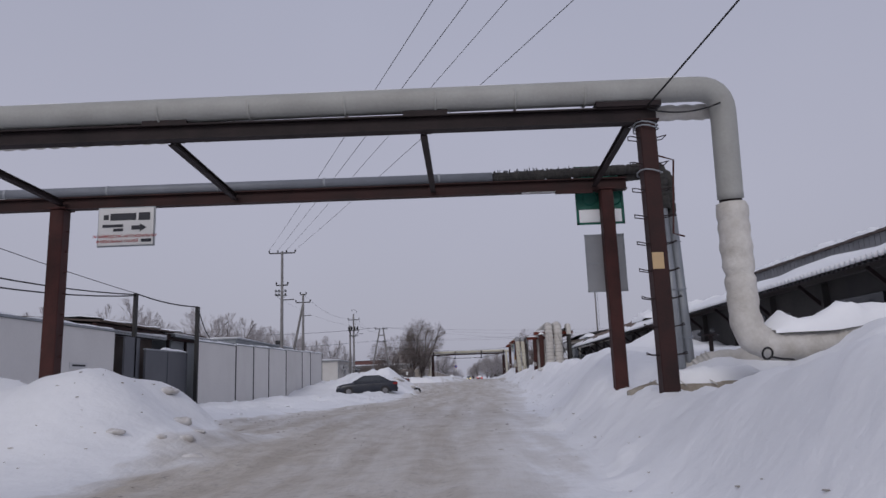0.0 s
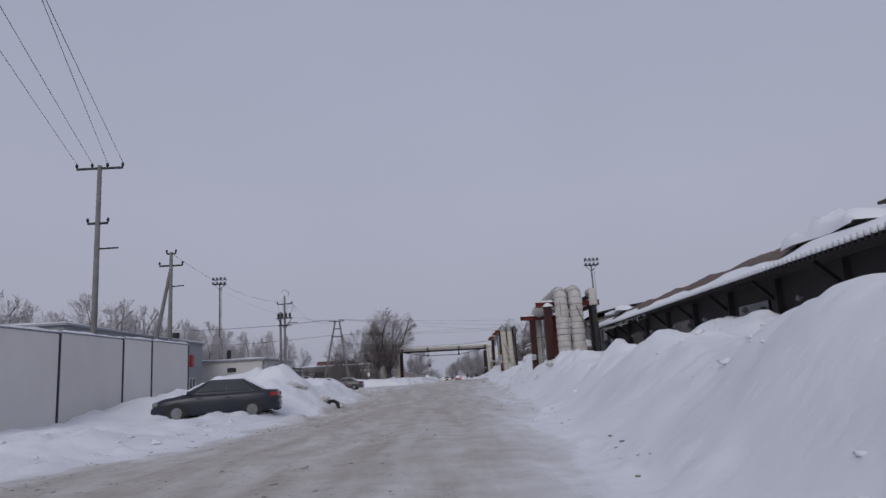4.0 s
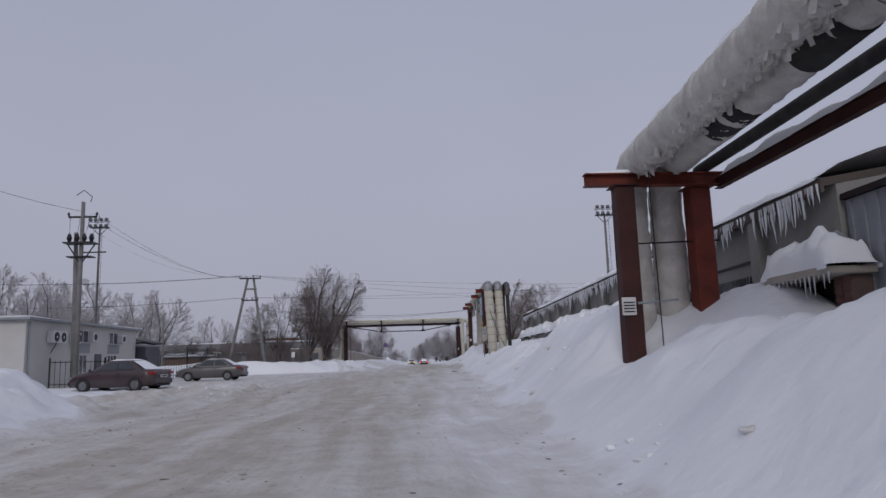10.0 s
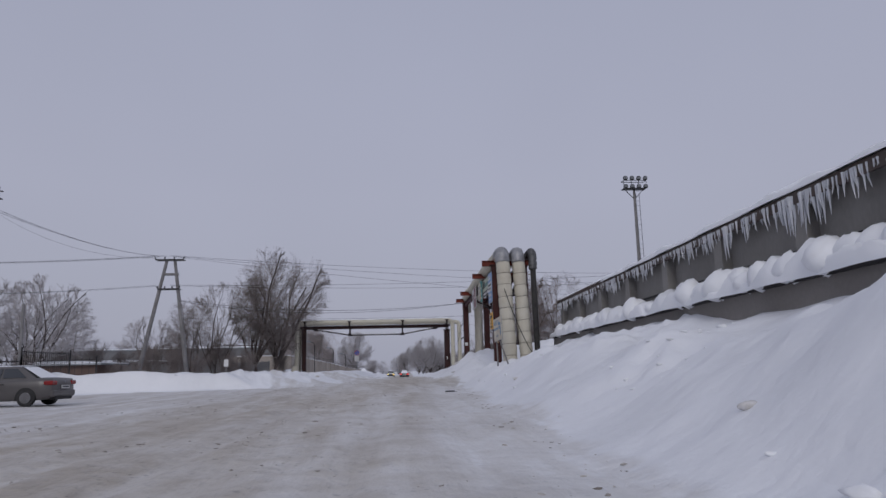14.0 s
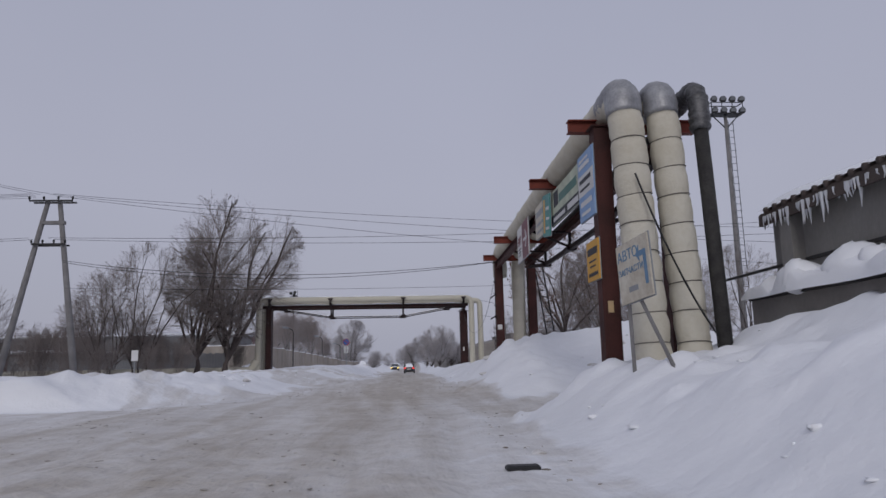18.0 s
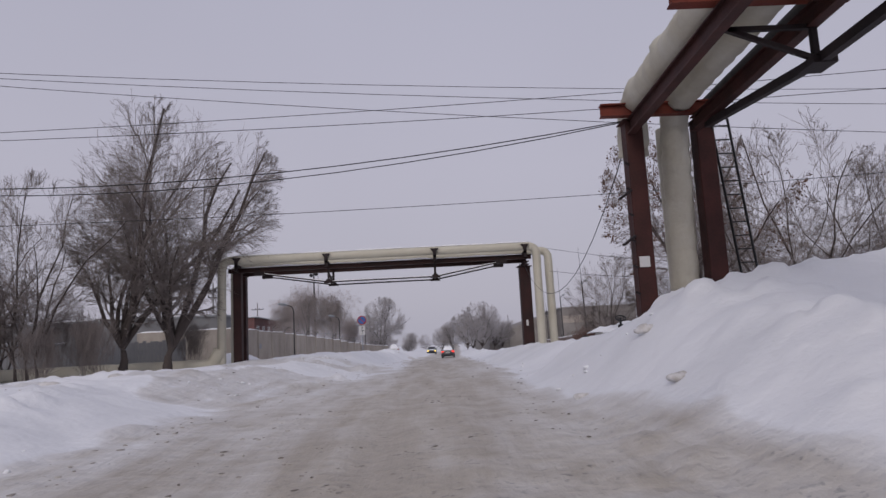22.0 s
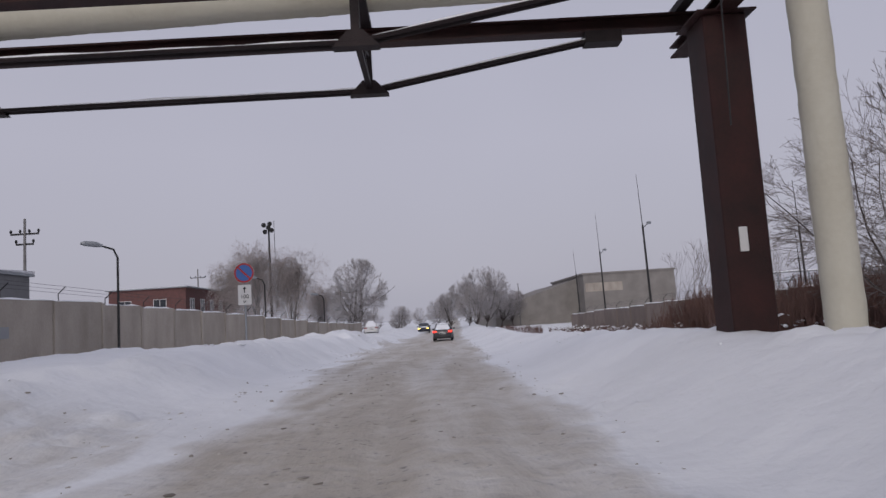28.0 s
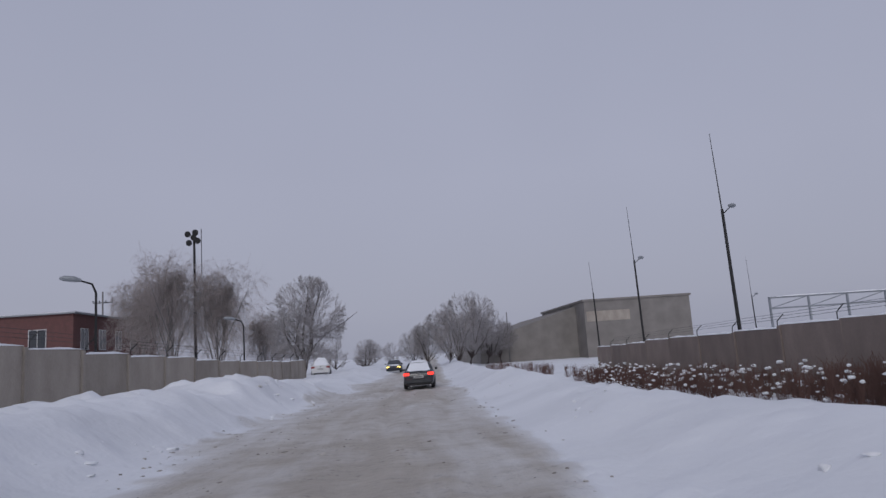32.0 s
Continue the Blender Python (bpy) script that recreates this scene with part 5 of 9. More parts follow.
for i in range(15):
    y = 17 + i * 3.7
    x = eave_x(y) + 0.85
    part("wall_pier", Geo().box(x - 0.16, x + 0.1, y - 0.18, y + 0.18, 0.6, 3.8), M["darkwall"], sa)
    part("roof_bracket", Geo().bar((x - 0.12, y, 3.2), (eave_x(y) + 0.1, y, 3.78), 0.08, 0.1), M["darksteel"], sa)
    if i % 2 == 0:
        part("window_opening", Geo().profile((x + 0.02, y + 0.7, 2.9), (x + 0.13, y + 3.0, 2.9), [(-0.02, -0.35), (0.02, -0.35), (0.02, 0.35), (-0.02, 0.35)]), M["glass"], sa, "dark window strip")
    part("wall_lamp", Geo().lump((x - 0.25, y + 1.8, 3.05), 0.09, i), M["lamp_lens"], sa)

up = thing("raised_roof_house", (29, 40, 5.5), "grey boarded lantern storey standing above the shed roof", "shed")
part("side_wall", Geo().box(23.95, 24.2, 22.0, 57.4, 5.0, 8.35), M["greywall"], up)
part("end_wall", Geo().box(24.2, 36.0, 57.15, 57.4, 5.0, 8.9), M["greywall"], up)
for i in range(70):
    y = 22.2 + i * 0.5
    part("cladding_board", Geo().box(23.91, 23.95, y, y + 0.44, 5.1, 8.4 + 0.1 * math.sin(i * 2.3)), M["greywall"], up)
g = Geo().prism([(23.7, 8.35), (36.2, 9.6), (36.2, 9.75), (23.7, 8.5)], Matrix.Translation((0, 21.9, 0)), 35.8)
part("roof", g, M["roofsheet"], up)
part("snow", snow_ridge(Geo(), [(24.2, 22.0, 8.5), (24.2, 57.4, 8.5)], 1.2, 0.35, seed=51, step=0.4), M["snow"], up, smooth=True)
part("drift", snow_ridge(Geo(), [(22.5, 50.0, 6.0), (22.8, 60.0, 5.9)], 4.5, 1.1, seed=52, step=0.5, n=11), M["snow"], up, smooth=True)

sb = shed_section("panel_shed", 74.9, 120.2, 4.76, "long grey concrete-panel shed hung with icicles", M["shedwall"], 2.0, 12.0, 0.28)
for i in range(12):
    y = 78.0 + i * 3.75
    x = eave_x(y) + 0.23
    part("wall_pier", Geo().box(x - 0.22, x + 0.1, y - 0.2, y + 0.2, 0.6, 4.56), M["shedwall"], sb)
    if i < 11:
        w = part("window_opening", Geo().profile((x + 0.03, y + 0.75, 2.85), (x + 0.16, y + 3.1, 2.85), [(-0.02, -0.42), (0.02, -0.42), (0.02, 0.42), (-0.02, 0.42)]), M["glass"], sb, "dark barred window strip")
        for k in range(16):
            yk = y + 0.8 + k * 0.148
            part("bar", Geo().tube([(x - 0.03 + 0.006 * k, yk, 2.42), (x - 0.03 + 0.006 * k, yk, 3.27)], 0.014, 4), M["plastic"], w)
    part("panel_joint", Geo().profile((x + 0.02, y + 0.2, 3.62), (x + 0.18, y + 3.5, 3.62), [(-0.02, -0.03), (0.02, -0.03), (0.02, 0.03), (-0.02, 0.03)]), M["darkwall"], sb)
part("eave_board", Geo().profile((eave_x(74.9), 74.9, 4.63), (eave_x(120.2), 120.2, 4.63), [(-0.03, -0.14), (0.04, -0.14), (0.04, 0.1), (-0.03, 0.1)]), M["roofsheet"], sb)

# brick porch with a snow-laden slab, and the sheet wall that joins the two sheds
lk = thing("sheet_screen", (13.4, 73.2, 0.5), "blue-grey sheet screen between the two sheds", "wall", kind="structure")
part("panel", Geo().box(13.45, 13.6, 71.6, 74.85, 0.2, 4.3, bevel=0.02), M["galv"], lk)
for i in range(9):
    part("rib", Geo().box(13.41, 13.45, 71.75 + i * 0.36, 71.83 + i * 0.36, 0.3, 4.25), M["galv"], lk)
part("top_rail", Geo().box(13.36, 13.64, 71.6, 74.85, 4.3, 4.42), M["darksteel"], lk)
part("pipe_bend", Geo().tube([(13.3, 74.6, 3.0), (13.2, 74.6, 3.5), (13.05, 74.6, 3.62), (12.9, 74.6, 3.5)], 0.06, 10), M["galv"], lk, smooth=True)
po = thing("brick_porch", (13.0, 75.1, 1.0), "small brick porch with a snow-laden concrete slab", "porch")
part("slab", Geo().box(12.45, 13.42, 74.1, 76.3, 2.80, 2.95, bevel=0.02), M["concrete"], po)
part("jamb", Geo().box(12.98, 13.4, 74.25, 74.75, 0.6, 2.8, bevel=0.01), M["brickdark"], po)
part("jamb", Geo().box(12.98, 13.4, 75.8, 76.2, 0.6, 2.8, bevel=0.01), M["brickdark"], po)
# black panel that paints the dim inside of the doorway
part("dark_opening", Geo().box(13.3, 13.4, 74.75, 75.8, 0.6, 2.8), M["plastic"], po)
for k in range(16):
    for j in range(2):
        part("brick", Geo().box(12.955, 12.985, 74.26 + j * 0.25, 74.49 + j * 0.25 - (k % 2) * 0.03, 1.55 + k * 0.077, 1.615 + k * 0.077), M["brick"], po)
part("snow", snow_ridge(Geo(), [(12.9, 74.0, 2.95), (12.95, 75.0, 2.97), (12.95, 76.4, 2.95)], 1.1, 0.62, seed=61, step=0.12, n=13), M["snow"], po, "thick cap of snow", smooth=True)
rs = random.Random(71)
for k in range(14):
    y = 74.1 + k * 0.15
    z = rs.uniform(0.12, 0.42)
    part("icicle", Geo().tube([(12.47, y, 2.84), (12.47, y + 0.01, 2.84 - z)], [0.022, 0.003], 5), M["ice"], po)
part("roof_edge_snow", snow_ridge(Geo(), [(eave_x(75.0) + 0.1, 75.0, 4.77), (eave_x(111.5) + 0.1, 111.5, 4.77)], 0.42, 0.2, seed=57, step=0.2, n=9), M["snow"], sb, smooth=True)
for i in range(26):
    y = 110.6 + i * 0.37
    part("roof_rib", Geo().tube([(eave_x(y) - 0.06, y, 4.78), (eave_x(y) + 0.7, y, 4.9)], 0.07, 7), M["roofsheet"], sb, smooth=True)


def icicles(name, y0, y1, ez, n, longest, seed, parent):
    g, rs = Geo(), random.Random(seed)
    for i in range(n):
        y = rs.uniform(y0, y1)
        L = longest * (0.15 + 0.85 * rs.random() ** 2.2) * (0.55 + 0.45 * math.sin(y * 0.8 + seed) ** 2)
        x = eave_x(y) - 0.03 + rs.uniform(-0.03, 0.05)
        r = 0.018 + 0.032 * L / longest
        g.tube([(x, y, ez + 0.04), (x + rs.uniform(-.01, .01), y + rs.uniform(-.02, .02), ez - L * 0.5), (x + rs.uniform(-.03, .03), y + rs.uniform(-.04, .04), ez - L)], [r, r * 0.6, 0.004], 6)
    ob = part(name, g, M["ice"], parent, "row of grey icicles")
    ob["kind"] = "stuff"
    return ob


icicles("icicle_fringe", 75.0, 100.0, 4.63, 590, 0.85, 3, sb)
icicles("icicle_fringe", 100.0, 120.0, 4.63, 360, 0.6, 5, sb)
icicles("icicle_fringe", 58.0, 71.0, 3.9, 70, 0.45, 7, sa)

# low brick loading wall in front of the shed
lw = thing("loading_wall", (13.2, 100, 0.5), "low grey brick wall along the shed buried in snow", "wall")
for (ya, yb, zt) in ((86.0, 120.4, 2.92),):
    xa, xb = eave_x(ya) - 0.25, eave_x(yb) - 0.25
    part("wall", Geo().profile((xa, ya, 0), (xb, yb, 0), [(0, -0.4), (0.4, -0.4), (0.4, zt), (0, zt)]), M["greybrick"], lw)
    part("coping", Geo().profile((xa - 0.05, ya, zt + 0.04), (xb - 0.05, yb, zt + 0.04), [(-0.02, -0.05), (0.5, -0.05), (0.5, 0.05), (-0.02, 0.05)]), M["darkwall"], lw)
    part("snow", snow_ridge(Geo(), [(xa + 0.2, ya, zt + 0.06), (xb + 0.2, yb, zt + 0.06)], 1.05, 0.5, seed=61 + int(ya), step=0.2, n=13), M["snow"], lw, smooth=True)
    rs = random.Random(44)
    y = ya + 0.4
    while y < yb - 0.3:
        r = rs.uniform(0.2, 0.42)
        part("snow_lump", Geo().lump((eave_x(y) - 0.05 + rs.uniform(-0.2, 0.15), y, zt + 0.1 + r * 0.55), r, int(y * 31), 8, (1.0, 1.15, 0.95), 0.16), M["snow"], lw, smooth=True)
        y += r * rs.uniform(1.1, 2.2)

# ---- pipe trestle beside the shed ----
def cross_head(parent, x0, x1, y, z, mat, h=0.28, snow_to=0.5, seed=1):
    part("cross_beam", Geo().ibeam((x0, y, z - h / 2), (x1, y, z - h / 2), 0.26, h, 0.03), mat, parent, "red painted steel cross-beam")
    part("snow", snow_ridge(Geo(), [(x0, y, z), (x0 + (x1 - x0) * snow_to, y, z)], 0.26, 0.12, seed=seed), M["snow"], parent, smooth=True)


ta = thing("pipe_trestle", (10.4, 71.5, 1.4), "maroon steel trestle carrying two thick lagged pipes along the road", "pipe trestle", "pipe trestles")
cross_head(ta, 8.43, 12.15, 66.2, 5.38, M["redbeam"], seed=81, snow_to=0.35)
steel_post(ta, 9.1, 66.2, 5.08, 0.42, M["rust"])
steel_post(ta, 11.75, 66.4, 5.08, 0.36, M["darksteel"])
cross_head(ta, 8.95, 12.3, 77.0, 5.46, M["redbeam"], seed=82, snow_to=0.4)
steel_post(ta, 9.82, 77.05, 5.16, 0.41, M["rust"])
steel_post(ta, 11.62, 77.3, 5.16, 0.46, M["redbeam"])
part("girder", Geo().ibeam((11.9, 65.9, 5.12), (12.0, 77.0, 5.2), 0.16, 0.24, 0.02), M["rust"], ta)
part("snow", snow_ridge(Geo(), [(11.9, 66.3, 5.25), (12.0, 76.7, 5.33)], 0.2, 0.2, seed=83), M["snow"], ta, smooth=True)
part("snow", Geo().prism([(-0.32, 0), (0.32, 0), (0.12, 0.17), (0.0, 0.24), (-0.1, 0.2)], Matrix.Translation((9.1, 65.9, 5.11)), 0.3), M["snow"], ta)
part("notice", Geo().box(9.55, 9.85, 76.79, 76.815, 2.3, 2.68), M["signwhite"], ta, "white paper notice with printed lines")
for i in range(4):
    part("printed_bar", Geo().box(9.58, 9.82, 76.782, 76.79, 2.36 + i * 0.065, 2.39 + i * 0.065), M["ink"], ta)
part("stay_rod", Geo().tube([(9.9, 76.8, 2.55), (10.75, 76.7, 2.6)], 0.03, 6), M["galv"], ta)
part("tie_wire", Geo().tube([(9.9, 77.2, 3.9), (12.0, 77.2, 3.95)], 0.018, 5), M["darksteel"], ta)


def riser_pipe(name, x, ya, yb, zr, za, zb, r, mat, seed, label, ragged=0.02, band=0.34, bend=0.85):
    ob = thing(name, (x, ya, za), label, "pipe", "heating pipes")
    part("riser_and_run", lagged(Geo(), [(x + 0.02, ya - 0.15, za - 1.0), (x, ya, zr), (x + 0.55, yb, zr - 0.1), (x + 0.6, yb + 0.1, zb - 1.0)], r, bend, band, 0.06, 0.07, 30, seed, ragged), mat, ob, smooth=True)
    return ob


pa = riser_pipe("lagged_pipe", 9.74, 65.3, 77.9, 5.88, 2.0, 1.6, 0.36, M["lag"], 91, "thick cloth-lagged heating pipe rising from snow onto a trestle", 0.02)
lag_bands(pa, [(9.76, 65.15, 1.0), (9.74, 65.3, 5.88), (10.29, 77.9, 5.78)], 0.36, 0.85, 0.34, M["seam"], 0.6, 9.0, seed=3, cloth=91, ragged=0.02)
part("seam_strip", Geo().tube([(9.60, 64.90, 5.3), (9.62, 64.87, 4.4)], 0.022, 5), M["foil"], pa)
pb = riser_pipe("lagged_pipe", 10.56, 65.3, 77.9, 5.9, 2.0, 1.6, 0.37, M["lag"], 92, "thick cloth-lagged heating pipe with torn dark patches", 0.03)
lag_bands(pb, [(10.58, 65.15, 1.0), (10.56, 65.3, 5.9), (11.11, 77.9, 5.8)], 0.37, 0.85, 0.34, M["seam"], 0.6, 9.0, seed=4, cloth=92, ragged=0.03)
for y0, y1 in ((70.2, 71.4), (73.2, 74.6)):
    part("bare_patch", Geo().tube([(10.56 + 0.55 * (y0 - 65.3) / 12.6, y0, 5.83), (10.56 + 0.55 * (y1 - 65.3) / 12.6, y1, 5.82)], 0.385, 22), M["tarlag"], pb, "dark bare patch where lagging is gone", smooth=True)
for i, (px, seed) in enumerate(((9.74, 4), (10.56, 5))):
    part("torn_foot", lagged(Geo(), [(px + 0.02, 65.14, 1.2), (px + 0.02, 65.18, 2.35)], 0.41, 0.3, 0.3, 0.12, 0.07, 26, seed, 0.07), M["lag"], (pa, pb)[i], "torn loose lagging", smooth=True)
    part("snow", snow_ridge(Geo(), [(px + 0.1, 66.8, 6.21), (px + 0.5, 77.3, 6.13)], 0.42, 0.16, seed=95 + i), M["snow"], (pa, pb)[i], smooth=True)
rs = random.Random(12)
g = Geo()
part("loose_wrap", lagged(Geo(), [(9.815, 67.0, 5.865), (10.27, 77.4, 5.785)], 0.355, 0.3, 0.42, 0.10, 0.07, 28, 21, 0.055), M["lag"], pa, "loose crumpled lagging", smooth=True)
for i in range(420):
    s = rs.random()
    y = 67.0 + s * 10.3
    x = 9.74 + 0.55 * (y - 65.3) / 12.6
    a = rs.uniform(-2.4, -0.2)
    c = Vector((x + 0.37 * math.cos(a), y, 5.84 + 0.37 * math.sin(a)))
    d = Vector((math.cos(a) * 0.05, rs.uniform(-0.06, 0.06), math.sin(a) * 0.05 - rs.random() ** 3 * 0.16))
    w_ = rs.uniform(0.03, 0.11)
    g.add([c + Vector((0, -w_, 0.03)), c + Vector((0, w_, 0.02)), c + d + Vector((0.01, w_ * 0.8, rs.uniform(-.03, .03))), c + d * 1.2 + Vector((0.02, -w_ * 0.5, 0))], [(0, 1, 2, 3)])
fr = part("frayed_cloth", g, M["lag"], pa, "frayed hanging lagging")
fr["kind"] = "stuff"
pc = thing("black_pipe", (11.6, 65.4, 1.6), "slim black riser pipe with a dull metal elbow", "pipe", "heating pipes")
part("riser", Geo().tube([(11.68, 65.1, 0.8), (11.6, 65.3, 5.1)], 0.15, 14), M["tarlag"], pc, smooth=True)
part("elbow", lagged(Geo(), [(11.6, 65.3, 5.0), (11.6, 65.35, 5.85), (11.62, 66.4, 5.8)], 0.23, 0.5, 0.25, 0.08, 0.05, 20, 9, 0.01), M["lag"], pc, "cloth-wrapped elbow", smooth=True)
part("run", Geo().tube([(11.62, 66.4, 5.62), (11.75, 77.4, 5.6)], 0.13, 12), M["tarlag"], pc, smooth=True)
cable("guy_cable", (10.5, 64.9, 5.0), (11.35, 64.0, 2.3), 0.05, 0.02, "black cable hanging down beside pipes", "guy cables")
cable("guy_cable", (10.3, 76.7, 6.2), (10.35, 76.7, 1.6), 0.0, 0.014, "black cable hanging down beside pipes", "guy cables")

# ---- second trestle with truss girders and signboards ----
tb = thing("truss_trestle", (12.9, 131, 1.6), "maroon steel truss trestle carrying pipes, hung with signboards", "pipe trestle", "pipe trestles")
for y, x0, x1 in ((121.3, 11.28, 14.3), (126.6, 11.42, 14.2), (136.5, 11.75, 14.7), (142.0, 11.98, 14.9)):
    part("cross_beam", Geo().ibeam((x0, y, 7.1), (x1, y, 7.1), 0.24, 0.30, 0.03), M["redbeam"], tb, "red painted steel cross-beam")
steel_post(tb, 11.93, 121.0, 6.95, 0.38, M["rust"])
steel_post(tb, 13.6, 121.4, 6.95, 0.36, M["rust"])
steel_post(tb, 12.82, 142.4, 6.9, 0.42, M["rust"])
steel_post(tb, 14.62, 142.6, 6.9, 0.44, M["rust"])
for xa, xb in ((12.15, 12.75),):
    part("girder", Geo().ibeam((xa, 120.8, 6.75), (xb, 142.2, 6.75), 0.2, 0.36, 0.03), M["rust"], tb)
part("girder", Geo().ibeam((13.55, 120.8, 6.75), (14.3, 142.2, 6.75), 0.2, 0.34, 0.03), M["rust"], tb)
lows = [(13.78, 126.3, 5.9), (14.0, 131.9, 5.96), (14.12, 136.7, 6.0)]
for a, b in zip([(13.6, 121.6, 6.6)] + lows, lows + [(14.35, 141.6, 6.55)]):
    part("tension_chord", Geo().bar(a, b, 0.14, 0.16), M["darksteel"], tb)
for x, y, z in lows:
    part("strut", Geo().bar((x, y, z), (x, y, 6.6), 0.10, 0.10, up=(0, 1, 0)), M["darksteel"], tb)
    part("strut", Geo().bar((x, y, z + 0.05), (x - 1.45, y, 6.62), 0.08, 0.08), M["darksteel"], tb)
    part("strut", Geo().bar((x - 0.05, y, 6.6), (x - 1.4, y, 6.6), 0.08, 0.08), M["darksteel"], tb)
    part("gusset", Geo().box(x - 0.2, x + 0.2, y - 0.25, y + 0.25, z - 0.1, z + 0.02), M["darksteel"], tb)
for i in range(7):
    z = 2.1 + i * 0.62
    part("step_iron", Geo().bar((12.62, 142.2, z), (12.5, 142.15, z + 0.05), 0.04), M["darksteel"], tb)
for z in (4.1, 5.2):
    part("arm", Geo().bar((12.62, 142.2, z), (12.3, 142.1, z - 0.22), 0.09, 0.05), M["darksteel"], tb)
part("notice", Geo().box(12.66, 12.9, 142.165, 142.19, 3.35, 3.6), M["signwhite"], tb, "white paper notice")
part("notice", Geo().box(11.84, 11.96, 120.795, 120.81, 2.75, 3.0), M["tan"], tb, "torn tan notice")
pd = thing("lagged_pipe", (12.35, 120.2, 1.8), "yellowed cloth-lagged riser pipe running along the trestle", "pipe", "heating pipes")
part("riser_and_run", lagged(Geo(), [(12.4, 119.7, 0.8), (12.22, 120.15, 7.45), (12.3, 126, 7.42), (12.95, 142.6, 7.38), (13.0, 143.0, 6.2)], 0.36, 0.8, 0.62, 0.09, 0.07, 30, 101, 0.012), M["beige"], pd, smooth=True)
lag_bands(pd, [(12.4, 119.7, 0.8), (12.22, 120.15, 7.45), (12.3, 126, 7.42)], 0.36, 0.8, 0.62, M["seam"], 0.8, 6.0, puff=0.09, seed=5, cloth=101, ragged=0.012)
pe = thing("lagged_pipe", (13.25, 120.3, 1.8), "yellowed cloth-lagged riser pipe with stains", "pipe", "heating pipes")
part("riser_and_run", lagged(Geo(), [(13.28, 119.7, 0.8), (13.06, 120.2, 7.5), (13.2, 126, 7.45), (13.95, 142.6, 7.38), (13.95, 143.0, 1.5)], 0.33, 0.8, 0.62, 0.09, 0.07, 30, 102, 0.012), M["beige"], pe, smooth=True)
lag_bands(pe, [(13.28, 119.7, 0.8), (13.06, 120.2, 7.5), (13.2, 126, 7.45)], 0.33, 0.8, 0.62, M["seam"], 0.8, 6.0, puff=0.09, seed=6, cloth=102, ragged=0.012)
for x, ob in ((12.22, pd), (13.06, pe)):
    part("elbow_sleeve", lagged(Geo(), [(x, 120.12, 6.95), (x, 120.2, 7.5), (x + 0.01, 121.1, 7.46)], 0.375 if x < 13 else 0.345, 0.75, 0.5, 0.03, 0.07, 24, 3, 0.01), M["foil"], ob, "dull metal elbow sleeve", smooth=True)
for y in (128.0, 133.0, 139.6, 141.6):
    x = 12.4 + (y - 126) * 0.036
    part("torn_wrap", Geo().lump((x, y, 7.45), 0.42, int(y), 8, (1, 1.3, 1), 0.16), M["cream"], pd, "torn yellow wrapping", smooth=True)
part("grey_riser", Geo().tube([(13.05, 142.95, 1.6), (13.0, 143.0, 6.6)], 0.14, 14), M["lag"], pd, smooth=True)
part("thick_riser", lagged(Geo(), [(13.98, 143.1, 1.2), (13.95, 143.05, 6.9)], 0.31, 0.5, 0.9, 0.03, 0.12, 22, 107, 0.01), M["cream"], pe, "thick cream riser", smooth=True)
pf = thing("black_pipe", (13.9, 119.6, 1.6), "slim black riser pipe with a torn metal elbow", "pipe", "heating pipes")
part("riser", Geo().tube([(13.76, 119.45, 0.9), (13.8, 119.9, 6.7)], 0.15, 14), M["tarlag"], pf, smooth=True)
part("elbow", lagged(Geo(), [(13.8, 119.9, 6.55), (13.8, 119.95, 7.55), (13.85, 121.6, 7.5)], 0.21, 0.45, 0.16, 0.12, 0.05, 16, 8, 0.06), M["darkfoil"], pf, "torn dark metal elbow", smooth=True)
part("run", Geo().tube([(13.9, 121.6, 7.4), (14.7, 142.5, 7.3)], 0.14, 12), M["tarlag"], pf, smooth=True)
cable("guy_cable", (12.15, 119.5, 5.5), (13.35, 119.0, 2.2), 0.25, 0.02, "black cable looping down beside pipes", "guy cables")
cable("slung_cable", (12.75, 142.0, 6.9), (13.3, 166.6, 6.3), 2.9, 0.013, "black cable slung low between two pipe supports", "guy cables")
ld = thing("ladder", (14.9, 142.9, 3.0), "dark steel ladder leaning against a trestle post", "ladder")
for dx in (0, 0.42):
    part("rail", Geo().bar((14.75 + dx, 142.35, 6.9), (15.55 + dx, 143.2, 2.6), 0.05, 0.05), M["plastic"], ld)
for i in range(13):
    t = i / 13
    a = Vector((14.75, 142.35, 6.9)).lerp(Vector((15.55, 143.2, 2.6)), t + 0.04)
    part("rung", Geo().bar(a, a + Vector((0.42, 0, 0)), 0.03, 0.03), M["plastic"], ld)

# signboards on the second trestle: they stand along the road, facing it
def road_board(name, xa, ya, xb, yb, z0, z1, mat, label, tilt=0.0):
    """A flat board from (xa, ya) to (xb, yb); returns the thing and a map from its face to the world."""
    a, b = Vector((xa, ya, 0)), Vector((xb, yb, 0))
    ex = (b - a).normalized()
    ny = Vector((ex.y, -ex.x, 0))
    ob = thing(name, (xa, ya, z0), label, "sign", "roadside signs")
    W, H = (b - a).length, z1 - z0
    m = Matrix(((ex.x, -ny.x, 0, xa), (ex.y, -ny.y, 0, ya), (0, 0, 1, z0), (0, 0, 0, 1)))
    m = m @ pose(0, 0, 0, 0, tilt, 0)
    part("panel", Geo().box(0, W, 0, 0.03, 0, H, m), mat, ob)
    part("rim", Geo().box(-0.02, W + 0.02, 0.03, 0.05, -0.02, H + 0.02, m), M["galv"], ob)
    return ob, m, W, H


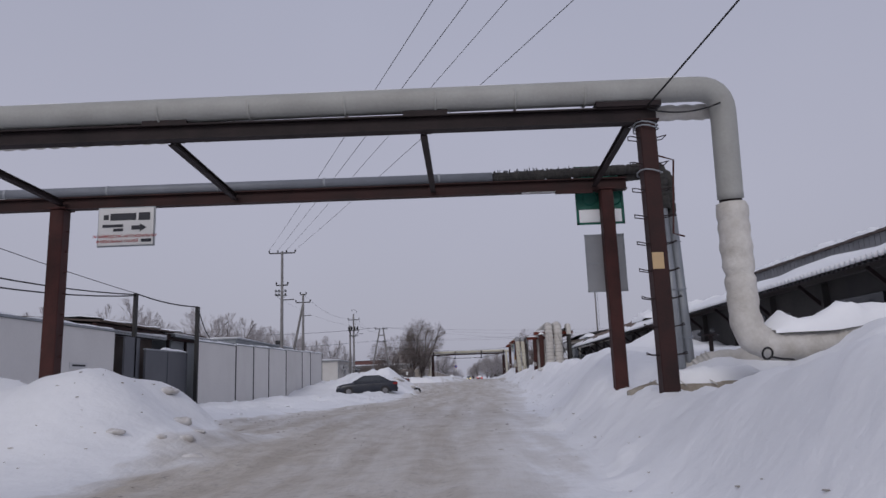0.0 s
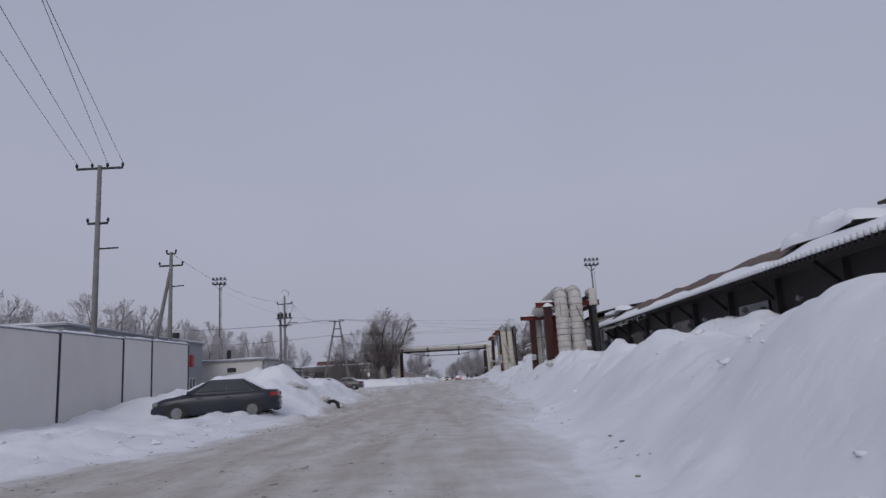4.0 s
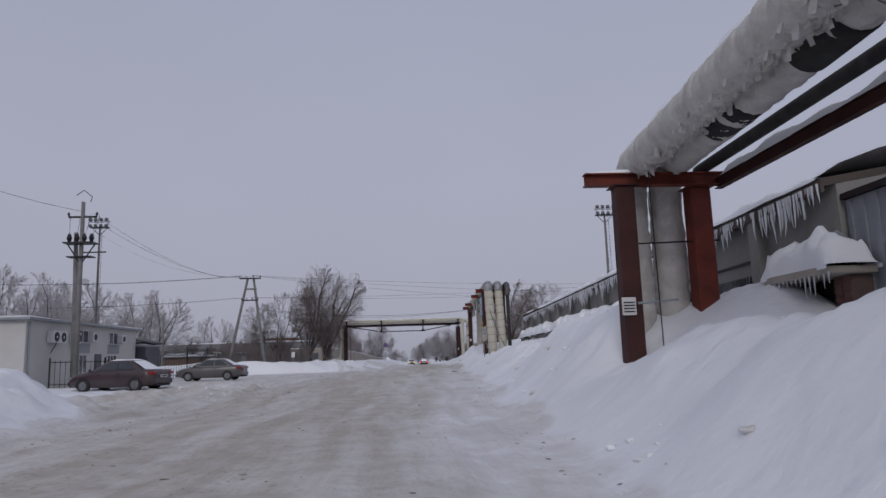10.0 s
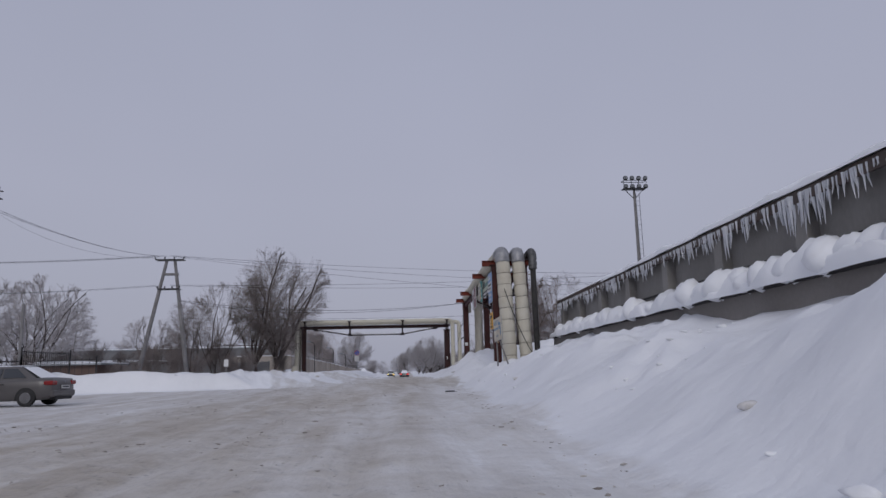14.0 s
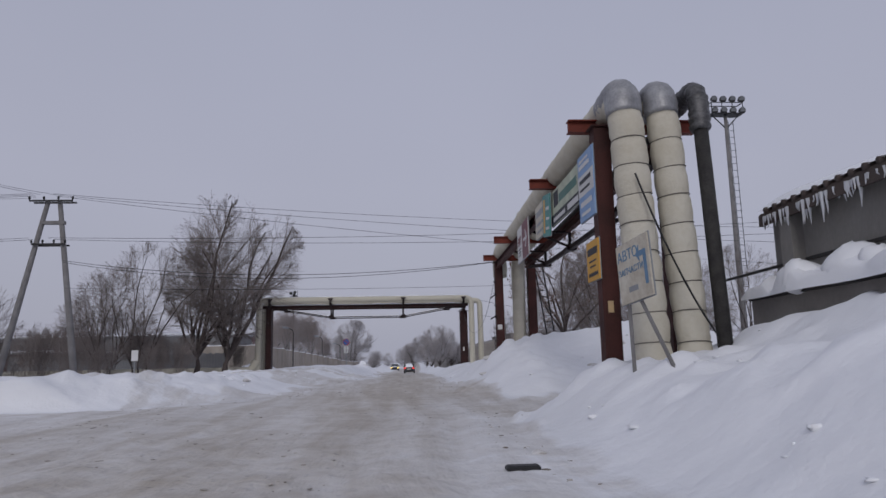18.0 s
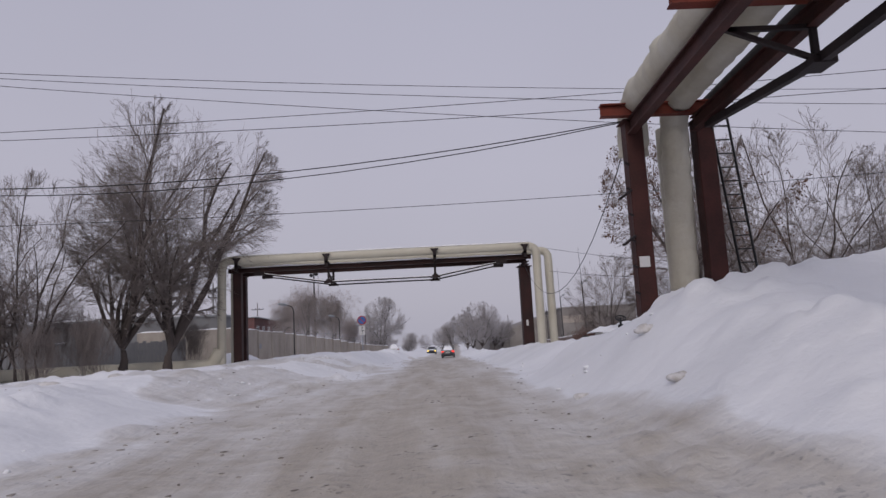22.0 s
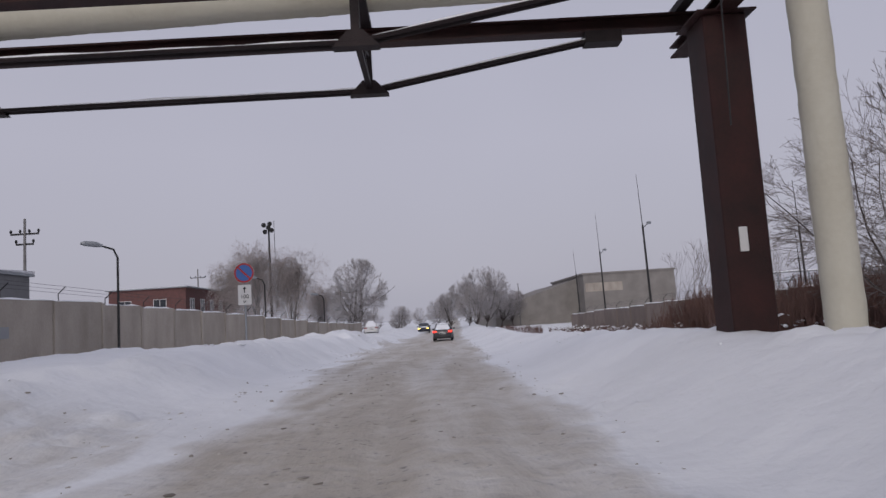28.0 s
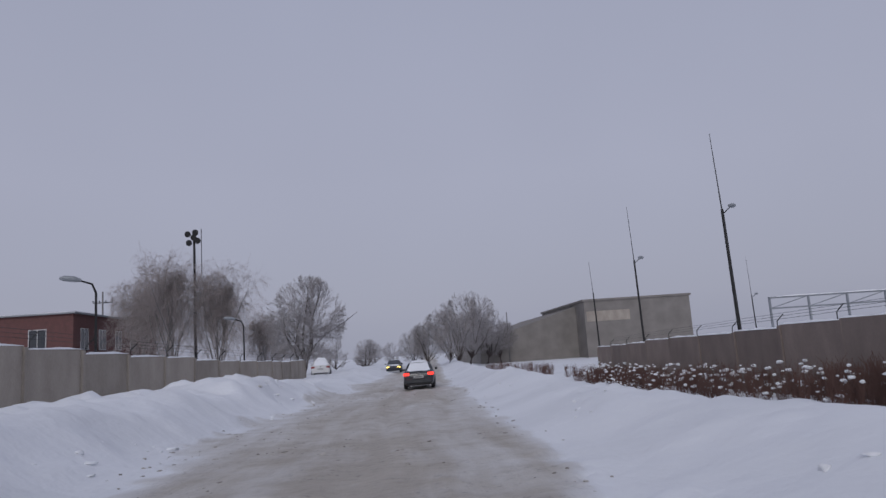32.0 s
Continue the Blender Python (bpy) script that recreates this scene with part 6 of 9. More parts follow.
def on_board(ob, m, name, x0, x1, z0, z1, mat, d=0.004):
    return part(name, Geo().box(x0, x1, -d, 0.002, z0, z1, m), mat, ob)


# blue and white board on the first post
ob, m, W, H = road_board("blue_board", 11.72, 122.2, 11.70, 120.9, 4.98, 6.58, M["paleblue"], "blue and white advertising board fixed to a steel post")
on_board(ob, m, "white_field", 0, W, 0.6, 1.1, M["signwhite"])
for k, (a, b, z0, z1) in enumerate(((0.1, 1.0, 1.26, 1.36), (0.15, 0.9, 1.42, 1.48), (0.12, 1.1, 0.9, 1.0), (0.15, 1.0, 0.72, 0.78), (0.15, 1.1, 0.34, 0.46), (0.2, 0.95, 0.12, 0.2))):
    on_board(ob, m, "printed_bar", a, b, z0, z1, (M["signwhite"], M["signwhite"], M["ink"], M["ink"], M["signwhite"], M["signwhite"])[k], 0.008)
# yellow board
ob, m, W, H = road_board("yellow_board", 11.70, 121.75, 11.67, 120.75, 3.5, 4.4, M["signyellow"], "yellow advertising board with black lettering on a post")
for a, b, z0, z1 in ((0.08, 0.92, 0.58, 0.74), (0.2, 0.8, 0.42, 0.46), (0.25, 0.75, 0.3, 0.34), (0.12, 0.9, 0.1, 0.18)):
    on_board(ob, m, "printed_bar", a, b, z0, z1, M["ink"])
# long pale board, teal board, paper board, wine-red arrow board
ob, m, W, H = road_board("long_board", 12.02, 126.4, 11.95, 122.9, 5.72, 6.74, M["palegreen"], "long pale green advertising board with a dark strip")
on_board(ob, m, "dark_strip", 0, W, 0.0, 0.3, M["ink"])
on_board(ob, m, "emblem", 0.4, 1.0, 0.5, 0.95, M["ink"])
on_board(ob, m, "printed_bar", 1.1, 3.2, 0.52, 0.76, M["green"])
on_board(ob, m, "printed_bar", 0.3, 1.8, 0.08, 0.19, M["signwhite"], 0.008)
on_board(ob, m, "printed_bar", 2.1, 3.3, 0.06, 0.22, M["signwhite"], 0.008)
ob, m, W, H = road_board("teal_board", 11.98, 127.5, 11.93, 126.3, 5.62, 6.9, M["teal"], "teal advertising board with yellow and white lettering", 8)
for a, b, z0, z1, mm in ((0.15, 0.4, 0.1, 1.15, "signyellow"), (0.55, 1.05, 0.8, 0.9, "signwhite"), (0.6, 1.1, 0.5, 0.58, "signwhite"), (0.55, 1.05, 0.2, 0.28, "signwhite")):
    on_board(ob, m, "printed_bar", a, b, z0, z1, M[mm])
ob, m, W, H = road_board("paper_board", 12.12, 129.2, 12.08, 127.6, 5.8, 6.9, M["signgrime"], "weathered white board with faded print")
for a, b, z0, z1 in ((0.15, 1.4, 0.7, 0.9), (0.2, 1.3, 0.4, 0.5), (0.2, 1.4, 0.16, 0.24)):
    on_board(ob, m, "printed_bar", a, b, z0, z1, M["boardgrey"])
ob, m, W, H = road_board("arrow_board", 12.3, 133.7, 12.16, 130.8, 5.6, 6.98, M["signwhite"], "white and wine-red board with a white arrow")
on_board(ob, m, "red_field", W - 1.55, W, 0, H, M["maroon"])
part("arrow", Geo().prism([(0, 0.05), (0.7, 0.05), (0.45, 0.3), (0.58, 0.34), (0.95, 0.0), (0.58, -0.34), (0.45, -0.3), (0.7, -0.05), (0, -0.05)], m @ Matrix.Translation((W - 1.22, -0.012, 0.7)), 0.006), M["signwhite"], ob)
letters("lettering", "ЗИП", 0.46, m @ Matrix.Translation((0.62, -0.004, 0.66)) @ pose(0, 0, 0, 90), M["maroon"], ob)
for z in (0.48, 0.36, 0.24):
    on_board(ob, m, "printed_bar", 0.25, 1.0, z, z + 0.05, M["ink"])

# brush-painted board on sticks
ob, m, W, H = road_board("painted_board", 11.40, 118.6, 11.59, 117.5, 2.72, 3.82, M["signgrime"], "brush-painted white board with blue lettering, propped on two sticks", -6)
mt = m @ Matrix.Translation((0, -0.004, 0)) @ pose(0, 0, 0, 90)
letters("lettering", "АВТО", 0.27, mt @ Matrix.Translation((0.40, 0.78, 0)), M["blueink"], ob)
letters("lettering", "ЗАПЧАСТИ", 0.16, mt @ Matrix.Translation((0.47, 0.52, 0)), M["blueink"], ob)
on_board(ob, m, "printed_bar", 0.34, 0.66, 0.18, 0.28, M["boardgrey"])
part("arrow", Geo().prism([(0, 0), (0.1, 0), (0.1, 0.62), (-0.12, 0.62), (-0.12, 0.74), (-0.24, 0.57), (-0.12, 0.42), (-0.12, 0.52), (0.0, 0.52)], m @ Matrix.Translation((0.93, -0.006, 0.22)), 0.004), M["blueink"], ob)
part("stick", Geo().bar(m @ Vector((0.2, 0.05, 0.2)), Vector((11.5, 118.4, 1.2)), 0.05), M["pole"], ob)
part("stick", Geo().bar(m @ Vector((0.55, 0.05, 0.1)), Vector((11.95, 117.3, 1.2)), 0.05), M["pole"], ob)

# ---- second pipe gantry ----
gb2 = thing("pipe_gantry", (5.0, 167.0, 0.8), "dark steel gantry with truss rods carrying pipes across the road", "pipe gantry", "pipe gantries")
YF, YB = 166.3, 168.3
for y in (YF, YB):
    part("beam", Geo().ibeam((-3.9, y, 6.60), (13.75, y, 6.60), 0.26, 0.25, 0.03), M["oldred"], gb2)
    steel_post(gb2, -3.35 if y == YF else -3.6, y, 6.45, 0.46, M["oldred"])
    for x in (1.9, 8.1):
        part("strut", Geo().bar((x, y, 5.72), (x, y, 6.475), 0.12, 0.14, up=(0, 1, 0)), M["darksteel"], gb2)
        part("gusset", Geo().prism([(-0.32, -0.05), (0.32, -0.05), (0.1, 0.18), (-0.1, 0.18)], Matrix.Translation((x, y - 0.1, 5.68)), 0.2), M["darksteel"], gb2)
    pts = [(-2.0, 6.36), (1.9, 5.7), (8.1, 5.7), (11.9, 6.36)]
    for (xa, za), (xb, zb) in zip(pts, pts[1:]):
        for dy in (-0.07, 0.07):
            part("truss_rod", Geo().tube([(xa, y + dy, za), (xb, y + dy, zb)], 0.032, 7), M["darksteel"], gb2)
        part("snow", snow_ridge(Geo(), [(xa, y, za + 0.03), (xb, y, zb + 0.03)], 0.16, 0.05, seed=int(xa * 7 + y)), M["snow"], gb2, smooth=True)
    for x in (-2.1, 12.0):
        part("rod_shoe", Geo().box(x - 0.3, x + 0.3, y - 0.14, y + 0.14, 6.28, 6.475), M["darksteel"], gb2)
steel_post(gb2, 13.42, 167.2, 6.1, 0.64, M["oldred"])
part("head_beam", Geo().ibeam((13.42, YF - 0.4, 6.22), (13.42, YB + 0.4, 6.22), 0.3, 0.2, 0.03), M["oldred"], gb2)
for x in (1.9, 8.1):
    part("cross_tie", Geo().bar((x, YF, 5.78), (x, YB, 5.78), 0.08, 0.1), M["darksteel"], gb2)
    for s in (-1, 1):
        part("cross_tie", Geo().bar((x, YF if s < 0 else YB, 5.75), (x, YB if s < 0 else YF, 6.3), 0.06, 0.06), M["darksteel"], gb2)
for x in (-3.2, 1.9, 8.1, 13.3):
    part("pipe_bracket", Geo().box(x - 0.09, x + 0.09, YF - 0.93, YB + 0.3, 6.72, 6.84), M["darksteel"], gb2)
    part("bracket_upright", Geo().box(x - 0.09, x + 0.09, YF - 0.93, YF - 0.84, 6.5, 7.2), M["darksteel"], gb2)
    part("bracket_head", Geo().prism([(x - 0.1, 7.05), (x + 0.1, 7.05), (x + 0.24, 7.24), (x - 0.24, 7.24)], Matrix.Translation((0, YF - 0.95, 0)), 0.16), M["darksteel"], gb2)
part("notice", Geo().box(13.3, 13.42, 166.862, 166.876, 2.6, 2.95), M["signwhite"], gb2, "small white notice")
part("hanging_wire", Geo().tube([(13.0, YF - 0.3, 6.2), (12.95, YF - 0.3, 4.2)], 0.012, 4), M["cable"], gb2)
part("snow", snow_ridge(Geo(), [(-3.5, YF, 6.73), (13.3, YF, 6.73)], 0.26, 0.10, seed=121), M["snow"], gb2, smooth=True)
ca = thing("cream_pipe", (14.4, 166.0, 1.0), "cream lagged heating pipe arching over the road", "pipe", "heating pipes")
part("arch", lagged(Geo(), [(-4.15, 165.7, 0.2), (-4.1, 165.75, 7.14), (13.98, 165.75, 7.14), (13.98, 165.7, 0.6)], 0.235, 0.5, 2.4, 0.015, 0.12, 24, 111, 0.008), M["cream"], ca, smooth=True)
part("snow", snow_ridge(Geo(), [(-3.6, 165.75, 7.38), (13.6, 165.75, 7.38)], 0.26, 0.07, seed=122), M["snow"], ca, smooth=True)
cb = thing("cream_pipe", (15.2, 168.4, 1.0), "cream lagged heating pipe arching over the road behind the first", "pipe", "heating pipes")
part("arch", lagged(Geo(), [(-4.2, 168.6, 0.2), (-4.15, 168.5, 7.1), (14.93, 167.4, 7.06), (14.93, 167.2, 0.6)], 0.235, 0.5, 2.1, 0.015, 0.12, 24, 112, 0.008), M["cream"], cb, smooth=True)
# ground pipe that leads to it from the left
gp = thing("ground_pipe", (-14, 163.5, 0.8), "cream lagged pipe lying along the snow under the trees", "pipe", "heating pipes")
part("run", lagged(Geo(), [(-60, 158.0, 1.25), (-26, 161.5, 1.3), (-4.6, 165.5, 1.24), (-4.2, 165.6, 2.1)], 0.36, 0.5, 3.0, 0.02, 0.25, 20, 113, 0.01), M["cream"], gp, smooth=True)
part("snow", snow_ridge(Geo(), [(-60, 158.0, 1.4), (-26, 161.5, 1.43), (-5.0, 165.4, 1.33)], 0.5, 0.12, seed=123, step=0.3), M["snow"], gp, smooth=True)
for x, y in ((-9.6, 164.3), (-17.4, 162.9), (-25.0, 161.5)):
    part("pipe_block", Geo().box(x - 0.25, x + 0.25, y - 0.4, y + 0.4, ground_z(x, y) - 0.3, 0.85), M["pole"], gp)
# big snow-laden ground pipes on the right, with valve wheels
vp = thing("valve_chamber_pipe", (15.5, 151, 1.7), "thick ground pipe under snow with valve handwheels", "pipe", "heating pipes")
part("run", lagged(Geo(), [(13.5, 149.8, 1.72), (15.4, 151.2, 1.86), (19.5, 153.6, 2.0)], 0.34, 0.8, 1.2, 0.04, 0.16, 20, 114, 0.01), M["lag"], vp, smooth=True)
part("snow", snow_ridge(Geo(), [(13.2, 149.55, 1.92), (15.4, 151.2, 2.08), (19.2, 153.4, 2.2)], 0.8, 0.26, seed=124, n=11), M["snow"], vp, smooth=True)
for x, y, z, r in ((14.2, 149.85, 2.36, 0.17), (15.5, 151.0, 2.46, 0.18), (16.4, 160.0, 1.78, 0.22), (15.2, 160.0, 1.74, 0.16)):
    part("valve_stem", Geo().tube([(x, y + 0.06, z - 0.75), (x, y + 0.05, z)], 0.04, 8), M["plastic"], vp)
    part("valve_body", Geo().box(x - 0.09, x + 0.09, y - 0.04, y + 0.14, z - 0.36, z - 0.2, bevel=0.03), M["plastic"], vp)
    part("handwheel", Geo().tube([(x + r * math.cos(a), y - 0.02 + r * 0.8 * math.sin(a), z + r * 0.55 * math.sin(a)) for a in np.linspace(0, 6.283, 19)], 0.022, 6), M["plastic"], vp)
    for k in range(3):
        a = k * 1.047 + 0.3
        part("wheel_spoke", Geo().bar((x - r * math.cos(a), y - 0.02 - r * 0.8 * math.sin(a), z - r * 0.55 * math.sin(a)), (x + r * math.cos(a), y - 0.02 + r * 0.8 * math.sin(a), z + r * 0.55 * math.sin(a)), 0.018), M["plastic"], vp)
cable("slung_cable", (14.6, 165.4, 6.9), (34.0, 160.0, 5.2), 0.8, 0.010, "thin black overhead wire", "overhead wires")
cable("slung_cable", (14.6, 165.4, 5.6), (34.0, 160.0, 5.4), 0.9, 0.010, "thin black overhead wire", "overhead wires")

# ---- concrete walls beyond the second gantry ----
LW = ((-6.35, 178.0, 3.72), (-4.9, 189.0, 3.35), (-3.33, 200.5, 2.95), (-1.6, 212.0, 2.4), (0.1, 225.5, 1.95), (0.6, 239.5, 1.9))


def along(rows, y):
    return np.interp(y, [r[1] for r in rows], [r[0] for r in rows]), np.interp(y, [r[1] for r in rows], [r[2] for r in rows])


def panel_wall(name, rows, y0, y1, n, height, label, seed, spikes=True, skip=(), mat="concrete"):
    ob = thing(name, (rows[0][0], rows[0][1], 0), label, "wall", kind="structure")
    rs = random.Random(seed)
    ys_ = np.linspace(y0, y1, n + 1)
    for i in range(n):
        if i in skip:
            continue
        (xa, za), (xb, zb) = along(rows, ys_[i]), along(rows, ys_[i + 1])
        zt = (za + zb) / 2 + rs.uniform(-0.05, 0.05)
        j = rs.uniform(-0.03, 0.03)
        g = Geo().profile((xa + j, ys_[i] + 0.02, zt - height), (xb + j, ys_[i + 1] - 0.02, zt - height), [(-0.08, 0), (0.08, 0), (0.08, height), (-0.08, height)])
        part("concrete_panel", g, M[mat], ob)
        part("concrete_post", Geo().box(xb - 0.12, xb + 0.14, ys_[i + 1] - 0.11, ys_[i + 1] + 0.11, zt - height - 0.3, zt - 0.05, bevel=0.015), M[mat], ob)
        part("snow", snow_ridge(Geo(), [(xa, ys_[i], zt), (xb, ys_[i + 1], zt)], 0.2, 0.08, seed=seed + i, step=0.3), M["snow"], ob, smooth=True)
        if spikes:
            for k in (0.05,):
                x, y = xa + 0.05, ys_[i] + 0.3
                part("spike_arm", Geo().tube([(x, y, zt - 0.15), (x, y, zt + 0.28), (x + 0.28, y, zt + 0.55)], 0.022, 6), M["plastic"], ob, "bent steel barbed-wire arm")
    if spikes:
        for dz, dx in ((0.3, 0.05), (0.42, 0.16), (0.54, 0.27)):
            pts = [(along(rows, y)[0] + dx, y, along(rows, y)[1] + dz) for y in ys_[:-1]]
            part("barbed_wire", Geo().tube(pts, 0.007, 3), M["cable"], ob)
    return ob


wa_ = panel_wall("wall_left", LW, 178.0, 238.0, 20, 2.75, "grey concrete panel wall topped with barbed-wire arms", 201)
part("end_panel", Geo().box(-14.0, -6.35, 177.9, 178.06, 0.4, 3.72), M["concrete"], wa_, "grey concrete return of the wall")
part("snow", snow_ridge(Geo(), [(-14.0, 178, 3.72), (-6.3, 178, 3.72)], 0.26, 0.1, seed=210), M["snow"], wa_, smooth=True)
part("notice", Geo().profile((-5.95, 181.1, 2.35), (-5.88, 181.6, 2.35), [(0.1, -0.2), (0.12, -0.2), (0.12, 0.2), (0.1, 0.2)]), M["boardgrey"], wa_, "small grey notice")
RW = ((27.5, 140.0, 3.3), (25.0, 170.0, 2.9), (24.0, 186.0, 2.2), (24.0, 200.0, 2.05), (24.2, 227.0, 1.55), (24.6, 240.0, 1.25))
wb_ = panel_wall("wall_right", RW, 146.0, 234.0, 22, 2.9, "brown-grey concrete wall with snow and barbed-wire arms on top", 301, mat="wallbrown")

# no-stopping sign with a distance plate
ns = thing("road_sign", (2.1, 182.7, ground_z(2.1, 182.7)), "round blue and red no-parking sign above a white plate", "road sign", "roadside signs")
gz0 = ground_z(2.1, 182.7)
part("pole", Geo().tube([(2.1, 182.75, gz0 - 0.5), (2.1, 182.75, 4.35)], 0.035, 10), M["galv"], ns)
def disc(r0, r1, y, mat, nm):
    n = 40
    g = Geo()
    vs, fs = [], []
    for r in (r0, r1):
        vs += [(2.1 + r * math.cos(2 * math.pi * i / n), y, 4.02 + r * math.sin(2 * math.pi * i / n)) for i in range(n)]
    if r0 <= 0:
        return part(nm, Geo().tube([(2.1, y, 4.02), (2.1, y + 0.012, 4.02)], r1, n), mat, ns)
    vs += [(p[0], p[1] + 0.012, p[2]) for p in vs]
    for i in range(n):
        j = (i + 1) % n
        fs += [(i, j, n + j, n + i), (2 * n + i, 3 * n + i, 3 * n + j, 2 * n + j), (n + i, n + j, 3 * n + j, 3 * n + i), (i, 2 * n + i, 2 * n + j, j)]
    return part(nm, g.add(vs, fs), mat, ns)
disc(0, 0.36, 182.70, M["signblue"], "disc")
disc(0.30, 0.36, 182.688, M["signred"], "red_ring")
disc(0.36, 0.375, 182.69, M["galv"], "edge_ring")
part("slash", Geo().box(-0.3, 0.3, -0.012, 0.0, -0.03, 0.03, Matrix.Translation((2.1, 182.70, 4.02)) @ pose(0, 0, 0, 0, 45, 0)), M["signred"], ns)
part("plate", Geo().box(1.86, 2.34, 182.70, 182.715, 2.85, 3.58, bevel=0.0), M["signwhite"], ns, "white plate reading 100 m with an arrow")
part("plate_arrow", Geo().prism([(-0.02, 0), (0.02, 0), (0.02, 0.14), (0.07, 0.14), (0, 0.23), (-0.07, 0.14), (-0.02, 0.14)], Matrix.Translation((2.1, 182.692, 3.29)), 0.006), M["ink"], ns)
letters("lettering", "100", 0.21, Matrix.Translation((2.1, 182.695, 3.08)) @ pose(0, 0, 0, 90), M["ink"], ns)
letters("lettering", "м", 0.16, Matrix.Translation((2.1, 182.695, 2.92)) @ pose(0, 0, 0, 90), M["ink"], ns)


def street_lamp(x, y, top, arm=(-0.9, -0.5), pole_r=0.06, group="street lamps", base=None):
    z0 = (ground_z(x, y) if base is None else base)
    ob = thing("street_lamp", (x, y, z0), "slim steel street lamp on a bent arm behind the wall", "street lamp", group)
    ax, ay = arm
    part("pole", Geo().tube([(x, y, z0 - 0.4), (x, y, top - 0.5), (x + ax * 0.15, y + ay * 0.15, top - 0.15), (x + ax * 0.6, y + ay * 0.6, top)], [pole_r, pole_r * 0.8, pole_r * 0.7, pole_r * 0.6], 8), M["plastic"], ob)
    d = Vector((ax, ay, 0)).normalized()
    g = Geo().tube([(x + ax * 0.55, y + ay * 0.55, top), (x + ax * 0.8, y + ay * 0.8, top + 0.06), (x + ax * 1.2, y + ay * 1.2, top + 0.1), (x + ax * 1.35, y + ay * 1.35, top + 0.1)], [0.06, 0.12, 0.11, 0.04], 10)
    part("lamp_head", g, M["galv"], ob)
    return ob


def lattice_mast(name, x, y, z0, top, label, heads=4, w=0.24, group="floodlight masts"):
    ob = thing(name, (x, y, z0), label, "floodlight", group)
    part("mast", Geo().tube([(x, y, z0 - 0.5), (x, y, top)], [w, w * 0.55], 12), M["pole"], ob, smooth=True)
    for dx in (-0.22, 0.22):
        part("ladder_rail", Geo().tube([(x + w + 0.1 + dx * 0.9, y - 0.3, z0), (x + w + dx * 0.9, y - 0.3, top - 0.6)], 0.025, 5), M["plastic"], ob)
    n = int((top - z0) / 0.55)
    for i in range(n):
        z = z0 + 0.5 + i * 0.55
        part("ladder_rung", Geo().bar((x + w - 0.12, y - 0.3, z), (x + w + 0.3, y - 0.3, z), 0.03), M["plastic"], ob)
    for z in (top, top + 0.9):
        for a, b in (((-1.3, -0.45), (1.3, -0.45)), ((-1.3, 0.45), (1.3, 0.45)), ((-1.3, -0.45), (-1.3, 0.45)), ((1.3, -0.45), (1.3, 0.45))):
            part("platform_rail", Geo().bar((x + a[0], y + a[1], z), (x + b[0], y + b[1], z), 0.06), M["plastic"], ob)
    for dx in (-1.3, -0.43, 0.43, 1.3):
        part("rail_post", Geo().bar((x + dx, y - 0.45, top), (x + dx, y - 0.45, top + 0.9), 0.05, up=(0, 1, 0)), M["plastic"], ob)
    part("platform", Geo().box(x - 1.3, x + 1.3, y - 0.45, y + 0.45, top - 0.06, top), M["plastic"], ob)
    for s in (-1, 1):
        part("brace", Geo().bar((x, y, top - 1.2), (x + s * 1.1, y, top - 0.05), 0.07), M["plastic"], ob)
    for r in range(2):
        for i in range(heads):
            hx = x - 1.15 + 2.3 * i / (heads - 1)
            hz = top + 0.25 + r * 0.95
            hd = part("floodlight_head", Geo().tube([(hx, y - 0.2, hz), (hx, y - 0.55, hz - 0.08), (hx, y - 0.7, hz - 0.12)], [0.12, 0.26, 0.27], 12), M["plastic"], ob)
            part("lens", Geo().tube([(hx, y - 0.705, hz - 0.12), (hx, y - 0.715, hz - 0.125)], 0.24, 12), M["lamp_lens"], hd)
    return ob


street_lamp(-4.1, 186.3, 5.78, (-0.9, -0.5), base=1.0)
street_lamp(-1.9, 227.3, 5.0, (-0.9, -0.4), base=0.0)
street_lamp(-2.9, 206.8, 5.55, (-0.9, -0.3), base=0.3)
lattice_mast("floodlight_mast", 34.35, 158.2, 1.0, 21.1, "tall floodlight mast with a ladder and a lamp platform")
lattice_mast("floodlight_mast", -39.5, 166.0, 1.0, 22.2, "tall floodlight mast with a ladder and a lamp platform")
mm_ = thing("slim_mast", (-14.2, 258, 0), "slim dark floodlight mast beside birches", "floodlight", "floodlight masts")
part("mast", Geo().tube([(-14.2, 258, -0.5), (-14.2, 258, 16.4)], [0.2, 0.13], 10), M["plastic"], mm_)
for dx, dz in ((-0.55, 0.6), (0.1, 0.2), (0.55, -0.2), (-0.4, -0.4), (0.3, 0.75)):
    part("floodlight_head", Geo().tube([(-14.2 + dx, 258, 16.4 + dz), (-14.2 + dx, 257.4, 16.3 + dz)], [0.18, 0.36], 10), M["plastic"], mm_)
part("rod", Geo().tube([(-13.4, 258, 12), (-13.4, 258, 17.6)], 0.04, 5), M["plastic"], mm_)


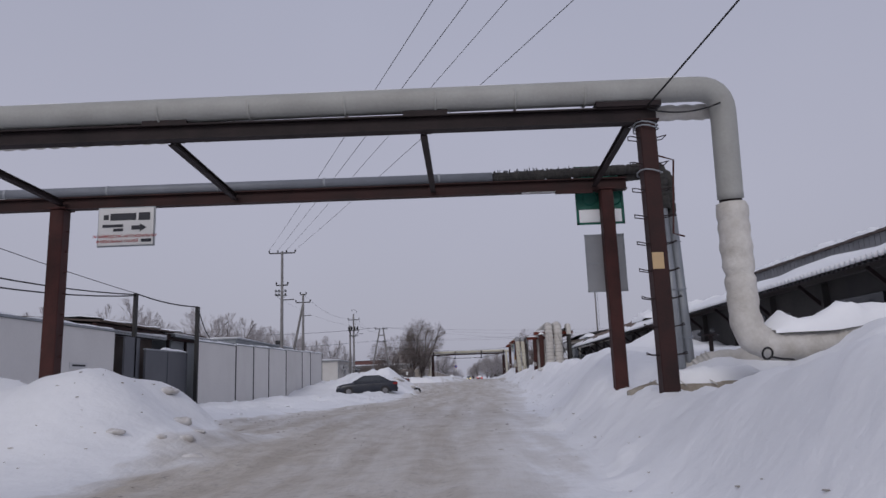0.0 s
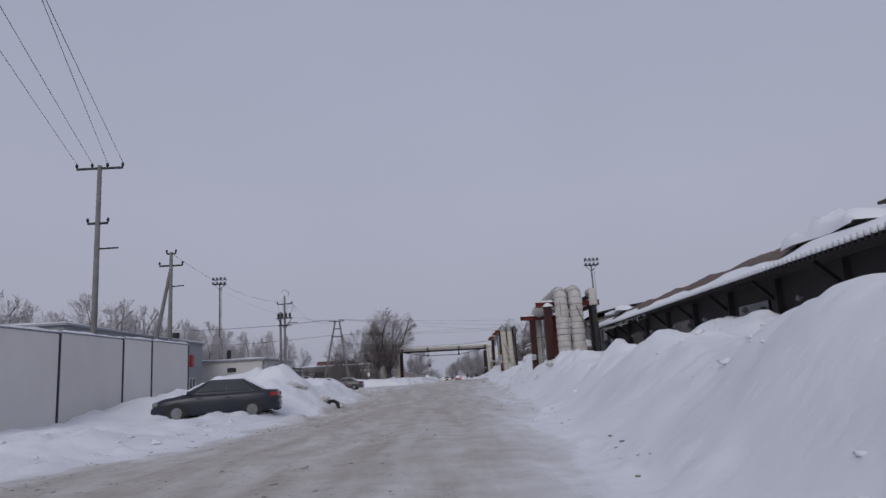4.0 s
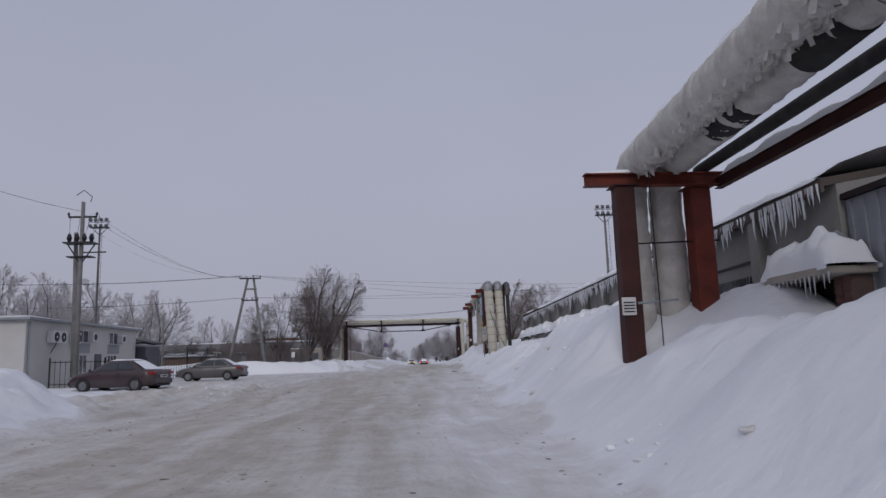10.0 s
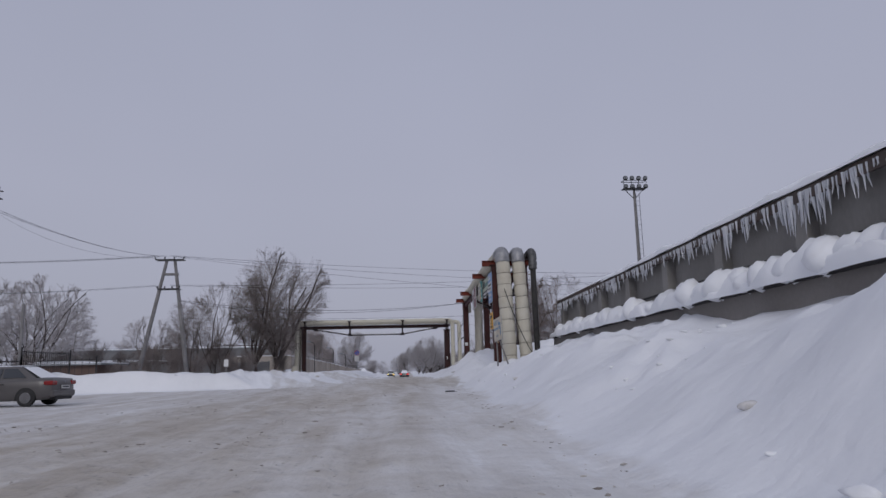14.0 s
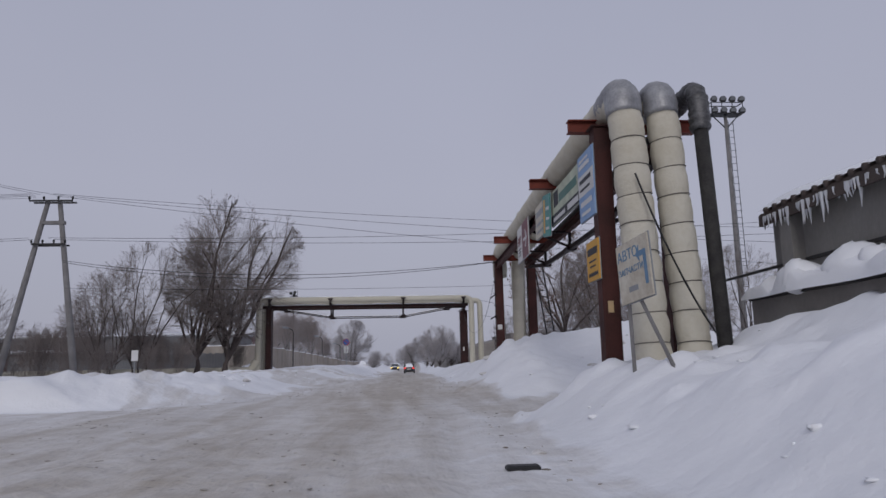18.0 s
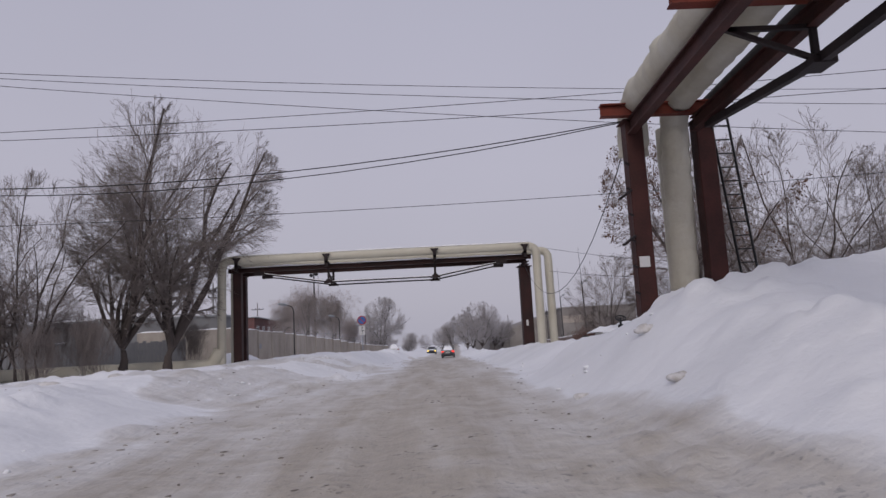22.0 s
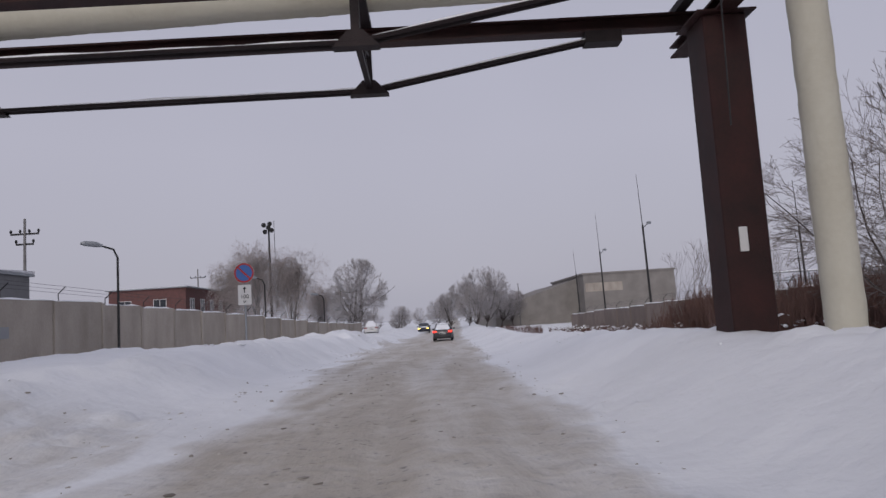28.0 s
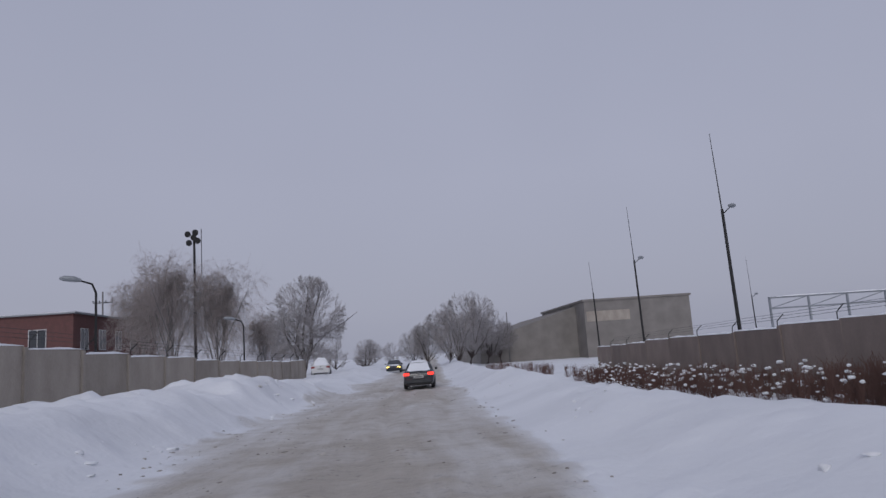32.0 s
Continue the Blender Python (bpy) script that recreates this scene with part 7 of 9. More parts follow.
def whip_mast(x, y, z0, mid, top, lamp=True, r=0.09, lean=0.0):
    ob = thing("lightning_mast", (x, y, z0), "slim steel mast with a long lightning rod and a lamp", "mast", "lightning masts")
    part("mast", Geo().tube([(x, y, z0 - 0.4), (x - lean * 0.5, y, mid)], [r, r * 0.7], 8), M["plastic"], ob)
    part("rod", Geo().tube([(x - lean * 0.5, y, mid - 0.2), (x - lean, y, top)], [r * 0.35, r * 0.14], 5), M["plastic"], ob)
    if lamp:
        part("lamp_arm", Geo().tube([(x - lean * 0.5, y, mid - 0.3), (x - lean * 0.5 + 0.45, y - 0.2, mid + 0.1)], 0.03, 5), M["plastic"], ob)
        part("lamp_head", Geo().lump((x - lean * 0.5 + 0.5, y - 0.25, mid + 0.14), 0.16, 3, 6, (1.4, 1, 0.8), 0.1), M["galv"], ob)
    return ob


whip_mast(28.2, 217.8, 0.5, 9.0, 13.6, True, 0.12, 0.35)
whip_mast(28.2, 234.0, 0.4, 8.2, 12.6, True, 0.1, 0.3)
whip_mast(27.9, 246.0, 0.3, 6.6, 9.6, False, 0.09, 0.3)
whip_mast(39.8, 213.6, 0.8, 7.6, 11.5, True, 0.11, 0.25)
whip_mast(44.0, 222.0, 0.8, 5.6, 10.2, True, 0.09, 0.2)
whip_mast(52.0, 262.0, 0.8, 6.2, 11.0, True, 0.09, 0.2)

# far buildings
fb = thing("grey_block_building", (48, 300, 0), "large grey brick industrial building with a blank wall", "building", "far buildings")
part("wall", Geo().box(39.3, 57.5, 294, 330, -1.5, 8.6), M["greybrick"], fb)
part("parapet", Geo().box(39.0, 57.8, 293.8, 330.2, 8.6, 8.95), M["greybrick"], fb)
part("pale_bay", Geo().box(39.6, 47.0, 293.93, 293.99, 5.2, 6.9), M["concrete"], fb)
part("lean_roof", Geo().prism([(39.3, -2.0), (39.3, 8.2), (22.0, 3.0), (22.0, -2.0)], Matrix.Translation((0, 300, 0)), 60), M["greybrick"], fb, "long sloping side hall")
bb = flat_house("brick_building", -33.5, -23.4, 249.2, 272.0, 8.05, M["brick"], "low red brick building with a flat snowy roof", z0=-0.5)
for k in range(2):
    wall_window(bb, "y", 249.2, -32.2 + k * 4.6, -30.6 + k * 4.6, 4.6, 6.6, -1)
for k in range(5):
    wall_window(bb, "x", -23.4, 250.8 + k * 4.2, 252.4 + k * 4.2, 4.6, 6.6, 1)
part("vent", Geo().tube([(-28, 258, 8.0), (-28, 258, 8.8)], [0.4, 0.6], 12), M["galv"], bb)
dk = flat_house("dark_store", -40.0, -9.3, 183.0, 189.0, 4.95, M["greywall"], "dark blue-grey store with a flat snowy roof", z0=-0.5, over=0.15)
# open steel frame on the right, far behind the wall
of_ = thing("steel_rack", (58, 250, 0.5), "long open steel pipe rack behind the wall", "pipe rack")
for i in range(7):
    x = 47 + i * 4.2
    part("rack_post", Geo().box(x, x + 0.18, 249, 249.2, 0, 5.2), M["galv"], of_)
    part("rack_brace", Geo().bar((x, 249, 4.0), (x + 4.2, 249, 5.1), 0.09), M["galv"], of_)
for z in (4.0, 5.1):
    part("rack_beam", Geo().bar((47, 249, z), (73, 249, z), 0.16), M["galv"], of_)
part("snow", snow_ridge(Geo(), [(47, 249, 5.18), (73, 249, 5.18)], 0.4, 0.12, seed=330, step=0.6), M["snow"], of_, smooth=True)

# ---- power poles and wires ----
def insulator(parent, x, y, z):
    return part("insulator", Geo().tube([(x, y, z), (x, y, z + 0.1), (x, y, z + 0.16), (x, y, z + 0.22)], [0.03, 0.075, 0.07, 0.05], 8), M["plastic"], parent)


def pole_base(name, x, y, top, label, r=0.17, group="power poles"):
    z0 = ground_z(x, y)
    ob = thing(name, (x, y, z0), label, "power pole", group)
    part("shaft", Geo().tube([(x, y, z0 - 0.6), (x, y, top)], [r, r * 0.62], 10), M["pole"], ob, smooth=True)
    return ob


def crossarm(ob, x, y, z, half, n, along_x=True):
    d = Vector((1, 0, 0)) if along_x else Vector((0, 1, 0))
    part("crossarm", Geo().bar(Vector((x, y, z)) - d * half, Vector((x, y, z)) + d * half, 0.1), M["plastic"], ob)
    out = []
    for i in range(n):
        p = Vector((x, y, z)) + d * (-half + 2 * half * i / (n - 1))
        insulator(ob, p.x, p.y, z + 0.05)
        out.append((p.x, p.y, z + 0.27))
    return out


p1 = pole_base("power_pole", -14.05, 60.2, 12.9, "tall concrete power pole with a four-insulator crossarm")
tops = crossarm(p1, -14.05, 60.2, 12.75, 1.15, 4)
crossarm(p1, -14.05, 60.2, 9.9, 0.5, 3)
part("arm", Geo().bar((-14.05, 60.2, 8.6), (-13.0, 60.2, 8.62), 0.07), M["plastic"], p1)
for t, (dx, dz) in zip(tops, ((0.336, 0.066), (0.336, 0.067), (0.352, 0.052), (0.330, 0.09))):
    cable("overhead_wire", t, (t[0] + dx * 76, t[1] - 76.0, t[2] - dz * 76), 0.25, 0.011)
p2 = pole_base("power_pole", -14.55, 71.5, 10.5, "braced concrete power pole with brackets")
part("brace_pole", Geo().tube([(-16.6, 72.2, 0.0), (-14.6, 71.6, 9.4)], [0.16, 0.11], 10), M["pole"], p2, smooth=True)
crossarm(p2, -14.55, 71.5, 9.6, 0.75, 3)
crossarm(p2, -14.55, 71.5, 10.4, 0.3, 2)
part("arm", Geo().bar((-14.55, 71.5, 8.2), (-13.7, 71.5, 8.25), 0.07), M["plastic"], p2)
p3 = pole_base("transformer_pole", -13.6, 103.0, 11.2, "concrete power pole carrying a switch platform")
part("brace_pole", Geo().tube([(-14.4, 104.6, 0.2), (-14.2, 103.6, 9.5)], [0.16, 0.12], 10), M["pole"], p3, smooth=True)
crossarm(p3, -13.6, 103.0, 10.3, 0.8, 3)
part("top_hook", Geo().tube([(-14.0, 103.0, 11.6), (-13.6, 103.0, 11.9), (-13.1, 103.0, 11.5), (-13.2, 103.0, 11.2)], 0.025, 5), M["plastic"], p3)
part("platform", Geo().box(-14.5, -12.8, 102.6, 103.4, 8.7, 8.78), M["plastic"], p3)
part("platform", Geo().box(-14.3, -12.9, 102.7, 103.3, 7.9, 7.96), M["plastic"], p3)
for i in range(4):
    x = -14.3 + i * 0.42
    part("switch", Geo().tube([(x, 103, 8.8), (x, 103, 9.05), (x, 103, 9.3)], [0.07, 0.16, 0.08], 8), M["plastic"], p3)
    part("jumper", Geo().tube(sagging((x, 103, 9.3), (-14.3 + i * 0.55, 103, 10.4), 0.3, 8), 0.012, 4), M["cable"], p3)
for s in (-1, 1):
    part("platform_brace", Geo().bar((-13.6, 103, 7.5), (-13.6 + s * 0.75, 103, 8.65), 0.06), M["plastic"], p3)
part("arm", Geo().bar((-13.6, 103, 8.2), (-12.2, 103, 8.2), 0.07), M["plastic"], p3)
p4 = thing("a_frame_pole", (-14, 150.1, 0.6), "concrete A-frame power pole with crossarms", "power pole", "power poles")
for fx in (-16.8, -11.9):
    part("leg", Geo().tube([(fx, 150.1, 0.0), (-14.05 + (0.45 if fx > -14 else -0.25), 150.1, 12.2)], [0.22, 0.14], 10), M["pole"], p4, smooth=True)
for z, h in ((12.15, 1.3), (9.4, 1.0)):
    for dy in (-0.3, 0.3):
        part("crossarm", Geo().bar((-14.0 - h, 150.1 + dy, z), (-14.0 + h, 150.1 + dy, z), 0.1), M["plastic"], p4)
    for i in range(4):
        insulator(p4, -14.0 - h + 2 * h * i / 3, 149.8, z + 0.05)
part("tie_plate", Geo().box(-14.6, -13.2, 149.95, 150.25, 10.7, 10.9), M["pole"], p4)
# wires across the road beside the crossing
for y0, z0, ym, zm in ((149.0, 12.4, 150.0, 11.35), (149.3, 12.4, 149.5, 10.85), (149.6, 12.4, 149.25, 10.25), (149.0, 9.65, 147.75, 9.32), (149.6, 9.65, 148.0, 9.02)):
    f, sag = 0.30, 0.6
    cable("overhead_wire", (-13.6, y0, z0), (-13.6 + 16.6 / f, y0 + (ym - y0) / f, z0 + (zm + 0.84 * sag - z0) / f), sag, 0.011)
    cable("overhead_wire", (-14.8, y0, z0), (-64.0, y0 - 8, z0 + 0.5), 1.2, 0.011)
cable("overhead_wire", (-12.9, 149.3, 8.3), (12.7, 142.3, 6.95), 0.8, 0.014, "black service cable over the road")
cable("overhead_wire", (-12.9, 149.4, 8.2), (12.7, 142.4, 6.95), 0.95, 0.013, "black service cable over the road")
cable("overhead_wire", (-12.6, 149.3, 6.6), (26.9, 146.5, 6.5), 0.35, 0.009)
cable("overhead_wire", (-13.6, 103.0, 10.5), (-14.2, 148.8, 12.3), 1.3, 0.010)
cable("overhead_wire", (-13.0, 103.0, 10.5), (-13.4, 148.8, 12.3), 1.5, 0.010)
cable("overhead_wire", (-14.5, 71.5, 10.4), (-13.6, 102.8, 10.6), 0.9, 0.010)
cable("overhead_wire", (-39.0, 165.0, 21.0), (-14.6, 149.2, 12.2), 1.6, 0.010)
# gate cables at the yard
cable("gate_cable", (-13.0, 29.55, 5.5), (-12.35, 35.1, 5.45), 0.12, 0.03, "thick black cable over a gate", "gate cables")
cable("gate_cable", (-13.0, 29.55, 5.45), (-14.0, 8.0, 5.6), 0.55, 0.025, "thick black cable over a gate", "gate cables")
cable("gate_cable", (-13.0, 29.55, 5.4), (-14.0, 8.0, 5.3), 0.7, 0.025, "thick black cable over a gate", "gate cables")
cable("gate_cable", (-13.0, 29.6, 5.5), (-16.5, 8.0, 8.2), 0.3, 0.014, "thin black wire over a gate", "gate cables")
cable("gantry_cable", (4.15, GA_R - 0.2, 6.35), (8.25, 3.0, 10.5), 0.1, 0.022, "black cable running up from a gantry post", "guy cables")
cable("gantry_cable", (4.15, GA_R - 0.15, 6.3), (5.5, GA_R - 0.2, 6.35), 0.12, 0.016, "black cable drooping between pipes", "guy cables")
p5 = pole_base("wood_pole", -14.55, 197.7, 9.2, "dark wooden pole with two short crossarms", 0.11)
crossarm(p5, -14.55, 197.7, 8.3, 0.8, 4)
crossarm(p5, -14.55, 197.7, 7.7, 0.5, 2)
p6 = pole_base("wood_pole", -3.6, 262.0, 7.4, "dark wooden pole with two short crossarms", 0.12)
crossarm(p6, -3.6, 262.0, 6.6, 1.0, 4)
p7 = pole_base("wood_pole", -26.0, 262.0, 11.5, "dark wooden pole with two short crossarms", 0.14)
crossarm(p7, -26.0, 262.0, 10.2, 1.1, 4)
p8 = pole_base("wood_pole", 27.0, 300.0, 8.0, "dark wooden pole with two short crossarms", 0.14)
p9 = pole_base("concrete_post", -19.8, 135.9, 6.8, "plain concrete post beside a yard fence", 0.14)

# ---- bare winter trees ----
def grow_tree(seed, height, half, levels=5, first=0.2, spread=0.8, trunks=1, up=0.12, kids=(9, 8, 6, 5, 4), droop=0.0, girth=0.016, ratio=0.62, lean=0.2, fine=0.006):
    """Segments (start, end, radius, radius, level) of a leafless tree at the origin, height tall with a crown of half-width half."""
    rs = random.Random(seed)
    out = []

    def twist(d, angle):
        side = d.orthogonal().normalized()
        side.rotate(Matrix.Rotation(rs.uniform(0, 6.283), 3, d))
        q = d.copy()
        q.rotate(Matrix.Rotation(angle, 3, side))
        return q

    def limb(p, d, L, r, level):
        n = 5 if level == 0 else 4 if level == 1 else 3 if level == 2 else 2 if level < levels else 1
        pts, dirs = [p], []
        for i in range(n):
            d = (twist(d, rs.uniform(0.06, 0.26 if level else 0.14)) + Vector((0, 0, up * (1.0 if level < 2 else 0.5) - (droop if level >= 3 else 0.0)))).normalized()
            p = p + d * (L / n)
            pts.append(p)
            dirs.append(d)
        for i in range(n):
            out.append((pts[i], pts[i + 1], max(r * (1 - 0.72 * i / n), fine), max(r * (1 - 0.72 * (i + 1) / n), fine * 0.7), level))
        if level >= levels:
            return
        m = kids[level]
        t0 = first if level == 0 else 0.14
        for k in range(m):
            t = min(t0 + (1 - t0) * (k + rs.random() * 0.85) / m, 0.999)
            i = min(int(t * n), n - 1)
            q = pts[i].lerp(pts[i + 1], t * n - i)
            ang = spread * rs.uniform(0.55, 1.3) * (1.0 if level else 0.9)
            limb(q, twist(dirs[i], ang), L * ratio * rs.uniform(0.7, 1.1) * (0.62 + 0.55 * math.sin(math.pi * min(1, 0.15 + t * 0.85))), r * (1 - 0.66 * t) * 0.6, level + 1)

    for k in range(trunks):
        a = 6.283 * k / trunks + rs.uniform(-0.4, 0.4)
        tilt = 0.0 if trunks == 1 else rs.uniform(0.6, 1.3) * lean
        limb(Vector((0.3 * math.cos(a), 0.3 * math.sin(a), -0.5)) if trunks > 1 else Vector((0, 0, -0.5)), Vector((math.cos(a) * tilt, math.sin(a) * tilt, 1)).normalized(), height * 0.66 * rs.uniform(0.85, 1.0), height * girth * (1.0 if trunks == 1 else 0.8), 0)
    ends = np.array([s[1] for s in out])
    kz = height / np.percentile(ends[:, 2], 99.8)
    kr = half / np.percentile(np.hypot(ends[:, 0], ends[:, 1]), 97)
    fit = lambda p: Vector((p.x * kr, p.y * kr, p.z * kz))
    return [(fit(a), fit(b), r0, r1, l) for a, b, r0, r1, l in out]


def crown_tree(seed, height, half, fork=0.24, limbs=8, kids=(9, 7, 5, 3), girth=0.02, trunks=1, fine=0.007, lean=0.15, droop=0.0, low=0.16, spread=1.15):
    """Segments of a round-headed leafless tree: limbs that arch out from a low fork and fill an egg-shaped crown."""
    rs = random.Random(seed)
    out = []
    mid, rz = height * (1 + low) / 2, height * (1 - low) / 2

    def room(p, d):
        """How far along d the crown's outline lies from p."""
        a = (d.x * d.x + d.y * d.y) / half ** 2 + d.z * d.z / rz ** 2
        b = (p.x * d.x + p.y * d.y) / half ** 2 + (p.z - mid) * d.z / rz ** 2
        c = (p.x * p.x + p.y * p.y) / half ** 2 + (p.z - mid) ** 2 / rz ** 2 - 1
        q = b * b - a * c
        return 0.25 if q < 0 else max(0.2, (-b + math.sqrt(q)) / a)

    def turn(d, angle):
        side = d.orthogonal().normalized()
        side.rotate(Matrix.Rotation(rs.uniform(0, 6.283), 3, d))
        q = d.copy()
        q.rotate(Matrix.Rotation(angle, 3, side))
        return q

    def limb(p, d, L, r, level):
        n = (5, 6, 4, 2, 1, 1)[level]
        pts, dirs = [p], []
        for i in range(n):
            pull = Vector((0, 0, 0.10 if level <= 2 else -droop))
            d = (turn(d, rs.uniform(0.1, 0.34)) + pull).normalized()
            p = p + d * (L / n)
            pts.append(p)
            dirs.append(d)
            out.append((pts[i], p, max(r * (1 - 0.75 * i / n), fine), max(r * (1 - 0.75 * (i + 1) / n), fine * 0.7), level))
        if level == 0 or level - 1 >= len(kids):
            return pts, dirs
        m = kids[level - 1]
        for k in range(m):
            t = min(0.16 + 0.84 * (k + rs.random()) / m, 0.999)
            i = min(int(t * n), n - 1)
            q = pts[i].lerp(pts[i + 1], t * n - i)
            away = Vector((q.x / half ** 2, q.y / half ** 2, (q.z - mid) / rz ** 2))
            dd = (turn(dirs[i], rs.uniform(0.35, 0.95)) + away.normalized() * 0.35).normalized()
            limb(q, dd, min(L * rs.uniform(0.38, 0.62), room(q, dd) * rs.uniform(0.75, 1.08)), max(r * (1 - 0.7 * t) * 0.55, fine), level + 1)
        return pts, dirs

    for k in range(trunks):
        az = 6.283 * k / trunks + rs.uniform(-0.5, 0.5)
        tilt = lean * rs.uniform(0.6, 1.2) if trunks > 1 else 0.03
        base = Vector((0.5 * math.cos(az), 0.5 * math.sin(az), -0.4)) if trunks > 1 else Vector((0, 0, -0.4))
        r0 = height * girth * (1.0 if trunks == 1 else 0.8)
        pts, dirs = limb(base, Vector((math.cos(az) * tilt, math.sin(az) * tilt, 1)).normalized(), height * fork, r0, 0)
        m = max(2, round(limbs / trunks))
        for j in range(m):
            a2 = az + (rs.uniform(-1.3, 1.3) if trunks > 1 else 6.283 * j / m + rs.uniform(-0.4, 0.4))
            steep = 0.12 + spread * ((j + 0.5 * rs.random()) / m)
            d = Vector((math.cos(a2) * steep, math.sin(a2) * steep, 1)).normalized()
            q = pts[-1] if j % 2 == 0 else pts[-2].lerp(pts[-1], rs.random())
            limb(q, d, room(q, d) * rs.uniform(0.88, 1.0), r0 * (0.56 if j < 2 else 0.42), 1)
    return out


def limb_mesh(name, segs, mat, sides):
    n = len(segs)
    a = np.array([s[0] for s in segs], float)
    b = np.array([s[1] for s in segs], float)
    r0 = np.array([s[2] for s in segs])[:, None]
    r1 = np.array([s[3] for s in segs])[:, None]
    d = b - a
    d /= np.linalg.norm(d, axis=1)[:, None] + 1e-9
    ref = np.where(np.abs(d[:, 2:3]) > 0.9, np.array([[1.0, 0, 0]]), np.array([[0, 0, 1.0]]))
    s = np.cross(d, ref)
    s /= np.linalg.norm(s, axis=1)[:, None]
    o = np.cross(d, s)
    # let the joints run into one another
    a, b = a - d * r0 * 0.4, b + d * r1 * 0.4
    rings = []
    for base, r in ((a, r0), (b, r1)):
        for j in range(sides):
            t = 2 * math.pi * j / sides
            rings.append(base + (s * math.cos(t) + o * math.sin(t)) * r)
    v = np.stack(rings, 1).reshape(-1, 3)
    k = np.arange(n)[:, None] * (2 * sides)
    f = np.concatenate([np.stack([k[:, 0] + j, k[:, 0] + (j + 1) % sides, k[:, 0] + sides + (j + 1) % sides, k[:, 0] + sides + j], 1) for j in range(sides)], 0)
    me = bpy.data.meshes.new(name)
    me.from_pydata(v.tolist(), [], f.tolist())
    me.materials.append(mat)
    me.shade_smooth()
    return me


def tree(name, x, y, segs, label, bark="bark", twig="twig", group="bare trees", category="tree", leaves=0, seed=1, z=None, scale=1.0, turn=0.0, thick=2):
    ob = thing(name, (x, y, (ground_z(x, y) if z is None else z)), label, category, group)
    for nm, pick, mat, sides in (("stems" if thick == 1 else "trunk", lambda l: l < thick, bark, 9), ("crown", lambda l: l >= thick, twig, 3)):
        lots, last = [[]], 0
        for s in segs:
            if s[4] == 0 and last != 0 and nm == "trunk":
                lots.append([])
            last = s[4]
            if pick(s[4]):
                lots[-1].append(s)
        for lot in lots:
            c = new(nm, limb_mesh(nm, lot, M[mat], sides))
            c.parent = ob
            if thick == 1:
                c["kind"] = "stuff"
    if leaves:
        rs = random.Random(seed)
        ends = [s for s in segs if s[4] >= 3]
        g = Geo()
        for i in range(leaves):
            s = rs.choice(ends)
            p = s[1] + Vector((rs.uniform(-.05, .05), rs.uniform(-.05, .05), -0.05))
            u_, v_ = Vector((rs.uniform(-1, 1), rs.uniform(-1, 1), rs.uniform(-.4, .4))).normalized() * rs.uniform(0.02, 0.045), Vector((rs.uniform(-.3, .3), rs.uniform(-.3, .3), -1)).normalized() * rs.uniform(0.05, 0.11)
            g.add([p, p + u_ + v_ * 0.5, p + v_, p - u_ + v_ * 0.5], [(0, 1, 2, 3)])
        me = mesh_of("leaves", g, M["deadleaf"])
        c = new("leaves", me)
        c.parent = ob
        c["kind"] = "stuff"
    ob.rotation_euler[2] = turn
    ob.scale = (scale, scale, scale)
    return ob


def again(ob, x, y, scale=1.0, turn=0.0, z=None, label=""):
    c = copy_thing(ob, Matrix.Translation((x, y, (ground_z(x, y) if z is None else z))) @ Matrix.Rotation(turn, 4, "Z") @ Matrix.Scale(scale / ob.scale[0], 4))
    return tagged(c, label) if label else c


big_a = crown_tree(12, 15.0, 4.4, 0.13, 9, (11, 9, 6, 3), 0.022, 1, 0.0070, 0.2)
big_b = crown_tree(29, 15.2, 4.8, 0.13, 10, (11, 9, 6, 3), 0.022, 1, 0.0070, 0.2)
mid_a = crown_tree(31, 10.4, 3.9, 0.16, 9, (8, 6, 5, 2), 0.014, 3, 0.0075, 0.3, 0.0, 0.08)
ta_ = tree("willow_tree", -8.1, 162.4, big_a, "tall bare spreading tree with dark forked trunks")
ta_.rotation_euler[1] = radians(9)
tb_ = tree("willow_tree", -6.2, 163.2, big_b, "tall bare spreading tree with dark forked trunks")
tb_.rotation_euler[1] = radians(9)
tc_ = tree("bare_tree", -11.6, 160.2, mid_a, "many-stemmed bare tree with thin twigs")
again(tc_, -15.5, 164.0, 0.9, 2.0)
again(tc_, -13.6, 158.0, 0.75, 1.2)
bush = grow_tree(41, 3.6, 1.7, 3, 0.08, 0.45, 7, 0.3, (6, 6, 5), girth=0.006, lean=0.4, fine=0.007)
bs_ = tree("bare_bush", -14.5, 155.5, bush, "bare thin-stemmed bush standing in snow", "twig", "twig", "bare bushes", "bush", thick=1)
for i, (x, y, s) in enumerate(((-17.5, 156.5, 1.15), (-20.5, 158.5, 1.0), (-12.5, 154.8, 0.75), (-10.0, 157.5, 0.8), (-23.5, 157.0, 1.2), (-8.5, 160.0, 0.9), (-27.0, 160.0, 1.1), (-31.5, 161.0, 1.0), (-18.5, 150.5, 0.55), (-16.0, 147.5, 0.5), (-22.0, 141.0, 0.7), (-26.0, 139.5, 0.7), (-6.2, 166.5, 0.8), (-12.8, 166.0, 1.1), (-15.5, 160.0, 1.2), (-19.0, 162.0, 1.2))):
    again(bs_, x, y, s, i * 1.3)
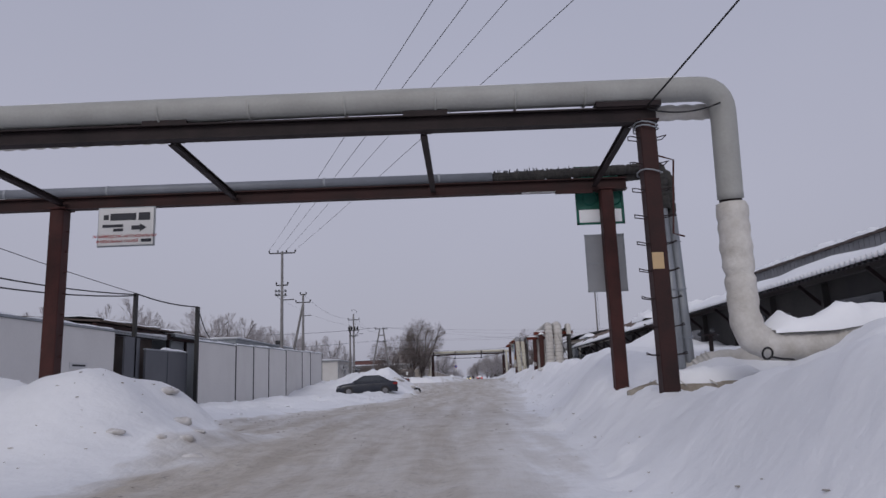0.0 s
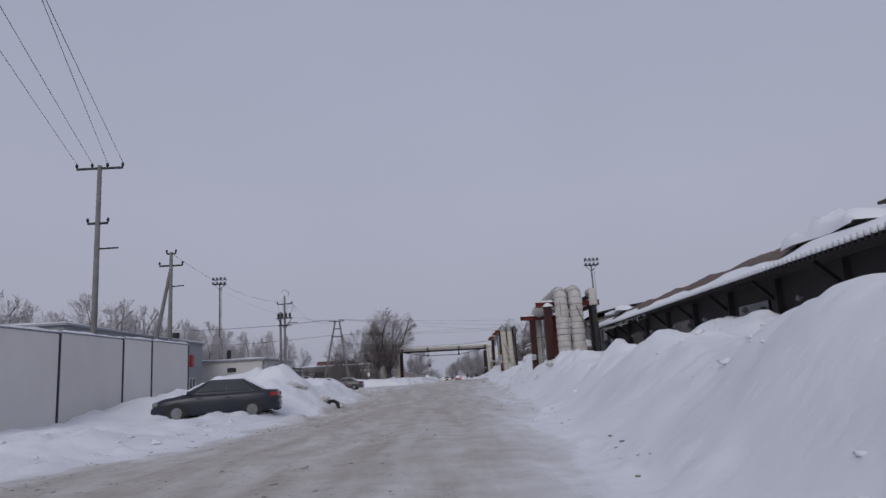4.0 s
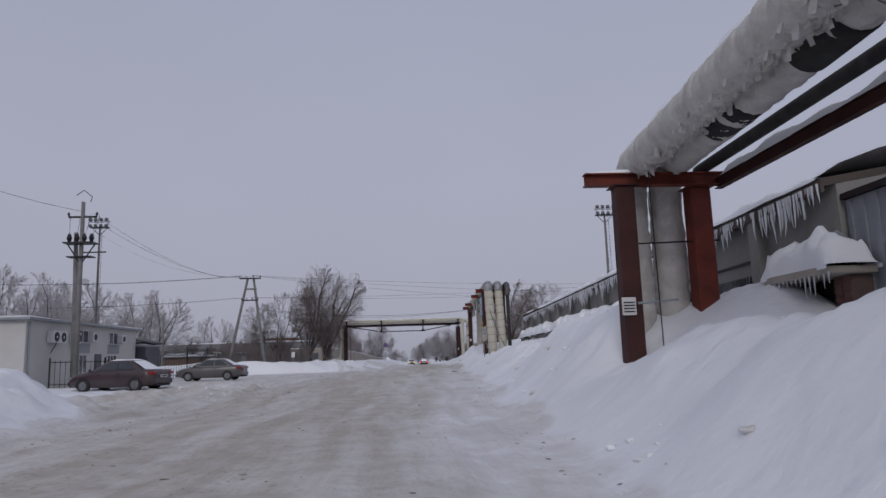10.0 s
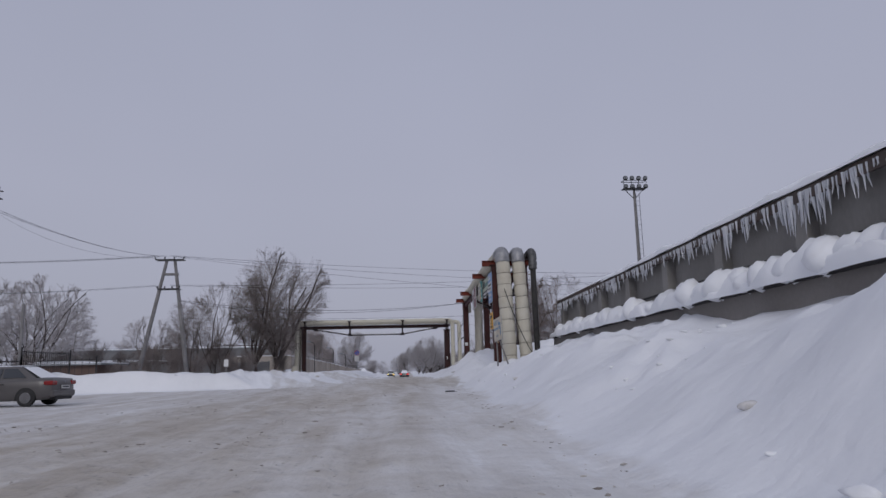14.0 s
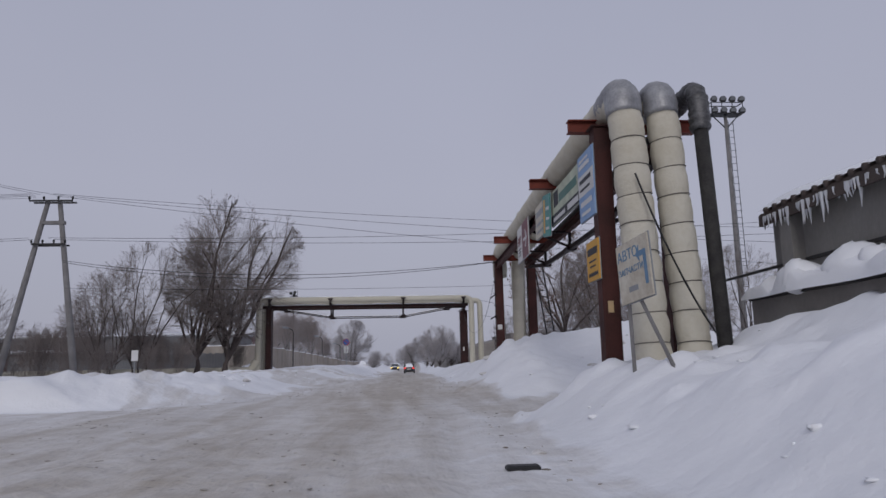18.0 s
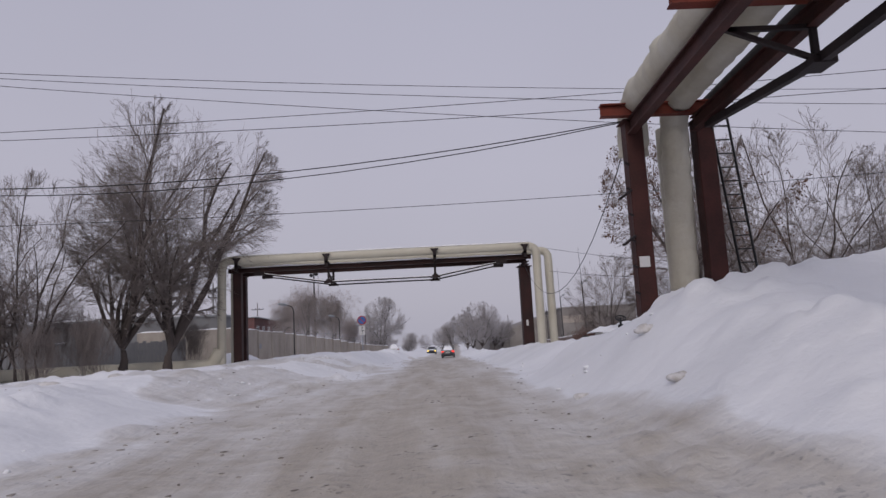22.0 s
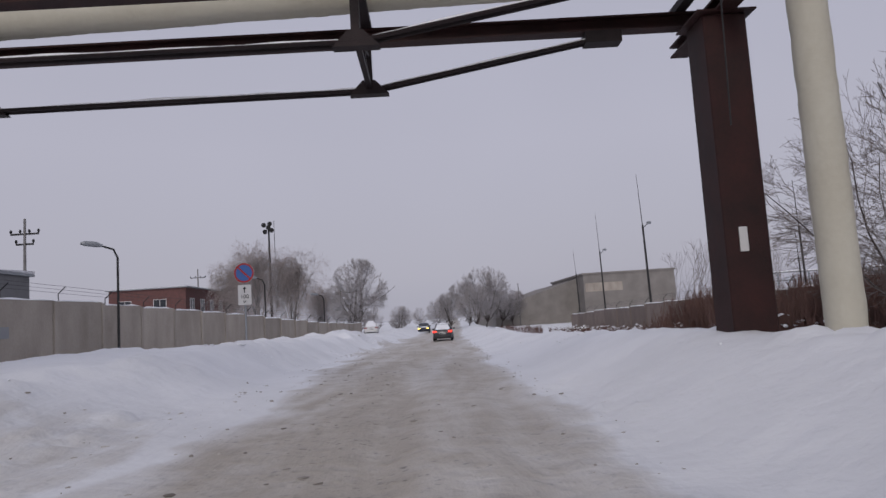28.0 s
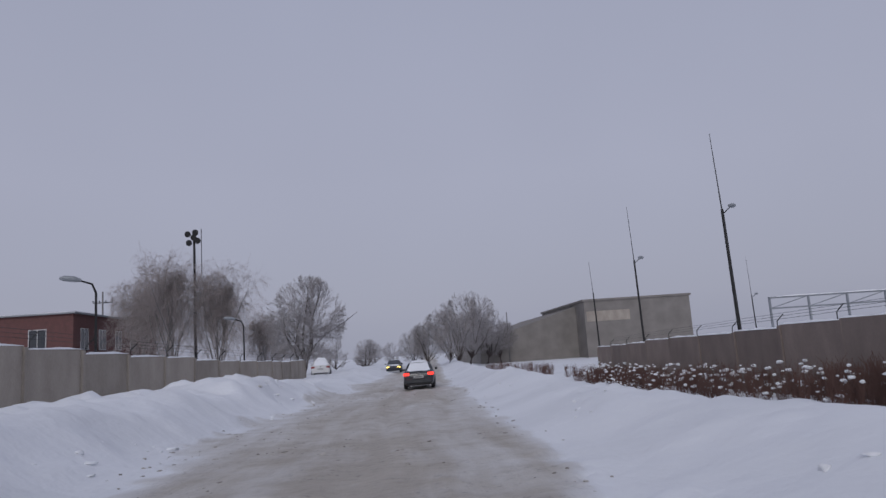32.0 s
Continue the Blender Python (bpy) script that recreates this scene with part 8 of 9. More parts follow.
# right-hand trees near the second trestle and the gantry
rt_ = tree("bare_tree", 24.5, 156.8, crown_tree(52, 10.3, 5.2, 0.06, 13, (8, 7, 5, 2), 0.013, 1, 0.0075, 0.4, 0.0, 0.02, 1.5), "low bare tree spreading above a snow heap", z=1.2)
lf_ = tree("leafy_dead_tree", 20.3, 157.4, crown_tree(61, 11.8, 4.3, 0.24, 8, (8, 6, 4, 3), 0.019, 1, 0.006, 0.2, 0.06), "bare tree hung with withered brown leaves and seed clusters", leaves=7000, seed=4)
again(rt_, 28.6, 157.0, 0.82, 2.2, z=1.0)
again(rt_, 23.6, 167.4, 0.8, 4.1, z=0.9)
again(rt_, 26.0, 165.8, 1.02, 1.1, z=1.0)
again(rt_, 19.4, 171.5, 0.62, 5.2, z=0.8)
again(tc_, 31.0, 152.0, 0.8, 3.0)
# far trees, with the snowfall haze put into their pale twig colour
far_a = crown_tree(71, 12.0, 5.4, 0.14, 11, (8, 6, 4, 2), 0.017, 1, 0.016, 0.2, 0.0, 0.06)
far_l = crown_tree(72, 12.0, 5.4, 0.16, 10, (7, 6, 4), 0.017, 1, 0.024, 0.2, 0.0, 0.06)
fa_ = tree("rimed_tree", -26.0, 152.0, far_l, "bare grey tree beyond the yard, its twigs paled for haze", "bark", "twigfar", "far trees", scale=0.85)
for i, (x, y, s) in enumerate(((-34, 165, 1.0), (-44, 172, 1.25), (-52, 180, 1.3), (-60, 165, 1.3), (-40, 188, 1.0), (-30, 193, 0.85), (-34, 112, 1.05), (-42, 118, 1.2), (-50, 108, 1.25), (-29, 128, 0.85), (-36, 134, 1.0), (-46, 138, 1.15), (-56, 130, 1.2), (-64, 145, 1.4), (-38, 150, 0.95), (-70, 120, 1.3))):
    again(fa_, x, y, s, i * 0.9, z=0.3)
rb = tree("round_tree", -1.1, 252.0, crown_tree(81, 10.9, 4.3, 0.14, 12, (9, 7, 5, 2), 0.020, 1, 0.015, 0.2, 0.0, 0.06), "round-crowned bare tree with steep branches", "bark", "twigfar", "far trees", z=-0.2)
bt = tree("birch", -14.0, 249.0, grow_tree(91, 13.6, 4.2, 4, 0.16, 0.6, 2, 0.10, (12, 9, 7, 4), droop=0.5, girth=0.013, lean=0.12, fine=0.011), "birch with drooping twigs paled for haze", "pole", "birchtwig", "far trees", z=-0.2)
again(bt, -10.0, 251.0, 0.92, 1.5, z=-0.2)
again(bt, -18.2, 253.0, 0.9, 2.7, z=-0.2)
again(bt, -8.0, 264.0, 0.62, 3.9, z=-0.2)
fr_ = tree("rimed_tree", 19.2, 291.0, far_a, "bare grey tree beyond the road's end, its twigs paled for haze", "bark", "twigfar", "far trees", z=-0.4)
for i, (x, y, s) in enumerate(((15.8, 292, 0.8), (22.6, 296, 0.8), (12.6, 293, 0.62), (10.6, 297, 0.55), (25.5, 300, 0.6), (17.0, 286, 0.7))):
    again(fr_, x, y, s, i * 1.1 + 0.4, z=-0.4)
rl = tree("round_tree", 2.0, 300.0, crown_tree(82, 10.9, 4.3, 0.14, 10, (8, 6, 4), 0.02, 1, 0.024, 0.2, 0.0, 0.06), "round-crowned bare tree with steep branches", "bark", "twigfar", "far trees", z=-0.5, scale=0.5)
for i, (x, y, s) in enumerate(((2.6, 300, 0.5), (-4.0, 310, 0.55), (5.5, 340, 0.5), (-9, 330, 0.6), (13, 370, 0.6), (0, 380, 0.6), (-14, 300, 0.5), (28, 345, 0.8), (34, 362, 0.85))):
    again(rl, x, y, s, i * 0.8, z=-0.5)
sp_ = tree("sapling", 22.2, 192.5, grow_tree(101, 4.6, 1.9, 3, 0.15, 0.5, 3, 0.2, (5, 4, 3), girth=0.009), "thin bare sapling in front of the wall", "twig", "twig", "bare bushes", "bush", z=0.6, thick=1)
again(sp_, 23.4, 186.5, 0.8, 2.0, z=0.6)
tt_ = tree("thin_tree", 24.5, 168.0, grow_tree(111, 9.0, 1.2, 3, 0.3, 0.35, 3, 0.3, (6, 4, 3), girth=0.007, lean=0.1), "thin upright bare tree behind the pipes", "twig", "twig", "bare bushes", "tree", z=1.0)
# dry weeds along the right wall
wd = grow_tree(121, 1.5, 0.8, 3, 0.15, 0.4, 9, 0.35, (4, 3, 2), girth=0.006, lean=0.3, fine=0.007)
wd_ = tree("dry_weeds", 22.6, 188.0, wd, "clump of tall dry brown weeds against the wall", "weed", "weed", "weed clumps", "weeds", z=ground_z(22.6, 188.0) - 0.1, thick=1)
rs = random.Random(9)
for i in range(110):
    y = 176 + i * 0.52 + rs.uniform(-0.9, 0.9)
    x = along(RW, y)[0] - (0.3 + 2.9 * rs.random() ** 1.6)
    again(wd_, x, y, rs.uniform(0.8, 1.35) * float(np.interp(y, [178, 190, 204, 226], [1.6, 1.15, 0.85, 0.7])), rs.uniform(0, 6.28), z=ground_z(x, y) - 0.15)
# taller dry stems that lean over the wall
tw = grow_tree(131, 2.9, 1.0, 3, 0.12, 0.35, 12, 0.4, (5, 4, 3), girth=0.005, lean=0.45, fine=0.007)
tw_ = tree("dry_stems", 22.9, 181.0, tw, "tall leaning brown stems in front of the wall", "weed", "weed", "weed clumps", "weeds", z=ground_z(22.9, 181.0) - 0.1, thick=1)
for i in range(26):
    y = 176.5 + i * 0.75 + rs.uniform(-0.8, 0.8)
    x = along(RW, y)[0] - rs.uniform(0.5, 2.6)
    again(tw_, x, y, rs.uniform(0.7, 1.15), rs.uniform(0, 6.28), z=ground_z(x, y) - 0.15)
for i in range(16):
    y = 235 + i * 2.0
    x = 22.5 - i * 0.25 + rs.uniform(-1, 1)
    again(wd_, x, y, rs.uniform(0.6, 0.9), rs.uniform(0, 6.28), z=ground_z(x, y) - 0.1)
g = Geo()
for i in range(620):
    y = rs.uniform(178, 232)
    x = along(RW, y)[0] - rs.uniform(0.3, 3.2)
    g.lump((x, y, ground_z(x, y) + rs.uniform(0.2, 1.3)), rs.uniform(0.025, 0.09), i, 4, (1.3, 1.3, 0.7), 0.3)
tagged(whole("snow_on_weeds", g, M["snow"], "small pads of snow caught in the weeds", "snow", smooth=True), kind="stuff")

# ---- vehicles ----
def car_parts(ob, paint, lit=False, snow=0.7, plate=True, head=None):
    """A car in its own frame: x forward, y left, z up, wheels on z = 0."""
    L, W = 4.5, 1.72
    w = W / 2
    st = [(-2.25, .70, .42, .80), (-2.18, .80, .30, .98), (-1.75, .85, .22, 1.02), (-1.0, .86, .20, 1.0), (0.0, .86, .20, .97), (0.85, .86, .20, .96), (1.2, .85, .21, .93), (1.8, .83, .24, .86), (2.15, .77, .32, .74), (2.25, .66, .42, .64)]
    base, roof, zb, zr = (-1.72, 1.12), (-0.98, 0.30), 0.99, 1.45
    vs, fs = [], []
    prof = lambda hw, z0, z1: [(-hw * .86, z0), (-hw * .97, z0 + .10), (-hw, z0 + (z1 - z0) * .5), (-hw * .985, z1 - .16), (-hw * .93, z1 - .04), (-hw * .80, z1), (0, z1 + .015), (hw * .80, z1), (hw * .93, z1 - .04), (hw * .985, z1 - .16), (hw, z0 + (z1 - z0) * .5), (hw * .97, z0 + .10), (hw * .86, z0)]
    n = 13
    for x, hw, z0, z1 in st:
        vs += [(x, a, b) for a, b in prof(hw, z0, z1)]
    for i in range(len(st) - 1):
        fs += [(i * n + j, (i + 1) * n + j, (i + 1) * n + (j + 1) % n, i * n + (j + 1) % n) for j in range(n)]
    fs += [tuple(range(n)), tuple(range(len(st) * n - 1, (len(st) - 1) * n - 1, -1))]
    o = base_of(ob)
    sh = lambda g: Geo().add([Vector(p) + o for p in g.v], g.f)
    P = lambda name, g, mat, parent=ob, label="", smooth=False: part(name, sh(g), mat, parent, label, smooth)
    body = P("body", Geo().add(vs, fs), paint, smooth=True)
    # glasshouse
    bw, rw = w * .90, w * .70
    lo = [(base[0], -bw), (base[0] + .25, -bw - .02), (base[1] - .3, -bw - .02), (base[1], -bw * .93), (base[1], bw * .93), (base[1] - .3, bw + .02), (base[0] + .25, bw + .02), (base[0], bw)]
    hi = [(roof[0], -rw * .93), (roof[0] + .12, -rw), (roof[1] - .12, -rw), (roof[1], -rw * .92), (roof[1], rw * .92), (roof[1] - .12, rw), (roof[0] + .12, rw), (roof[0], rw * .93)]
    vs = [(x, y, zb - .05) for x, y in lo] + [(x, y, zr - .04) for x, y in hi] + [(x * .92 + (roof[0] + roof[1]) * .04, y * .88, zr) for x, y in hi]
    fs = [(k * 8 + j, k * 8 + (j + 1) % 8, k * 8 + 8 + (j + 1) % 8, k * 8 + 8 + j) for k in (0, 1) for j in range(8)] + [tuple(range(16, 24))]
    cabin = P("cabin", Geo().add(vs, fs), paint, smooth=False)

    def pane(name, a, b, c, d, u0, u1, v0, v1):
        a, b, c, d = map(Vector, (a, b, c, d))
        nrm = (b - a).cross(d - a).normalized() * 0.012
        at = lambda u_, v_: a.lerp(b, u_).lerp(d.lerp(c, u_), v_)
        q = [at(u0, v0), at(u1, v0), at(u1, v1), at(u0, v1)]
        P(name, Geo().add([p + nrm for p in q] + [p - nrm for p in q], [(0, 1, 2, 3), (7, 6, 5, 4), (0, 4, 5, 1), (1, 5, 6, 2), (2, 6, 7, 3), (3, 7, 4, 0)]), M["glass"], cabin)
    zt = zr - .04
    for s in (-1, 1):
        A, B = (base[0] + .25, s * (bw + .02), zb), (base[1] - .3, s * (bw + .02), zb)
        D, C = (roof[0] + .12, s * rw, zt), (roof[1] - .12, s * rw, zt)
        if s < 0:
            pane("side_window", A, B, C, D, .06, .46, .1, .9)
            pane("side_window", A, B, C, D, .50, .95, .1, .9)
        else:
            pane("side_window", B, A, D, C, .05, .50, .1, .9)
            pane("side_window", B, A, D, C, .54, .94, .1, .9)
    pane("windscreen", (base[1], -bw * .93, zb), (base[1], bw * .93, zb), (roof[1], rw * .92, zt), (roof[1], -rw * .92, zt), .06, .94, .08, .94)
    pane("rear_window", (base[0], bw, zb), (base[0], -bw, zb), (roof[0], -rw * .93, zt), (roof[0], rw * .93, zt), .08, .92, .12, .92)
    xr, xf = -1.32, 1.36
    rr = .31
    for x in (xr, xf):
        for s in (-1, 1):
            y1 = s * (w + .005)
            arch = [(x + (rr + .06) * math.cos(a), (rr + .0) + (rr + .06) * math.sin(a)) for a in np.linspace(-.25, math.pi + .25, 15)]
            g = Geo().add([(a, y1, b) for a, b in arch] + [(a, s * (w - .22), b) for a, b in arch], [tuple(range(15)) if s < 0 else tuple(range(14, -1, -1))] + [(i, i + 1, 15 + i + 1, 15 + i) for i in range(14)])
            P("wheel_arch", g, M["plastic"], body)
            yc = s * (w - .09)
            tr = P("wheel", Geo().tube([(x, yc - .1, rr), (x, yc - .085, rr), (x, yc + .085, rr), (x, yc + .1, rr)], [rr * .86, rr, rr, rr * .86], 22), M["rubber"], ob, "black tyre")
            P("rim", Geo().tube([(x, yc + s * .1, rr), (x, yc + s * .107, rr)], [rr * .64, rr * .6], 16), M["rim"], tr)
            for k in range(5):
                a = k * 1.2566
                P("spoke", Geo().bar((x, yc + s * .112, rr), (x + rr * .6 * math.cos(a), yc + s * .112, rr + rr * .6 * math.sin(a)), .045, .012, up=(0, 1, 0)), M["rim"], tr)
    for s in (-1, 1):
        P("mirror", Geo().lump((base[1] - .18, s * (w + .09), zb + .03), .1, 3, 6, (.6, 1, .75), .05), paint, body, smooth=True)
        red = M["lamp_red"] if lit else M["lamp_redoff"]
        zl = st[1][3] - .13
        xt = -L / 2 + .02
        P("tail_light", Geo().box(xt - .04, xt + .3, s * w * .58, s * w * .985, zl - .1, zl + .06, bevel=.03), red, body, "lit red tail light" if lit else "")
        hm = head or M["lamp_lens"]
        P("headlight", Geo().box(L / 2 - .22, L / 2 - .02, s * w * .5, s * w * .93, st[-2][3] - .16, st[-2][3] - .01, bevel=.03), hm, body)
        for dx in (-.45, .55):
            P("door_handle", Geo().box(dx - .09, dx + .09, s * (w * .99), s * (w * 1.02), zb - .2, zb - .17), M["plastic"], body)
    P("rear_bumper", Geo().box(-L / 2 - .05, -L / 2 + .3, -w * .9, w * .9, st[0][2] - .1, st[0][2] + .16, bevel=.05), paint, body)
    P("bumper_skirt", Geo().box(-L / 2 - .03, -L / 2 + .2, -w * .7, w * .7, st[0][2] - .2, st[0][2] - .09, bevel=.03), M["plastic"], body)
    P("front_bumper", Geo().box(L / 2 - .25, L / 2 + .04, -w * .86, w * .86, st[-1][2] - .12, st[-1][2] + .12, bevel=.05), paint, body)
    if plate:
        pl = P("number_plate", Geo().box(-L / 2 - .065, -L / 2 - .03, -.27, .27, st[0][2] + .2, st[0][2] + .32), M["signwhite"], body)
        P("plate_bar", Geo().box(-L / 2 - .068, -L / 2 - .06, -.22, .22, st[0][2] + .235, st[0][2] + .285), M["ink"], pl)
        P("badge", Geo().lump((-L / 2 - .02, 0, st[0][2] + .44), .05, 2, 6, (.4, 1, 1), .02), M["rim"], body)
    if snow:
        def pad(x0, x1, hw0, hw1, z0, z1, h):
            g, n_, m_ = Geo(), 9, 7
            vs_, fs_ = [], []
            for i in range(n_):
                a = i / (n_ - 1)
                for j in range(m_):
                    b = j / (m_ - 1)
                    e = min(1, 5 * min(a, 1 - a)) * min(1, 4 * min(b, 1 - b))
                    hw = hw0 + (hw1 - hw0) * a
                    vs_.append((x0 + (x1 - x0) * a, -hw + 2 * hw * b, z0 + (z1 - z0) * a + .004 + h * e ** .5 * (.8 + .25 * math.sin(a * 7 + b * 3))))
            fs_ = [(i * m_ + j, (i + 1) * m_ + j, (i + 1) * m_ + j + 1, i * m_ + j + 1) for i in range(n_ - 1) for j in range(m_ - 1)]
            P("snow", g.add(vs_, fs_), M["snow"], ob, "snow lying on the car", smooth=True)
        pad(roof[0] + .03, roof[1] - .03, rw * .84, rw * .84, zr, zr, .09 * snow + .03)
        pad(base[1] + .06, L / 2 - .25, w * .78, w * .72, st[5][3] + .0, st[-2][3] + .05, .05 * snow + .02)
        pad(base[0] - .02, roof[0] + .0, bw * .85, rw * .8, zb + .02, zr - .02, .03 * snow + .01)
        pad(-L / 2 + .1, base[0] - .02, w * .72, w * .8, st[1][3] - .02, zb + .01, .05 * snow + .02)
    return ob


def car(name, x, y, heading, paint, label, lit=False, snow=0.7, z=None, head=None, roll=0.0):
    z = ground_z(x, y) if z is None else z
    ob = thing(name, (x, y, z), label, "car", "cars")
    car_parts(ob, paint, lit, snow, True, head)
    ob.rotation_euler = (radians(roll), 0, radians(heading))
    return ob


car("sedan_car", -5.95, 53.3, 188, M["paint_blue"], "dark blue-grey sedan parked by the bank, snow on its roof", snow=1.3, z=0.36)
car("sedan_car", -8.75, 97.0, 167, M["paint_wine"], "dark cherry sedan parked beside an office, dusted with snow", snow=0.5)
car("sedan_car", -8.3, 111.7, 176, M["paint_grey"], "brown-grey sedan parked at the street corner with a clear roof", snow=0.15)
car("sedan_car", 9.82, 220.0, 87, M["paint_black"], "black sedan with lit tail lights and snow on its roof", lit=True, snow=1.0)
car("oncoming_car", 7.6, 262.0, 268, M["paint_blue"], "car with yellow headlamps lit, coming along the snowy road", head=M["lamp_yellow"], snow=0.5)
car("snowed_in_car", 1.2, 244.3, 95, M["signwhite"], "white car standing under snow beside the wall", snow=2.5)

# ---- offices and yards on the left ----
of = flat_house("office_building", -25.0, -15.85, 101.9, 101.9 + 16.0, 4.32, M["white"], "low white rendered office with air conditioners and a snowy roof", z0=-0.2, over=0.35)
for y0, y1 in ((108.1, 109.5), (112.9, 114.3)):
    wall_window(of, "x", -15.85, y0, y1, 3.25, 4.0, 1)
    part("wall_panel", Geo().box(-15.85, -15.815, y0 - 0.15, y1 + 0.4, 2.55, 3.15), M["boardgrey"], of, "grey spandrel panel")
    wall_window(of, "x", -15.85, y0 - 0.2, y1 - 0.1, 1.3, 2.4, 1, 3)
    ac = part("air_conditioner", Geo().box(-15.84, -15.52, y1 + 0.15, y1 + 0.85, 3.3, 3.9, bevel=0.03), M["frame_white"], of, "white air conditioner box")
    part("fan_grille", Geo().tube([(-15.52, y1 + 0.5, 3.6), (-15.505, y1 + 0.5, 3.6)], [0.22, 0.22], 18), M["plastic"], ac)
wall_window(of, "y", 101.9, -19.6, -18.6, 3.1, 3.6, -1, 1)
dr = part("entrance_door", Geo().box(-15.85, -15.80, 110.7, 111.7, 0.4, 2.5), M["gate"], of)
for y in (104.2, 107.0):
    ac = part("air_conditioner", Geo().box(-15.84, -15.45, y, y + (1.7 if y < 105 else 0.75), 3.1, 3.8, bevel=0.03), M["frame_white"], of, "white air conditioner box")
    for k in range(2 if y < 105 else 1):
        yc = y + 0.4 + k * 0.85
        part("fan_grille", Geo().tube([(-15.45, yc, 3.45), (-15.435, yc, 3.45)], [0.29, 0.29], 20), M["plastic"], ac)
        part("fan_hub", Geo().tube([(-15.436, yc, 3.45), (-15.425, yc, 3.45)], [0.08, 0.07], 10), M["frame_white"], ac)
    part("bracket", Geo().tube([(-15.84, y + 0.5, 2.5), (-15.5, y + 0.5, 3.08)], 0.025, 5), M["plastic"], ac)
part("downpipe", Geo().tube([(-15.78, 102.2, 4.2), (-15.78, 102.2, 0.3)], 0.05, 8), M["galv"], of)
part("vent_stack", Geo().tube([(-20.0, 104.0, 4.4), (-20.0, 104.0, 5.6)], 0.25, 10), M["plastic"], of)
sk = flat_house("meter_shed", -17.6, -15.2, 118.3, 121.4, 3.1, M["gate"], "small dark sheet shed with a sloping awning beside the office", over=0.1)
part("awning", Geo().prism([(-17.8, 4.0), (-14.8, 3.35), (-14.8, 3.42), (-17.8, 4.07)], Matrix.Translation((0, 118.0, 0)), 3.7), M["plastic"], sk, "dark sloping awning")

def rail_fence(name, pts, h, label, step=0.16):
    ob = thing(name, (*pts[0], ground_z(*pts[0])), label, "fence", "rail fences")
    for (xa, ya), (xb, yb) in zip(pts, pts[1:]):
        z0 = max(ground_z(xa, ya), ground_z(xb, yb))
        for dz in (0.25, h - 0.1):
            part("rail", Geo().bar((xa, ya, z0 + dz), (xb, yb, z0 + dz), 0.04), M["plastic"], ob)
        n = max(2, int(math.hypot(xb - xa, yb - ya) / step))
        for i in range(n + 1):
            t = i / n
            x, y = xa + (xb - xa) * t, ya + (yb - ya) * t
            post = i in (0, n)
            part("fence_post" if post else "bar", Geo().bar((x, y, z0 - 0.3), (x, y, z0 + h + (0.15 if post else 0)), 0.07 if post else 0.022, up=(0, 1, 0)), M["plastic"], ob)
    return ob


rail_fence("rail_fence", [(-15.0, 103.0), (-13.2, 106.0), (-12.9, 112.0)], 1.6, "thin dark steel rail fence in front of the office", 0.3)
rail_fence("rail_fence", [(-15.8, 121.5), (-13.6, 123.6), (-13.4, 129.0)], 2.0, "dark steel rail fence at the street corner", 0.22)
rail_fence("rail_fence", [(-13.4, 133.0), (-22.0, 135.0), (-34.0, 138.0)], 1.8, "dark steel rail fence around a snowy yard", 0.5)

bl = flat_house("blue_store", -40.0, -21.6, 72.0, 99.9, 6.1, M["bluewall"], "blue-grey clad store with red sign letters", z0=-0.2, over=0.25)
for k in range(7):
    y0 = 88.6 + k * 1.25
    part("sign_letter", Geo().box(-21.6, -21.45, y0, y0 + 0.85, 3.75, 4.95, bevel=0.05), M["signred"], bl, "red block sign letter")
for k in range(5):
    wall_window(bl, "x", -21.6, 80.0 + k * 4.0, 81.6 + k * 4.0, 1.2, 2.6, 1)
part("vent_stack", Geo().tube([(-23.5, 97.5, 6.2), (-23.5, 97.5, 7.3)], 0.35, 12), M["plastic"], bl)

# low sheds and a board fence behind the trees
for (x0, x1, y0, y1, h, mat, lab) in ((-34, -20, 150, 156, 2.6, "brickdark", "low brown shed deep in snow behind the crossing"), (-52, -37, 146, 154, 3.0, "greywall", "low grey shed deep in snow behind the crossing"), (-45, -22, 176.0, 182.0, 3.2, "brickdark", "long brown shed behind the bushes")):
    flat_house("low_shed", x0, x1, y0, y1, h, M[mat], lab, over=0.5)
bf = thing("board_fence", (-16, 171, 0.5), "weathered grey board fence behind bare trees", "fence")
for i in range(76):
    x = -27.0 + i * 0.25
    part("fence_board", Geo().box(x, x + 0.23, 171.0, 171.03, 0.2, 2.9 + 0.06 * math.sin(i * 3.7)), M["greywall"], bf)
part("rail", Geo().box(-27, -8, 171.03, 171.1, 2.2, 2.32), M["greywall"], bf)
cn = thing("covered_car", (-2.2, 172.0, ground_z(-2.2, 172.0)), "shapeless car under a thick coat of snow", "car", "cars")
part("snow_coat", Geo().lump((-5.6, 173.0, 1.15), 1.0, 5, 10, (2.0, 1.0, 0.75), 0.08), M["snow"], cn, smooth=True)
part("tarp", Geo().lump((-5.6, 173.0, 1.0), 0.95, 6, 9, (2.05, 1.02, 0.62), 0.05), M["boardgrey"], cn, smooth=True)
sm = thing("signpost", (-8.7, 150.5, ground_z(-8.7, 150.5)), "small white plate on a thin post in the snow", "sign", "roadside signs")
zz = ground_z(-8.7, 150.5)
part("post", Geo().tube([(-8.7, 150.5, zz - 0.3), (-8.7, 150.5, zz + 1.9)], 0.025, 6), M["galv"], sm)
part("plate", Geo().box(-8.9, -8.5, 150.46, 150.48, zz + 1.25, zz + 1.9), M["signwhite"], sm)

